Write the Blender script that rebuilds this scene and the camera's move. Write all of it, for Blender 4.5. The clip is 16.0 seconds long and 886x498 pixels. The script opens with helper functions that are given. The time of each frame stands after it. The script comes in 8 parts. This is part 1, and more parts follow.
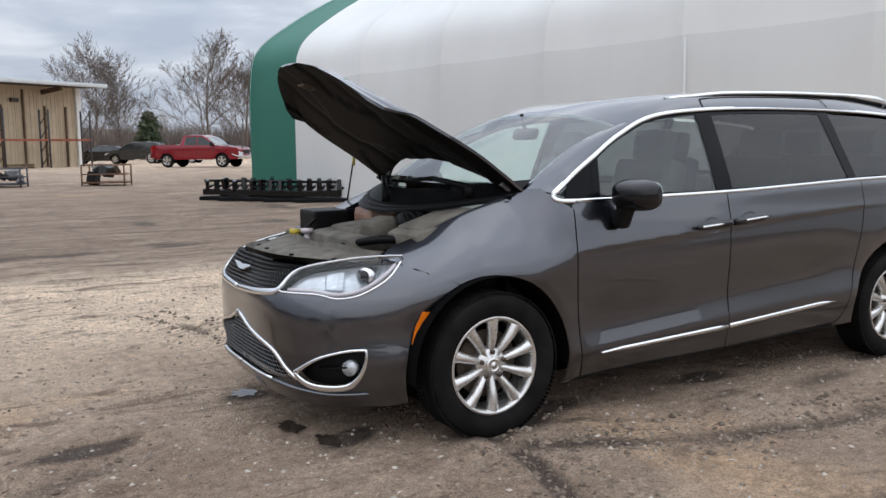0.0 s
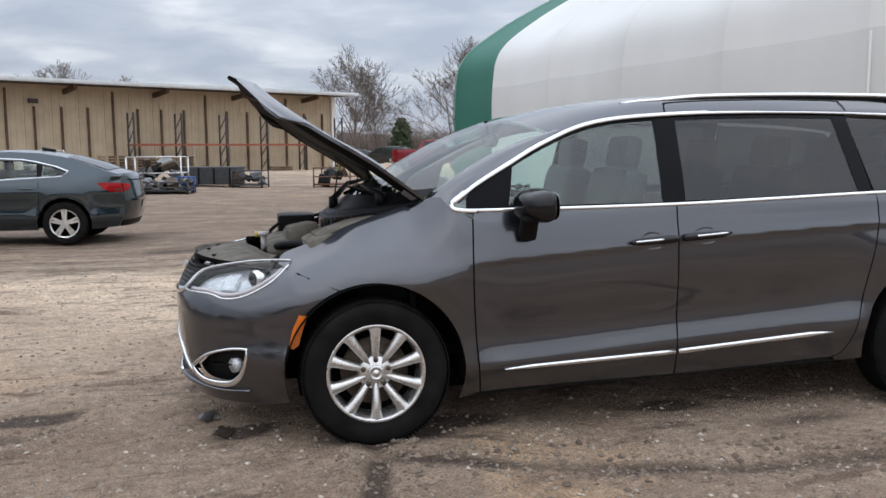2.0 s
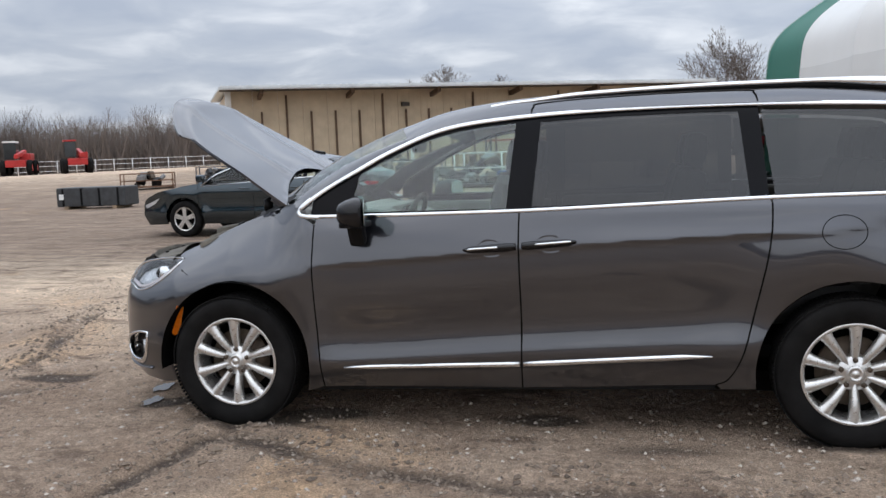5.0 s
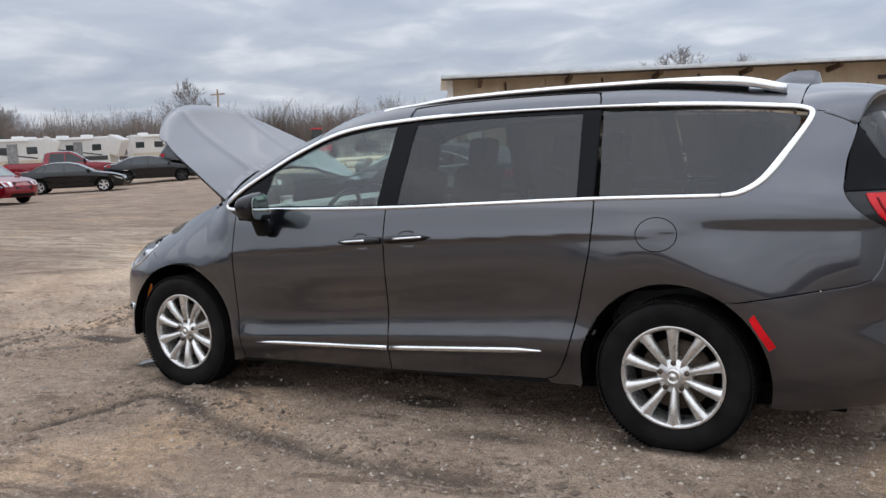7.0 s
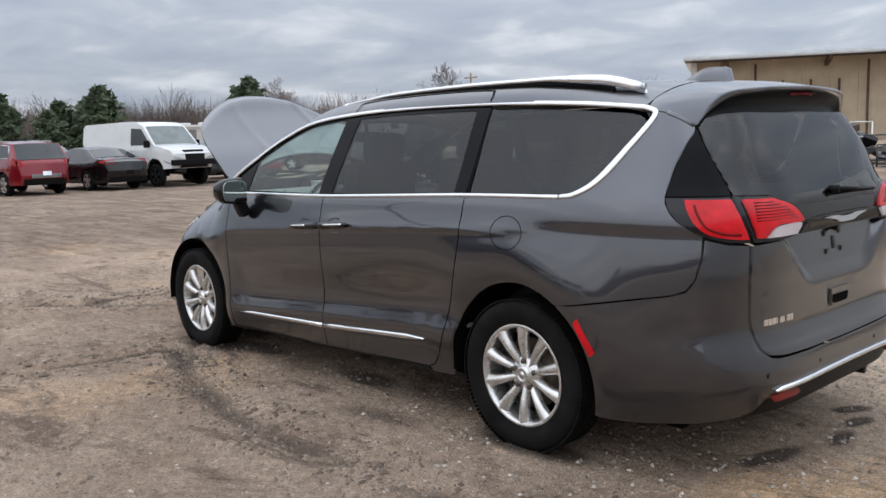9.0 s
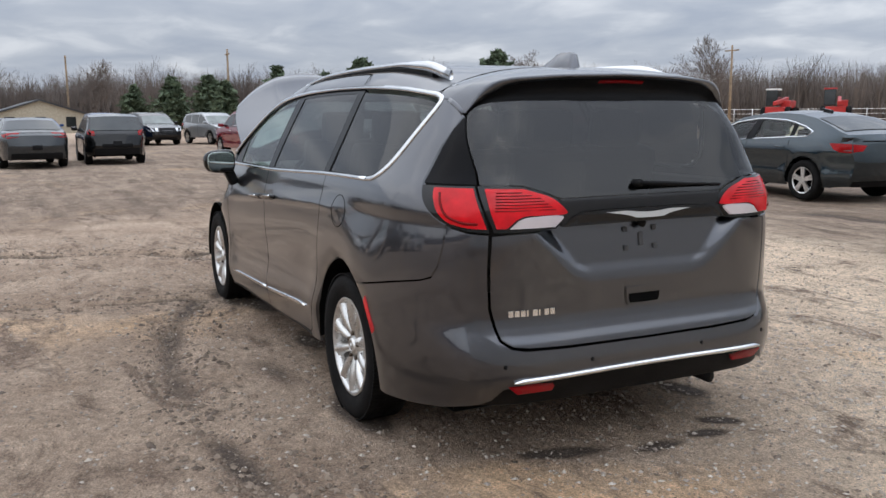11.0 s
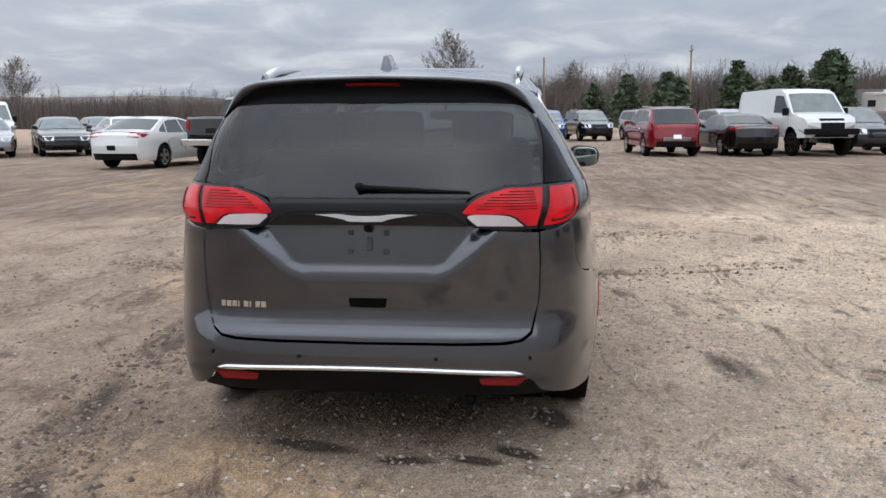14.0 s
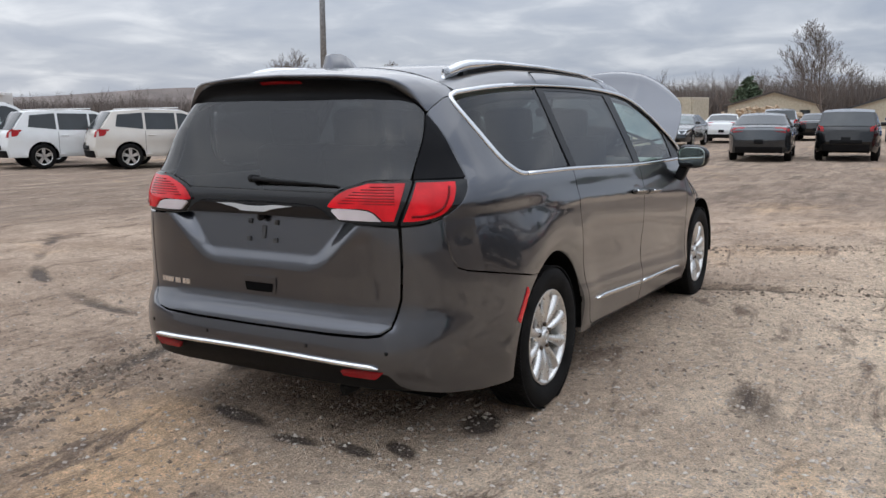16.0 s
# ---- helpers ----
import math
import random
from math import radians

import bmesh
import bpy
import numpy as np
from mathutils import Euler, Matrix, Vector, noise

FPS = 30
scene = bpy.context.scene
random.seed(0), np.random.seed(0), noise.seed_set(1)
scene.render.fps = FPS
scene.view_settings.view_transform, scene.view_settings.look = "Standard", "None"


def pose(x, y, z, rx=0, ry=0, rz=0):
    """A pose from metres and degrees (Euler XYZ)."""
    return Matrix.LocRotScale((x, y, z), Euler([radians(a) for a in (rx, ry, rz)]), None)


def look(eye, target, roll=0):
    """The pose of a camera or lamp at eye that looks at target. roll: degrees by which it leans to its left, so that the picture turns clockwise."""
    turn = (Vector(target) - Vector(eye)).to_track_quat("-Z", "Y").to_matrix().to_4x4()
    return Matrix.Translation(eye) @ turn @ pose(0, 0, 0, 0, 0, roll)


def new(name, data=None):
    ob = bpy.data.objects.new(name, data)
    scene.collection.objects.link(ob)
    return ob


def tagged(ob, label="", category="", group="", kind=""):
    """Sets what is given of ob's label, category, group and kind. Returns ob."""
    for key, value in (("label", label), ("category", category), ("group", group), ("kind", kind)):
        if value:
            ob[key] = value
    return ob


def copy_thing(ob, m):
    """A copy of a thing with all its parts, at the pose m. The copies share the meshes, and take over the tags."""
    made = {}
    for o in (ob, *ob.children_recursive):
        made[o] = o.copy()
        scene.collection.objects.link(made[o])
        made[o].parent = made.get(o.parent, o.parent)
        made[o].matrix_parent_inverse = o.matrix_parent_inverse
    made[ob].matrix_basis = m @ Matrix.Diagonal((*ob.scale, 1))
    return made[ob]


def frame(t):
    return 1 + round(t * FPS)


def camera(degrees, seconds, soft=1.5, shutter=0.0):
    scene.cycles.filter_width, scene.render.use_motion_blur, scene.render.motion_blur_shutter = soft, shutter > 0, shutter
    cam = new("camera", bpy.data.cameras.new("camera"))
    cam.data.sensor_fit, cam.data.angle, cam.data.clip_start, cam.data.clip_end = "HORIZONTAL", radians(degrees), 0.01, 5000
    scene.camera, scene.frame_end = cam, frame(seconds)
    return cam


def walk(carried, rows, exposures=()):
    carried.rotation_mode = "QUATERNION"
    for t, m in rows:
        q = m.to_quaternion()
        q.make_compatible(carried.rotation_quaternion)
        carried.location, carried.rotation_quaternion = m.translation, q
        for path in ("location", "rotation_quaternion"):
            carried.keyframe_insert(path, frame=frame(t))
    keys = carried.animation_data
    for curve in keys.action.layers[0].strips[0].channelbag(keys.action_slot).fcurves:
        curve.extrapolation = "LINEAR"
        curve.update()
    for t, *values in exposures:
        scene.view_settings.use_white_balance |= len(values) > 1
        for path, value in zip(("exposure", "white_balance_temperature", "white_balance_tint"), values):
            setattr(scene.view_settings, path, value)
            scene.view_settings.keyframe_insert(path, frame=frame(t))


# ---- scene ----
cam = camera(54.43, 16.0, soft=1.5)
# seconds, eye, yaw to the left of +y, pitch, roll
ROWS = [
    (0, -2.188, -4.341, 1.395, -29.31, -6.83, -0.57),
    (0.5, -1.779, -4.524, 1.411, -25.50, -6.67, -0.68),
    (1, -1.381, -4.807, 1.402, -21.27, -6.59, -0.68),
    (1.5, -0.991, -4.927, 1.391, -16.88, -6.39, -0.58),
    (2, -0.543, -4.958, 1.398, -12.28, -6.40, -0.48),
    (2.5, -0.090, -5.105, 1.385, -7.66, -6.43, -0.44),
    (3, 0.323, -5.173, 1.408, -3.21, -6.50, -0.70),
    (3.5, 0.799, -5.131, 1.406, 1.15, -6.53, -1.09),
    (6, 3.048, -5.066, 1.441, 21.13, -6.54, -2.48),
    (6.5, 3.537, -4.891, 1.438, 25.15, -6.66, -2.50),
    (7, 4.105, -4.768, 1.441, 29.78, -6.83, -2.54),
    (7.5, 4.495, -4.554, 1.435, 34.11, -7.10, -2.51),
    (8, 4.880, -4.289, 1.459, 38.52, -7.15, -2.27),
    (8.5, 5.343, -4.095, 1.471, 42.88, -7.13, -1.89),
    (9, 5.678, -3.817, 1.439, 47.06, -7.35, -1.60),
    (9.5, 6.032, -3.473, 1.454, 51.11, -7.78, -1.35),
    (12, 7.363, -1.355, 1.450, 74.35, -9.02, 0.02),
    (12.5, 7.484, -0.854, 1.434, 79.54, -8.95, 0.00),
    (13, 7.546, -0.368, 1.447, 84.77, -8.96, -0.10),
    (13.5, 7.538, 0.146, 1.468, 90.16, -8.91, -0.21),
    (14, 7.560, 0.664, 1.462, 95.86, -8.86, -0.28),
    (14.5, 7.470, 1.131, 1.439, 101.70, -8.71, -0.22),
    (15, 7.333, 1.606, 1.458, 107.59, -8.71, -0.16),
    (15.5, 7.220, 2.116, 1.474, 113.62, -8.79, -0.25),
    (16, 6.983, 2.554, 1.439, 119.61, -8.79, -0.36),
]


def aim(x, y, z, yaw, pitch, roll):
    a, b = radians(yaw), radians(pitch)
    ahead = Vector((-math.sin(a) * math.cos(b), math.cos(a) * math.cos(b), math.sin(b)))
    return look((x, y, z), Vector((x, y, z)) + ahead, roll)


walk(cam, [(t, aim(*row)) for t, *row in ROWS])

# ---- world and light ----
world = bpy.data.worlds.new("overcast_sky")
scene.world = world
world.use_nodes = True
wn, wl = world.node_tree.nodes, world.node_tree.links
wn.clear()
out = wn.new("ShaderNodeOutputWorld")
bg = wn.new("ShaderNodeBackground")
bg.inputs["Strength"].default_value = 0.1
sky = wn.new("ShaderNodeTexSky")
sky.sky_type = "NISHITA"
sky.sun_disc = False
sky.sun_elevation, sky.sun_rotation = radians(42), radians(200)
sky.dust_density, sky.ozone_density = 3.0, 1.0
tc = wn.new("ShaderNodeTexCoord")
sep = wn.new("ShaderNodeSeparateXYZ")
wl.new(tc.outputs["Generated"], sep.inputs[0])


def wmath(op, a, b=None):
    n = wn.new("ShaderNodeMath")
    n.operation = op
    n.inputs[2].default_value = 0.92
    for i, v in enumerate((a, b)):
        if v is None:
            continue
        if isinstance(v, (int, float)):
            n.inputs[i].default_value = v
        else:
            wl.new(v, n.inputs[i])
    return n.outputs[0]


# cloud layer laid out on a flat ceiling, so that it draws together towards the horizon
height = wmath("ADD", wmath("MAXIMUM", sep.outputs["Z"], 0.0), 0.16)
cx, cy = wmath("DIVIDE", sep.outputs["X"], height), wmath("DIVIDE", sep.outputs["Y"], height)
comb = wn.new("ShaderNodeCombineXYZ")
wl.new(cx, comb.inputs[0]), wl.new(cy, comb.inputs[1])
cloud = wn.new("ShaderNodeTexNoise")
cloud.inputs["Scale"].default_value = 2.2
cloud.inputs["Detail"].default_value = 6.0
cloud.inputs["Roughness"].default_value = 0.5
cloud.inputs["Distortion"].default_value = 0.35
wl.new(comb.outputs[0], cloud.inputs["Vector"])
ramp = wn.new("ShaderNodeValToRGB")
els = ramp.color_ramp.elements
els[0].position, els[0].color = 0.34, (4.2, 4.75, 5.8, 1)
els[1].position, els[1].color = 0.70, (7.3, 7.7, 8.4, 1)
mid = els.new(0.52)
mid.color = (5.1, 5.6, 6.5, 1)
wl.new(cloud.outputs["Fac"], ramp.inputs["Fac"])
mix = wn.new("ShaderNodeMix")
mix.data_type = "RGBA"
mix.inputs["Factor"].default_value = 0.93
# an overcast sky is brightest overhead
lift = wn.new("ShaderNodeVectorMath")
lift.operation = "SCALE"
wl.new(wmath("ADD", wmath("MULTIPLY", wmath("POWER", wmath("MAXIMUM", sep.outputs["Z"], 0.0), 1.5), 1.8), wmath("MULTIPLY_ADD", sep.outputs["X"], 0.13)), lift.inputs["Scale"])
wl.new(ramp.outputs[0], lift.inputs[0])
wl.new(sky.outputs[0], mix.inputs["A"])
wl.new(lift.outputs[0], mix.inputs["B"])
wl.new(mix.outputs["Result"], bg.inputs["Color"])
wl.new(bg.outputs[0], out.inputs["Surface"])

sun = new("sun", bpy.data.lights.new("sun", "SUN"))
sun.data.energy, sun.data.angle, sun.data.color = 0.9, radians(150), (1.0, 0.97, 0.93)
sun.matrix_world = pose(0, 0, 30, 20, 0, 20)
scene.view_settings.exposure = 0.2

# ---- materials ----
MATS = {}


def nodes_of(name):
    m = bpy.data.materials.new(name)
    m.use_nodes = True
    n = m.node_tree.nodes
    return m, n, m.node_tree.links, n["Principled BSDF"]


def plain(name, color, rough=0.5, metal=0.0, coat=0.0, vary=0.12, scale=6.0, bump=0.0, bump_scale=60.0, emit=None, alpha=1.0, spec=0.5):
    """Paint, plastic, rubber or metal with a faint unevenness of tone and gloss at two scales."""
    if name in MATS:
        return MATS[name]
    m, n, l, b = nodes_of(name)
    tex = n.new("ShaderNodeTexCoord")
    big = n.new("ShaderNodeTexNoise")
    big.inputs["Scale"].default_value, big.inputs["Detail"].default_value = scale, 5.0
    l.new(tex.outputs["Object"], big.inputs["Vector"])
    ramp = n.new("ShaderNodeValToRGB")
    lo, hi = 1 - vary, 1 + vary
    ramp.color_ramp.elements[0].position, ramp.color_ramp.elements[1].position = 0.3, 0.72
    ramp.color_ramp.elements[0].color = (*[min(1, c * lo) for c in color], 1)
    ramp.color_ramp.elements[1].color = (*[min(1, c * hi) for c in color], 1)
    l.new(big.outputs["Fac"], ramp.inputs["Fac"])
    l.new(ramp.outputs[0], b.inputs["Base Color"])
    fine = n.new("ShaderNodeTexNoise")
    fine.inputs["Scale"].default_value, fine.inputs["Detail"].default_value = bump_scale, 4.0
    l.new(tex.outputs["Object"], fine.inputs["Vector"])
    mr = n.new("ShaderNodeMapRange")
    mr.inputs["To Min"].default_value, mr.inputs["To Max"].default_value = max(0.0, rough - 0.06), min(1.0, rough + 0.08)
    l.new(fine.outputs["Fac"], mr.inputs["Value"])
    l.new(mr.outputs[0], b.inputs["Roughness"])
    b.inputs["Metallic"].default_value = metal
    b.inputs["Specular IOR Level"].default_value = spec
    b.inputs["Coat Weight"].default_value, b.inputs["Coat Roughness"].default_value = coat, 0.04
    if bump:
        bp = n.new("ShaderNodeBump")
        bp.inputs["Strength"].default_value, bp.inputs["Distance"].default_value = bump, 0.01
        l.new(fine.outputs["Fac"], bp.inputs["Height"])
        l.new(bp.outputs[0], b.inputs["Normal"])
    if emit:
        b.inputs["Emission Color"].default_value, b.inputs["Emission Strength"].default_value = (*emit[:3], 1), emit[3]
    MATS[name] = m
    return m


def pane(name, tint, gloss=0.03, ior=1.45):
    """Thin tinted glass: what lies behind, dimmed by the tint, under a clear reflection."""
    if name in MATS:
        return MATS[name]
    m, n, l, b = nodes_of(name)
    n.remove(b)
    tr, gl, mx, fr = n.new("ShaderNodeBsdfTransparent"), n.new("ShaderNodeBsdfGlossy"), n.new("ShaderNodeMixShader"), n.new("ShaderNodeLayerWeight")
    tr.inputs[0].default_value = (*tint, 1)
    gl.inputs["Roughness"].default_value = gloss
    fr.inputs["Blend"].default_value = 0.5
    f0 = ((ior - 1) / (ior + 1)) ** 2
    pw, ma = n.new("ShaderNodeMath"), n.new("ShaderNodeMath")
    pw.operation, ma.operation = "POWER", "MULTIPLY_ADD"
    pw.inputs[1].default_value, ma.inputs[1].default_value, ma.inputs[2].default_value = 5.0, 1 - f0, f0
    l.new(fr.outputs["Facing"], pw.inputs[0]), l.new(pw.outputs[0], ma.inputs[0])
    l.new(ma.outputs[0], mx.inputs[0]), l.new(tr.outputs[0], mx.inputs[1]), l.new(gl.outputs[0], mx.inputs[2])
    l.new(mx.outputs[0], n["Material Output"].inputs[0])
    MATS[name] = m
    return m


def car_paint(name, color, metal=0.55, dust=0.25, coat_ior=1.28, flake_rough=0.17):
    """Clear-coated metallic paint with a film of road dust that thickens in blotches."""
    if name in MATS:
        return MATS[name]
    m, n, l, b = nodes_of(name)
    tex = n.new("ShaderNodeTexCoord")
    flake = n.new("ShaderNodeTexNoise")
    flake.inputs["Scale"].default_value, flake.inputs["Detail"].default_value = 900.0, 2.0
    l.new(tex.outputs["Object"], flake.inputs["Vector"])
    dirt = n.new("ShaderNodeTexNoise")
    dirt.inputs["Scale"].default_value, dirt.inputs["Detail"].default_value, dirt.inputs["Roughness"].default_value = 2.6, 8.0, 0.62
    l.new(tex.outputs["Object"], dirt.inputs["Vector"])
    r = n.new("ShaderNodeMapRange")
    r.inputs["From Min"].default_value, r.inputs["From Max"].default_value = 0.45, 0.8
    r.inputs["To Min"].default_value, r.inputs["To Max"].default_value = 0.0, dust
    l.new(dirt.outputs["Fac"], r.inputs["Value"])
    mx = n.new("ShaderNodeMix")
    mx.data_type = "RGBA"
    mx.inputs["A"].default_value, mx.inputs["B"].default_value = (*color, 1), (0.20, 0.17, 0.145, 1)
    l.new(r.outputs[0], mx.inputs["Factor"])
    l.new(mx.outputs["Result"], b.inputs["Base Color"])
    rr = n.new("ShaderNodeMapRange")
    rr.inputs["To Min"].default_value, rr.inputs["To Max"].default_value = flake_rough, flake_rough + 0.09
    l.new(flake.outputs["Fac"], rr.inputs["Value"])
    l.new(rr.outputs[0], b.inputs["Roughness"])
    b.inputs["Metallic"].default_value = metal
    b.inputs["Specular IOR Level"].default_value = 0.25
    b.inputs["Coat Weight"].default_value, b.inputs["Coat IOR"].default_value = 1.0, coat_ior
    cr_ = n.new("ShaderNodeMapRange")
    cr_.inputs["From Min"].default_value, cr_.inputs["From Max"].default_value = 0.35, 0.8
    cr_.inputs["To Min"].default_value, cr_.inputs["To Max"].default_value = 0.02, 0.075
    l.new(dirt.outputs["Fac"], cr_.inputs["Value"])
    l.new(cr_.outputs[0], b.inputs["Coat Roughness"])
    MATS[name] = m
    return m


M_PAINT = car_paint("granite_metallic_paint", (0.053, 0.056, 0.067), 1.0, 0.03, 1.76, 0.25)
M_PILLAR = plain("black_pillar_film", (0.004, 0.004, 0.005), 0.12, spec=0.10)
M_CHROME = plain("chrome", (0.78, 0.79, 0.80), 0.12, 1.0, vary=0.05)
M_BLACK = plain("black_plastic", (0.006, 0.006, 0.0065), 0.45, spec=0.14, vary=0.25, bump=0.15, bump_scale=300)
M_GLOSSBLACK = plain("gloss_black_trim", (0.005, 0.005, 0.006), 0.12, coat=0.25, vary=0.1, spec=0.3)
M_SEAM = plain("dark_gap", (0.004, 0.004, 0.004), 0.9, spec=0.05)
M_RUBBER = plain("tyre_rubber", (0.0095, 0.009, 0.0088), 0.8, spec=0.12, vary=0.5, scale=9, bump=0.25, bump_scale=140)
M_ALLOY = plain("silver_alloy", (0.66, 0.65, 0.63), 0.28, 0.85, coat=0.3, vary=0.18, scale=12)
M_STEEL = plain("rusty_brake_steel", (0.10, 0.075, 0.055), 0.6, 0.5, vary=0.5, scale=14)
M_GLASS = pane("clear_green_glass", (0.80, 0.97, 0.91), 0.015, 1.9)
M_PRIVACY = pane("dark_privacy_glass", (0.15, 0.157, 0.155), 0.02, 1.68)
M_WINDSCREEN = pane("windscreen_glass", (0.80, 0.92, 0.87), 0.015, 2.3)
M_REDLENS = plain("red_tail_lens", (0.62, 0.003, 0.010), 0.14, coat=0.5, vary=0.32, scale=9, spec=0.15)
M_REFLECTOR = plain("dark_red_reflector", (0.24, 0.002, 0.006), 0.2, coat=0.5, vary=0.2, spec=0.2)
M_DARKLENS = plain("dark_red_lens", (0.15, 0.002, 0.003), 0.2, spec=0.2, vary=0.2)
M_WHITELENS = plain("white_tail_lens", (0.62, 0.55, 0.56), 0.15, coat=0.5, vary=0.1)
M_AMBER = plain("amber_marker_lens", (0.85, 0.20, 0.01), 0.2, coat=1.0, vary=0.15, scale=40)
M_SEAT = plain("black_leather", (0.035, 0.035, 0.035), 0.5, vary=0.2, bump=0.2)
M_DASH = plain("grey_dash_plastic", (0.27, 0.265, 0.25), 0.55, vary=0.2)
M_TRIM = plain("light_grey_lining", (0.52, 0.51, 0.48), 0.8, vary=0.08)

# ---- mesh helpers ----
def mesh_object(name, verts, faces, mat, parent=None, smooth=True, label="", normals=None):
    me = bpy.data.meshes.new(name)
    me.from_pydata([tuple(v) for v in verts], [], [tuple(f) for f in faces])
    me.materials.append(mat)
    if smooth:
        me.polygons.foreach_set("use_smooth", [True] * len(me.polygons))
    me.update()
    if normals is not None:
        me.normals_split_custom_set_from_vertices([tuple(v) for v in normals])
    ob = new(name, me)
    ob.parent = parent
    return tagged(ob, label=label)


def part(name, bm, mat, parent=None, label="", smooth=False):
    me = bpy.data.meshes.new(name)
    bm.to_mesh(me)
    bm.free()
    me.materials.append(mat)
    if smooth:
        me.polygons.foreach_set("use_smooth", [True] * len(me.polygons))
    ob = new(name, me)
    ob.parent = parent
    return tagged(ob, label=label)


def empty(name, m=None, label="", category="", group="", kind=""):
    ob = new(name)
    ob.empty_display_size = 0.1
    if m is not None:
        ob.matrix_basis = m
    return tagged(ob, label, category, group, kind)


def add_box(bm, centre, size, rot=(0, 0, 0), bevel=0.0):
    m = pose(*centre, *rot) @ Matrix.Diagonal((*size, 1))
    got = bmesh.ops.create_cube(bm, size=1.0, matrix=m)
    if bevel:
        edges = {e for v in got["verts"] for e in v.link_edges}
        bmesh.ops.bevel(bm, geom=list(edges), offset=bevel, segments=2, affect="EDGES", profile=0.6)
    return bm


def add_rod(bm, a, b, r, seg=8, r2=None):
    a, b = Vector(a), Vector(b)
    d = b - a
    m = Matrix.Translation((a + b) / 2) @ d.to_track_quat("Z", "Y").to_matrix().to_4x4()
    bmesh.ops.create_cone(bm, cap_ends=True, segments=seg, radius1=r, radius2=r if r2 is None else r2, depth=d.length, matrix=m)
    return bm


def box_part(name, centre, size, mat, parent=None, rot=(0, 0, 0), bevel=0.0, label=""):
    return part(name, add_box(bmesh.new(), centre, size, rot, bevel), mat, parent, label)


def rod_part(name, a, b, r, mat, parent=None, seg=10, label="", r2=None):
    return part(name, add_rod(bmesh.new(), a, b, r, seg, r2), mat, parent, label, True)


def smoothstep(a, b, x):
    t = np.clip((np.asarray(x, float) - a) / (b - a), 0, 1)
    return t * t * (3 - 2 * t)


def catmull(pts, k=8, closed=False):
    """A smooth line through the points."""
    p = np.asarray(pts, float)
    if closed:
        p = np.vstack([p[-1], p, p[0], p[1]])
    else:
        p = np.vstack([2 * p[0] - p[1], p, 2 * p[-1] - p[-2]])
    res = []
    for i in range(1, len(p) - 2):
        for j in range(k):
            t = j / k
            res.append(0.5 * (2 * p[i] + (p[i + 1] - p[i - 1]) * t + (2 * p[i - 1] - 5 * p[i] + 4 * p[i + 1] - p[i + 2]) * t * t
                              + (3 * p[i] - p[i - 1] - 3 * p[i + 1] + p[i + 2]) * t ** 3))
    if not closed:
        res.append(p[-2])
    return np.array(res)


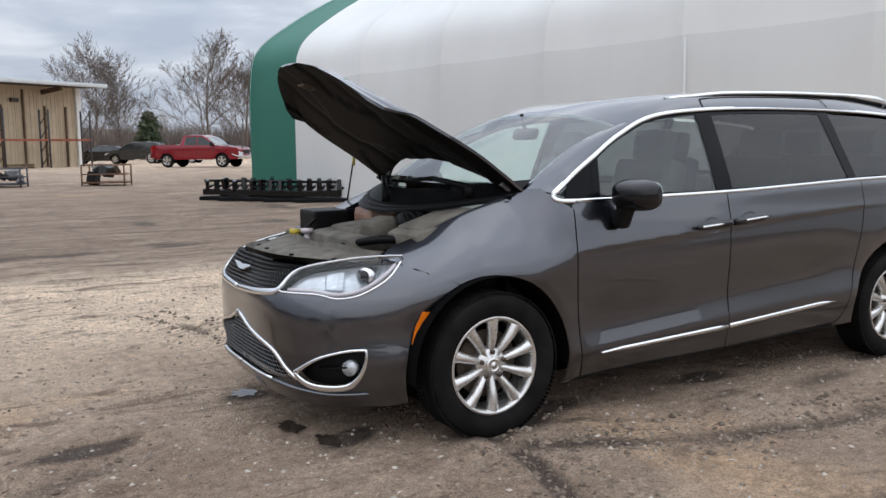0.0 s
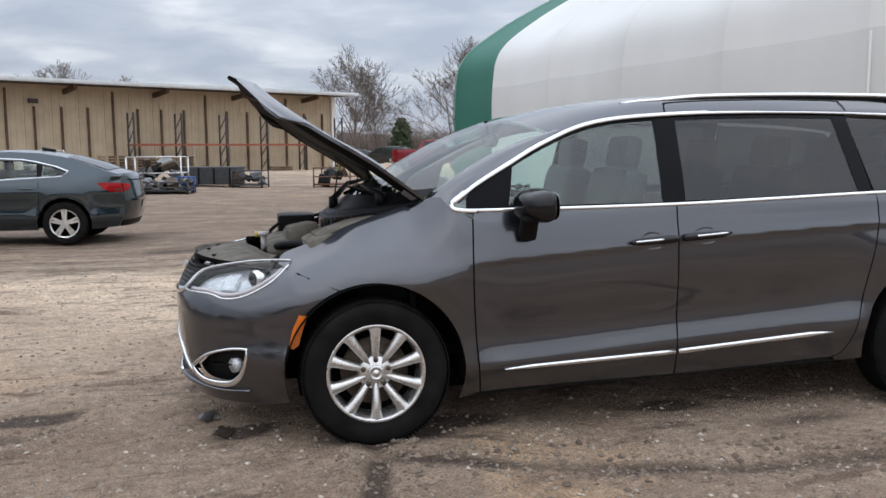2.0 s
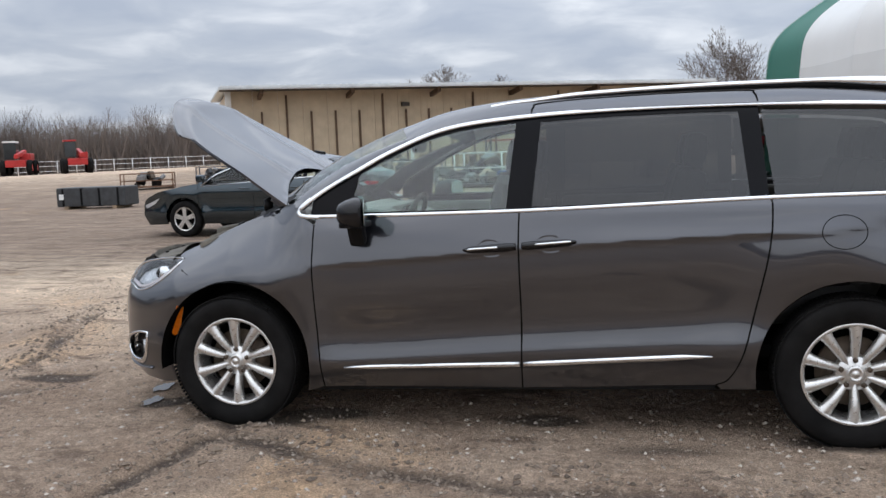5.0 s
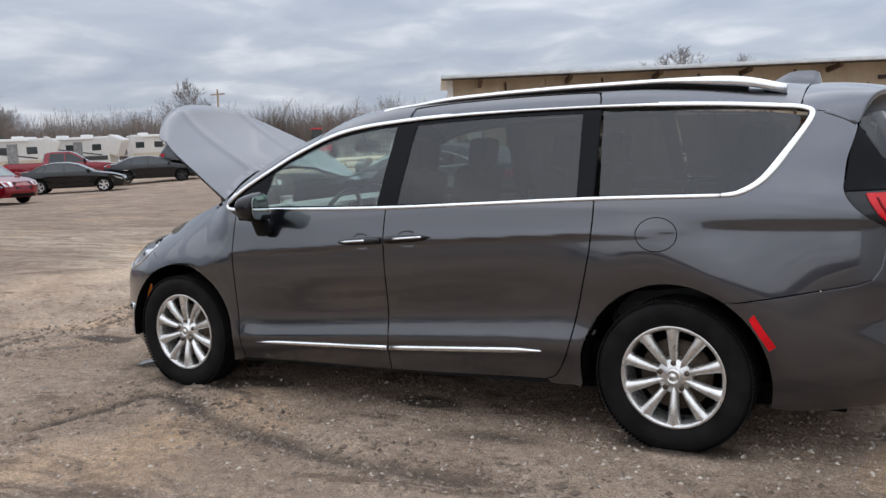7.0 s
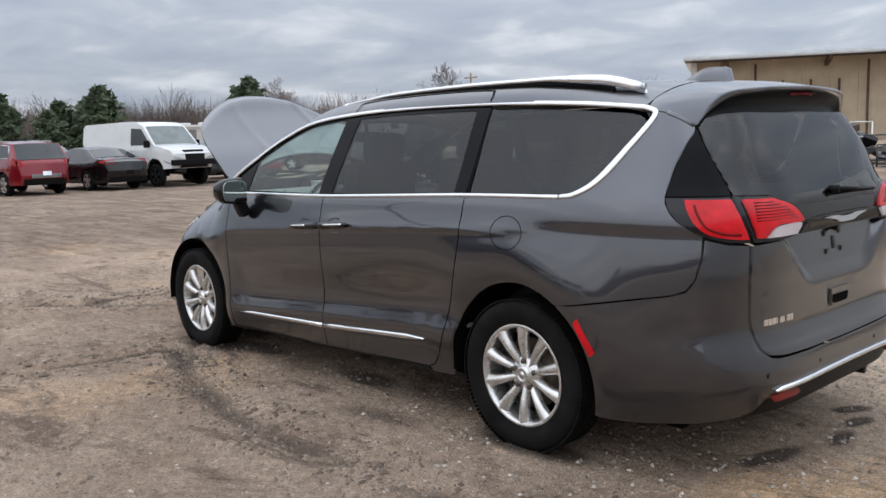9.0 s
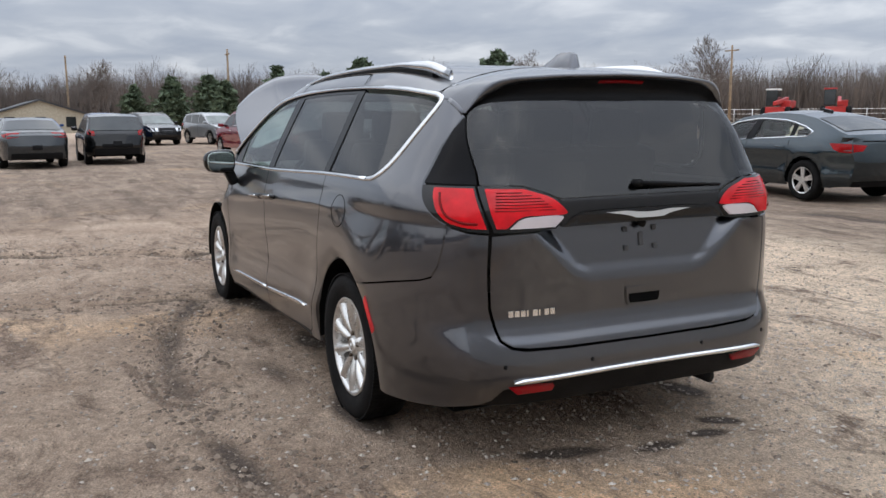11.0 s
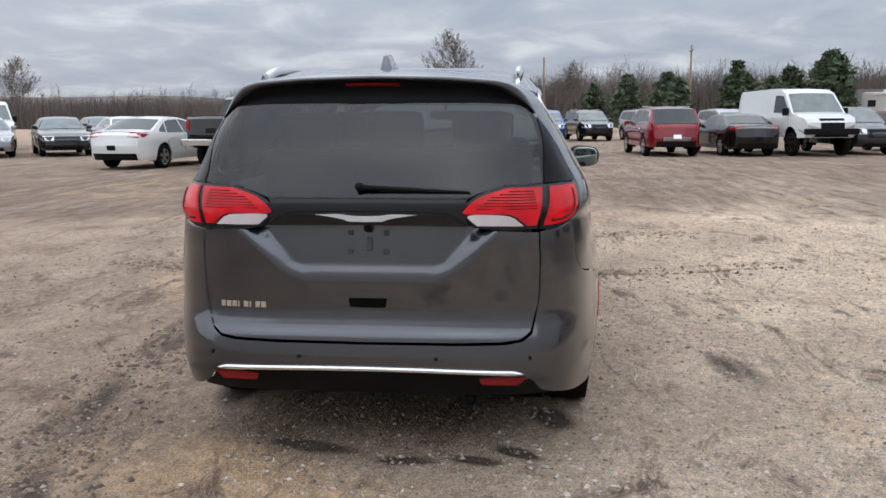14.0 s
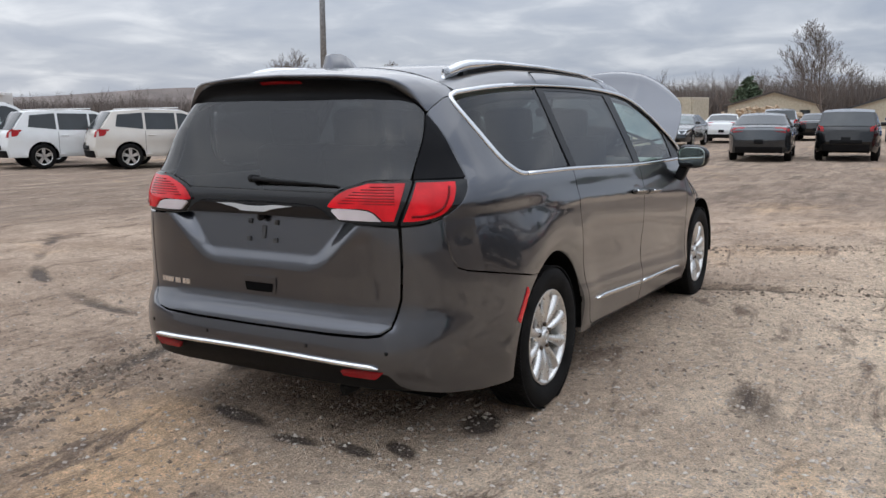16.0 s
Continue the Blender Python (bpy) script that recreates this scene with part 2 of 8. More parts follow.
# ---- ground ----
def mud_material():
    m, n, l, b = nodes_of("packed_mud_and_gravel")
    tex = n.new("ShaderNodeTexCoord")

    def noise_tex(scale, detail, rough=0.55, dist=0.0, stretch=None):
        t = n.new("ShaderNodeTexNoise")
        t.inputs["Scale"].default_value, t.inputs["Detail"].default_value = scale, detail
        t.inputs["Roughness"].default_value, t.inputs["Distortion"].default_value = rough, dist
        if stretch:
            mp = n.new("ShaderNodeMapping")
            mp.inputs["Scale"].default_value, mp.inputs["Rotation"].default_value = stretch[0], stretch[1]
            l.new(tex.outputs["Object"], mp.inputs[0])
            l.new(mp.outputs[0], t.inputs["Vector"])
        else:
            l.new(tex.outputs["Object"], t.inputs["Vector"])
        return t.outputs["Fac"]

    def mixed(a, b_, fac, lo, hi):
        r = n.new("ShaderNodeMapRange")
        r.inputs["From Min"].default_value, r.inputs["From Max"].default_value = lo, hi
        l.new(fac, r.inputs["Value"])
        x = n.new("ShaderNodeMix")
        x.data_type = "RGBA"
        l.new(r.outputs[0], x.inputs["Factor"])
        for sock, v in (("A", a), ("B", b_)):
            if isinstance(v, tuple):
                x.inputs[sock].default_value = (*v, 1)
            else:
                l.new(v, x.inputs[sock])
        return x.outputs["Result"]

    def attr(name):
        a = n.new("ShaderNodeAttribute")
        a.attribute_name = name
        return a.outputs["Fac"]

    def plus(a, b_, k=1.0):
        m1, m2 = n.new("ShaderNodeMath"), n.new("ShaderNodeMath")
        m1.operation, m2.operation = "MULTIPLY_ADD", "ADD"
        l.new(b_, m1.inputs[0])
        m1.inputs[1].default_value, m1.inputs[2].default_value = k, 0.0
        l.new(a, m2.inputs[0]), l.new(m1.outputs[0], m2.inputs[1])
        return m2.outputs[0]

    patch = noise_tex(0.45, 7, 0.62, 0.6)
    brown = mixed((0.265, 0.188, 0.134), (0.430, 0.325, 0.242), noise_tex(0.9, 8, 0.66, 0.4), 0.34, 0.66)
    tan = mixed((0.46, 0.352, 0.258), (0.66, 0.522, 0.385), noise_tex(1.3, 8, 0.68, 0.3), 0.34, 0.66)
    base = mixed(brown, tan, plus(attr("dry"), patch, 0.9), 0.62, 1.15)
    sandy = mixed(base, (0.60, 0.40, 0.235), noise_tex(0.33, 5, 0.6, 0.5), 0.58, 0.74)
    scuff = mixed(sandy, (0.180, 0.127, 0.092), noise_tex(2.2, 9, 0.74, 0.9, ((0.5, 1.3, 1), (0, 0, 0.35))), 0.53, 0.63)
    scuff = mixed(scuff, (0.125, 0.088, 0.064), noise_tex(6.5, 10, 0.78, 0.6), 0.60, 0.70)
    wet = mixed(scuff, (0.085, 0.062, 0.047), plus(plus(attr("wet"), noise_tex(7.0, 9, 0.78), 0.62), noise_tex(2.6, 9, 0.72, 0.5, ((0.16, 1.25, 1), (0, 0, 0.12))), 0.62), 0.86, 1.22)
    grit = mixed(wet, (0.58, 0.51, 0.43), noise_tex(60, 5, 0.8), 0.60, 0.70)
    grit2 = mixed(grit, (0.09, 0.068, 0.052), noise_tex(31, 7, 0.78), 0.57, 0.70)
    # sand grain
    fine = n.new("ShaderNodeMapRange")
    fine.inputs["From Min"].default_value, fine.inputs["From Max"].default_value = 0.3, 0.7
    fine.inputs["To Min"].default_value, fine.inputs["To Max"].default_value = 0.30, 2.16
    l.new(noise_tex(95, 6, 0.85), fine.inputs["Value"])
    coarse = n.new("ShaderNodeMapRange")
    coarse.inputs["From Min"].default_value, coarse.inputs["From Max"].default_value = 0.3, 0.7
    coarse.inputs["To Min"].default_value, coarse.inputs["To Max"].default_value = 0.58, 1.42
    l.new(noise_tex(14, 8, 0.8, 0.4), coarse.inputs["Value"])
    both_ = n.new("ShaderNodeMath")
    both_.operation = "MULTIPLY"
    l.new(fine.outputs[0], both_.inputs[0]), l.new(coarse.outputs[0], both_.inputs[1])
    grain = n.new("ShaderNodeVectorMath")
    grain.operation = "SCALE"
    l.new(grit2, grain.inputs[0]), l.new(both_.outputs[0], grain.inputs["Scale"])
    l.new(grain.outputs[0], b.inputs["Base Color"])
    gloss = n.new("ShaderNodeMapRange")
    gloss.inputs["From Min"].default_value, gloss.inputs["From Max"].default_value = 0.4, 1.0
    gloss.inputs["To Min"].default_value, gloss.inputs["To Max"].default_value = 0.93, 0.55
    l.new(attr("wet"), gloss.inputs["Value"])
    l.new(gloss.outputs[0], b.inputs["Roughness"])
    b.inputs["Specular IOR Level"].default_value = 0.3
    hgt = n.new("ShaderNodeMath")
    hgt.operation = "ADD"
    l.new(noise_tex(34, 8, 0.85), hgt.inputs[0])
    h2 = n.new("ShaderNodeMath")
    h2.operation = "MULTIPLY"
    h2.inputs[1].default_value = 1.6
    l.new(noise_tex(4.5, 7, 0.65, 0.5), h2.inputs[0])
    l.new(h2.outputs[0], hgt.inputs[1])
    bp = n.new("ShaderNodeBump")
    bp.inputs["Strength"].default_value, bp.inputs["Distance"].default_value = 0.9, 0.035
    l.new(hgt.outputs[0], bp.inputs["Height"])
    l.new(bp.outputs[0], b.inputs["Normal"])
    return m


M_MUD = mud_material()


# wheel ruts: centre line through points, half width, depth
RUTS = [
    (catmull([(0.05, -1.13), (0.69, -1.41), (1.57, -1.57), (2.38, -1.64), (3.19, -1.59), (3.79, -1.51), (4.2, -1.42), (4.65, -1.24), (5.6, -0.7)], 6), 0.10, 0.016),
    (catmull([(-0.62, -3.36), (-0.4, -2.6), (-0.16, -1.8), (-0.03, -1.13), (0.0, 0.0), (-0.21, 0.91), (-0.48, 1.9), (-0.85, 3.0)], 6), 0.07, 0.024),
    (catmull([(-1.6, -0.2), (-2.65, -1.21), (-3.0, -2.2), (-3.7, -3.3), (-4.9, -4.0), (-6.4, -4.43), (-7.7, -4.4), (-8.6, -3.46)], 6), 0.14, 0.034),
    (catmull([(-3.1, 2.4), (-2.72, 1.25), (-2.34, 0.48), (-2.4, -0.1), (-2.45, -0.7), (-2.7, -1.53), (-3.4, -2.9)], 6), 0.08, 0.026),
    (catmull([(-4.5, 5.6), (-1.9, 5.05), (-0.6, 4.8), (2, 5.2), (5, 5.0)], 6), 0.14, 0.008),
    (catmull([(-6, 7.6), (-1.8, 8), (-0.76, 8.02), (0.83, 8.4), (4, 9)], 6), 0.2, 0.032),
    (catmull([(-6, 13.4), (-0.65, 13), (1.7, 12), (5, 11.5)], 6), 0.25, 0.035),
    (catmull([(-1.4, 16.8), (2, 16.2), (4.6, 15.5)], 6), 0.25, 0.03),
    (catmull([(2.71, -2.42), (2.41, -3.58), (1.67, -5.12), (0, -7)], 6), 0.10, 0.016),
]
# damp spots, and darker spots at the left sill and wheels: x, y, half length, half breadth, turn in degrees
DARK_SPOTS = [(3.50, 0.78, 0.17, 0.10, 10), (3.96, 0.62, 0.12, 0.05, 60), (4.06, 0.44, 0.13, 0.05, 80), (4.10, 0.15, 0.14, 0.05, 95), (3.98, -0.30, 0.22, 0.06, 80), (1.64, -0.70, 0.24, 0.10, 0),
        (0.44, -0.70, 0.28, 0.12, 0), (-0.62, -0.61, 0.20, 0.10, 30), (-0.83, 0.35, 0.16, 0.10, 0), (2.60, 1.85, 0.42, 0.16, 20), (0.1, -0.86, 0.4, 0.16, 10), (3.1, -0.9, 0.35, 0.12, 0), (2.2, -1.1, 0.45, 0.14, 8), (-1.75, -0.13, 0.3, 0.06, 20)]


def rut_field(x, y):
    """How deep a place lies in a wheel rut, 0 to 1, and the ruts' rise and fall."""
    mark, lift = np.zeros(np.shape(x)), np.zeros(np.shape(x))
    wob = 1 + 0.35 * np.sin(x * 3.1 + y * 2.3) + 0.25 * np.sin(x * 9.3 - y * 7.1)
    broken = 0.35 + 0.65 * np.clip(0.55 + 0.9 * np.sin(2.1 * x + 1.7 * y + np.sin(3 * y)) * np.sin(1.3 * x - 2.9 * y + 1.2 * np.sin(2.2 * x)), 0, 1)
    for line, half, deep in RUTS:
        best = np.full(np.shape(x), 9.0)
        for a, b in zip(line[:-1:2], line[2::2]):
            ab = b - a
            t = np.clip(((x - a[0]) * ab[0] + (y - a[1]) * ab[1]) / (ab @ ab), 0, 1)
            best = np.minimum(best, np.hypot(x - a[0] - t * ab[0], y - a[1] - t * ab[1]))
        dip = np.exp(-(best / half) ** 2)
        mark = np.maximum(mark, dip * (0.60 + 0.3 * wob / 1.6) * min(1.0, deep / 0.018) * broken)
        lift = lift - deep * wob * dip + 0.55 * deep * wob * np.exp(-((best - 1.9 * half) / (0.7 * half)) ** 2)
    return mark, lift


def ground_height(x, y):
    z = (0.25 + 0.5 * smoothstep(5, -20, x)) * smoothstep(22, 42, y) * smoothstep(-75, -45, x)
    near = 1 - smoothstep(18, 40, np.hypot(x - 2, y))
    z = z + near * (0.010 * np.sin(x * 2.1 + 1.3 * np.sin(y * 1.1)) * np.sin(y * 1.7 + x * 0.6) + 0.006 * np.sin(x * 5.3 + y * 2.2) * np.sin(y * 4.7 - x * 1.9))
    if np.ndim(x) or (-10 < x < 8 and -8 < y < 18):
        z = z + rut_field(x, y)[1]
    return z


def build_ground():
    def axis(centre, fine, step, far):
        a = list(np.arange(centre - fine, centre + fine + 1e-6, step))
        d, s = fine, step
        while d < far:
            s *= 1.12
            d += s
            a = [centre - d] + a + [centre + d]
        return np.array(a)

    xs, ys = axis(1.8, 6.6, 0.042, 1600.0), axis(-0.2, 5.6, 0.042, 1600.0)
    gx, gy = np.meshgrid(xs, ys, indexing="ij")
    gz = ground_height(gx, gy)
    rng = np.random.default_rng(4)
    gz = gz + rng.normal(0, 0.0022, gz.shape) * (np.hypot(gx - 2, gy) < 14)
    nx, ny = gx.shape
    idx = np.arange(nx * ny).reshape(nx, ny)
    faces = np.stack([idx[:-1, :-1], idx[1:, :-1], idx[1:, 1:], idx[:-1, 1:]], -1).reshape(-1, 4)
    ob = mesh_object("ground", np.stack([gx, gy, gz], -1).reshape(-1, 3).tolist(), faces.tolist(), M_MUD)
    mark = rut_field(gx, gy)[0]
    for x0, y0, a, b_, turn in DARK_SPOTS:
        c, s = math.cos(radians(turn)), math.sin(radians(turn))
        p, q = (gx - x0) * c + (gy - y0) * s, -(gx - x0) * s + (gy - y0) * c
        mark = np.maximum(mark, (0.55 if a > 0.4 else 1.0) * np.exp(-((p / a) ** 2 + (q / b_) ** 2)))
    dry = smoothstep(-1.6, 2.2, gy + 0.30 * (gx - 4.5) + 0.5 * np.sin(gx * 1.3 + 0.7 * gy)) * 0.85
    dry = np.maximum(dry, 0.6 * np.exp(-(((gx + 1.2) / 2.6) ** 2 + ((gy - 2.6) / 1.6) ** 2)))
    dry = np.maximum(dry, 0.25 * smoothstep(-6, -16, gx))
    dry = dry * (1 - 0.85 * smoothstep(4, 9, gy) * (1 - 0.6 * smoothstep(22, 40, gy)))
    far_ = np.hypot(gx - 2, gy)
    mark = np.maximum(mark, 0.42 * smoothstep(5, 10, far_) * (1 - 0.5 * smoothstep(35, 70, far_)))
    mark = np.maximum(mark, 0.44 * smoothstep(3.6, 6.5, gy) * (1 - smoothstep(20, 30, gy)) * smoothstep(-14, -6, gx))
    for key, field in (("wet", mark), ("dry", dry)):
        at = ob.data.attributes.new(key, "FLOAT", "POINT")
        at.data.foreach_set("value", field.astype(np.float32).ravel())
    tagged(ob, "rutted brown mud and gravel yard with wet patches", "ground", kind="structure")


build_ground()


# ---- loose stones ----
def stones(name, count, lo, hi, mat, where, label, seed):
    """Angular pebbles pressed into the ground."""
    r = np.random.default_rng(seed)
    x, y = where(r, count)
    size = lo + (hi - lo) * r.random(count) ** 3.2
    base = np.array([(1, 0, 0), (0, 1, 0), (-1, 0, 0), (0, -1, 0), (0, 0, 1), (0.1, 0, -1)], float)
    v = np.repeat(base[None], count, 0) * (1 + r.uniform(-0.35, 0.35, (count, 6, 1)))
    v *= size[:, None, None] * np.stack([r.uniform(0.7, 1.3, count), r.uniform(0.6, 1.0, count), r.uniform(0.35, 0.75, count)], 1)[:, None]
    a = r.uniform(0, 6.28, count)
    vx, vy = v[..., 0] * np.cos(a)[:, None] - v[..., 1] * np.sin(a)[:, None], v[..., 0] * np.sin(a)[:, None] + v[..., 1] * np.cos(a)[:, None]
    z = ground_height(x, y) + size * 0.12
    pos = np.stack([vx + x[:, None], vy + y[:, None], v[..., 2] + z[:, None]], -1).reshape(-1, 3)
    tri = np.array([(0, 1, 4), (1, 2, 4), (2, 3, 4), (3, 0, 4), (1, 0, 5), (2, 1, 5), (3, 2, 5), (0, 3, 5)])
    faces = (np.arange(count)[:, None, None] * 6 + tri).reshape(-1, 3)
    tagged(mesh_object(name, pos.tolist(), faces.tolist(), mat, None, False), label, "gravel", kind="stuff")


def stone_material(name, dark, light):
    m, n, l, b = nodes_of(name)
    geo, ramp = n.new("ShaderNodeNewGeometry"), n.new("ShaderNodeValToRGB")
    ramp.color_ramp.elements[0].color, ramp.color_ramp.elements[1].color = (*dark, 1), (*light, 1)
    l.new(geo.outputs["Random Per Island"], ramp.inputs[0])
    l.new(ramp.outputs[0], b.inputs["Base Color"])
    b.inputs["Roughness"].default_value = 0.9
    return m


def anywhere(r, k):
    return r.uniform(-4.5, 7.2, k), r.uniform(-4.6, 6.0, k)


def rear_yard(r, k):
    return r.normal(4.2, 1.7, k), r.normal(1.6, 1.5, k)


def along_ruts(r, k):
    pts = np.vstack([ln for ln, _, _ in RUTS[:4]])
    p = pts[r.integers(len(pts), size=k)] + r.normal(0, 0.16, (k, 2))
    return p[:, 0], p[:, 1]


stones("gravel", 26000, 0.003, 0.017, stone_material("pebble_stone", (0.16, 0.125, 0.10), (0.52, 0.45, 0.38)), anywhere, "scattered pale pebbles pressed into the mud", 1)
stones("gravel", 16000, 0.003, 0.017, stone_material("pale_pebble_stone", (0.22, 0.175, 0.14), (0.58, 0.51, 0.44)), rear_yard, "pale gravel behind the minivan", 2)
stones("gravel", 34000, 0.0025, 0.009, stone_material("fine_grit", (0.13, 0.098, 0.072), (0.46, 0.38, 0.30)), anywhere, "fine grit strewn over the mud", 7)
stones("mud_clods", 9000, 0.005, 0.026, stone_material("mud_clod", (0.10, 0.074, 0.056), (0.26, 0.20, 0.15)), along_ruts, "dark mud clods thrown up along the ruts", 3)
stones("mud_clods", 7000, 0.004, 0.020, stone_material("mud_clod_scattered", (0.11, 0.082, 0.062), (0.28, 0.215, 0.16)), anywhere, "scattered dark mud clods", 4)

# shallow puddles under the van's nose
rs = np.random.default_rng(21)
M_PUDDLE = plain("wet_mud_film", (0.055, 0.042, 0.033), 0.10, vary=0.3, scale=12, spec=0.6)
for cx_, cy_, rx_, ry_ in ((-0.84, 0.40, 0.075, 0.085), (-0.82, -0.34, 0.06, 0.11), (-0.73, -0.61, 0.055, 0.10)):
    bm = bmesh.new()
    z_ = float(ground_height(np.array(cx_), np.array(cy_))) + 0.006
    ring_ = [bm.verts.new((cx_ + rx_ * math.cos(t_) * k_, cy_ + ry_ * math.sin(t_) * k_, z_)) for t_, k_ in ((2 * math.pi * i / 22, rs.uniform(0.65, 1.15)) for i in range(22))]
    top_ = bm.faces.new(ring_)
    for v_ in bmesh.ops.extrude_face_region(bm, geom=[top_])["geom"]:
        if isinstance(v_, bmesh.types.BMVert):
            v_.co.z += 0.003
    bmesh.ops.recalc_face_normals(bm, faces=bm.faces[:])
    tagged(part("puddle", bm, M_PUDDLE), "shallow glistening puddle on the mud", "puddle", kind="stuff")

# ---- fabric storage dome ----
def fabric(name, color, through_amount):
    m, n, l, b = nodes_of(name)
    tex = n.new("ShaderNodeTexCoord")
    a = n.new("ShaderNodeTexNoise")
    a.inputs["Scale"].default_value, a.inputs["Detail"].default_value = 0.35, 6.0
    mp = n.new("ShaderNodeMapping")
    mp.inputs["Scale"].default_value = (1, 1, 0.25)
    l.new(tex.outputs["Object"], mp.inputs[0])
    l.new(mp.outputs[0], a.inputs["Vector"])
    r = n.new("ShaderNodeValToRGB")
    r.color_ramp.elements[0].position, r.color_ramp.elements[1].position = 0.3, 0.7
    r.color_ramp.elements[0].color, r.color_ramp.elements[1].color = (*[c * 0.86 for c in color], 1), (*color, 1)
    l.new(a.outputs["Fac"], r.inputs["Fac"])
    l.new(r.outputs[0], b.inputs["Base Color"])
    b.inputs["Roughness"].default_value = 0.55
    tl = n.new("ShaderNodeBsdfTranslucent")
    l.new(r.outputs[0], tl.inputs[0])
    mx = n.new("ShaderNodeMixShader")
    mx.inputs[0].default_value = through_amount
    l.new(b.outputs[0], mx.inputs[1]), l.new(tl.outputs[0], mx.inputs[2])
    l.new(mx.outputs[0], n["Material Output"].inputs[0])
    return m


M_WHITEFAB = fabric("white_tarpaulin", (0.90, 0.90, 0.88), 0.2)
M_GREYFAB = fabric("grey_lower_tarpaulin", (0.78, 0.78, 0.76), 0.15)
M_GREENFAB = fabric("green_tarpaulin", (0.020, 0.165, 0.115), 0.1)
DOME_A = np.array([5.42, 20.7])
DOME_ALONG, DOME_IN = np.array([0.19, -0.982]), np.array([0.982, 0.19])
BAY = 3.05


def dome_profile(n=46):
    pts = [(0.0, 0.0), (0.0, 1.7), (0.02, 3.15), (0.27, 4.15), (1.33, 5.0), (3.0, 5.95), (4.8, 6.8), (6.9, 7.6), (9, 8.0)]
    half = catmull(pts, 6)
    return half, np.vstack([half, [(18 - a, b) for a, b in half[::-1][1:]]])


def build_dome():
    half, prof = dome_profile()
    dome = empty("storage_dome", label="large white fabric storage dome with green end bay", category="building", kind="structure")
    # bays past about 18 m are unseen, added to dim reflections on the tail
    bays = [0.0, 2.55] + [2.55 + BAY * k for k in range(1, 11)]
    cut = 12  # profile step at the seam between the grey wall and the white roof
    for i in range(len(bays) - 1):
        a, b = bays[i], bays[i + 1]
        for lo, hi, mat, nm in ((0, cut, M_GREENFAB if i == 0 else M_GREYFAB, "wall_sheet"),
                                (cut, len(prof) - 1 - cut, M_GREENFAB if i == 0 else M_WHITEFAB, "roof_sheet"),
                                (len(prof) - 1 - cut, len(prof) - 1, M_GREYFAB, "wall_sheet")):
            verts, faces = [], []
            cols = 15
            for j in range(cols):
                f = j / (cols - 1)
                s = a + (b - a) * f
                sag = (0.17 if i else 0.08) * (1 - (2 * f - 1) ** 2) ** 0.6
                for k in range(lo, hi + 1):
                    w, z = prof[k]
                    dw, dz = prof[min(k + 1, len(prof) - 1)] - prof[max(k - 1, 0)]
                    ln = math.hypot(dw, dz)
                    pull = sag * float(smoothstep(1.2, 4.0, z))
                    w2, z2 = w + pull * dz / ln, z - pull * dw / ln
                    x, y = DOME_A + DOME_ALONG * s + DOME_IN * w2
                    verts.append((x, y, z2))
            h = hi - lo + 1
            for j in range(cols - 1):
                for k in range(h - 1):
                    faces.append((j * h + k, (j + 1) * h + k, (j + 1) * h + k + 1, j * h + k + 1))
            mesh_object(nm, verts, faces, mat, dome)
    # end wall, closed
    verts = [(*(DOME_A + DOME_ALONG * 0.05 + DOME_IN * w), z) for w, z in prof]
    mesh_object("end_wall", verts, [tuple(range(len(verts)))], M_WHITEFAB, dome, smooth=False)
    verts = [(*(DOME_A + DOME_ALONG * bays[-1] + DOME_IN * w), z) for w, z in prof]
    mesh_object("end_wall", verts, [tuple(range(len(verts)))], M_WHITEFAB, dome, smooth=False)
    bm = bmesh.new()
    p, q = DOME_A + DOME_ALONG * (2.55 + 4 * BAY + 0.1) + DOME_IN * -0.04, DOME_A + DOME_ALONG * (2.55 + 4 * BAY + 0.1) + DOME_IN * -0.04
    add_rod(bm, (*p, 0), (*q, 3.1), 0.018, 8)
    part("seam_lacing", bm, M_GREYFAB, dome, "folded lacing strip", True)


build_dome()

# ---- long steel shed ----
M_TAN = plain("tan_steel_siding", (0.50, 0.405, 0.285), 0.6, vary=0.12, scale=1.2, bump=0.1)
M_RUSTSTUD = plain("rusty_brown_stud", (0.10, 0.062, 0.038), 0.8, vary=0.4, scale=4)
M_ROOFWHITE = plain("galvanised_roof", (0.62, 0.65, 0.66), 0.4, 0.3, vary=0.1, scale=2)
M_BROWN = plain("dark_brown_fascia", (0.06, 0.05, 0.042), 0.7, vary=0.2)
M_ORANGE = plain("orange_rack_beam", (0.27, 0.075, 0.038), 0.6, vary=0.2)
M_RACK = plain("dark_blue_rack_steel", (0.05, 0.05, 0.055), 0.6, vary=0.3)
M_WHITE = plain("white_paint", (0.72, 0.72, 0.70), 0.5, vary=0.06)
SHED_L, SHED_R = Vector((-23.6, 42.3, 0.5)), Vector((5.2, 58.7, 0.0))


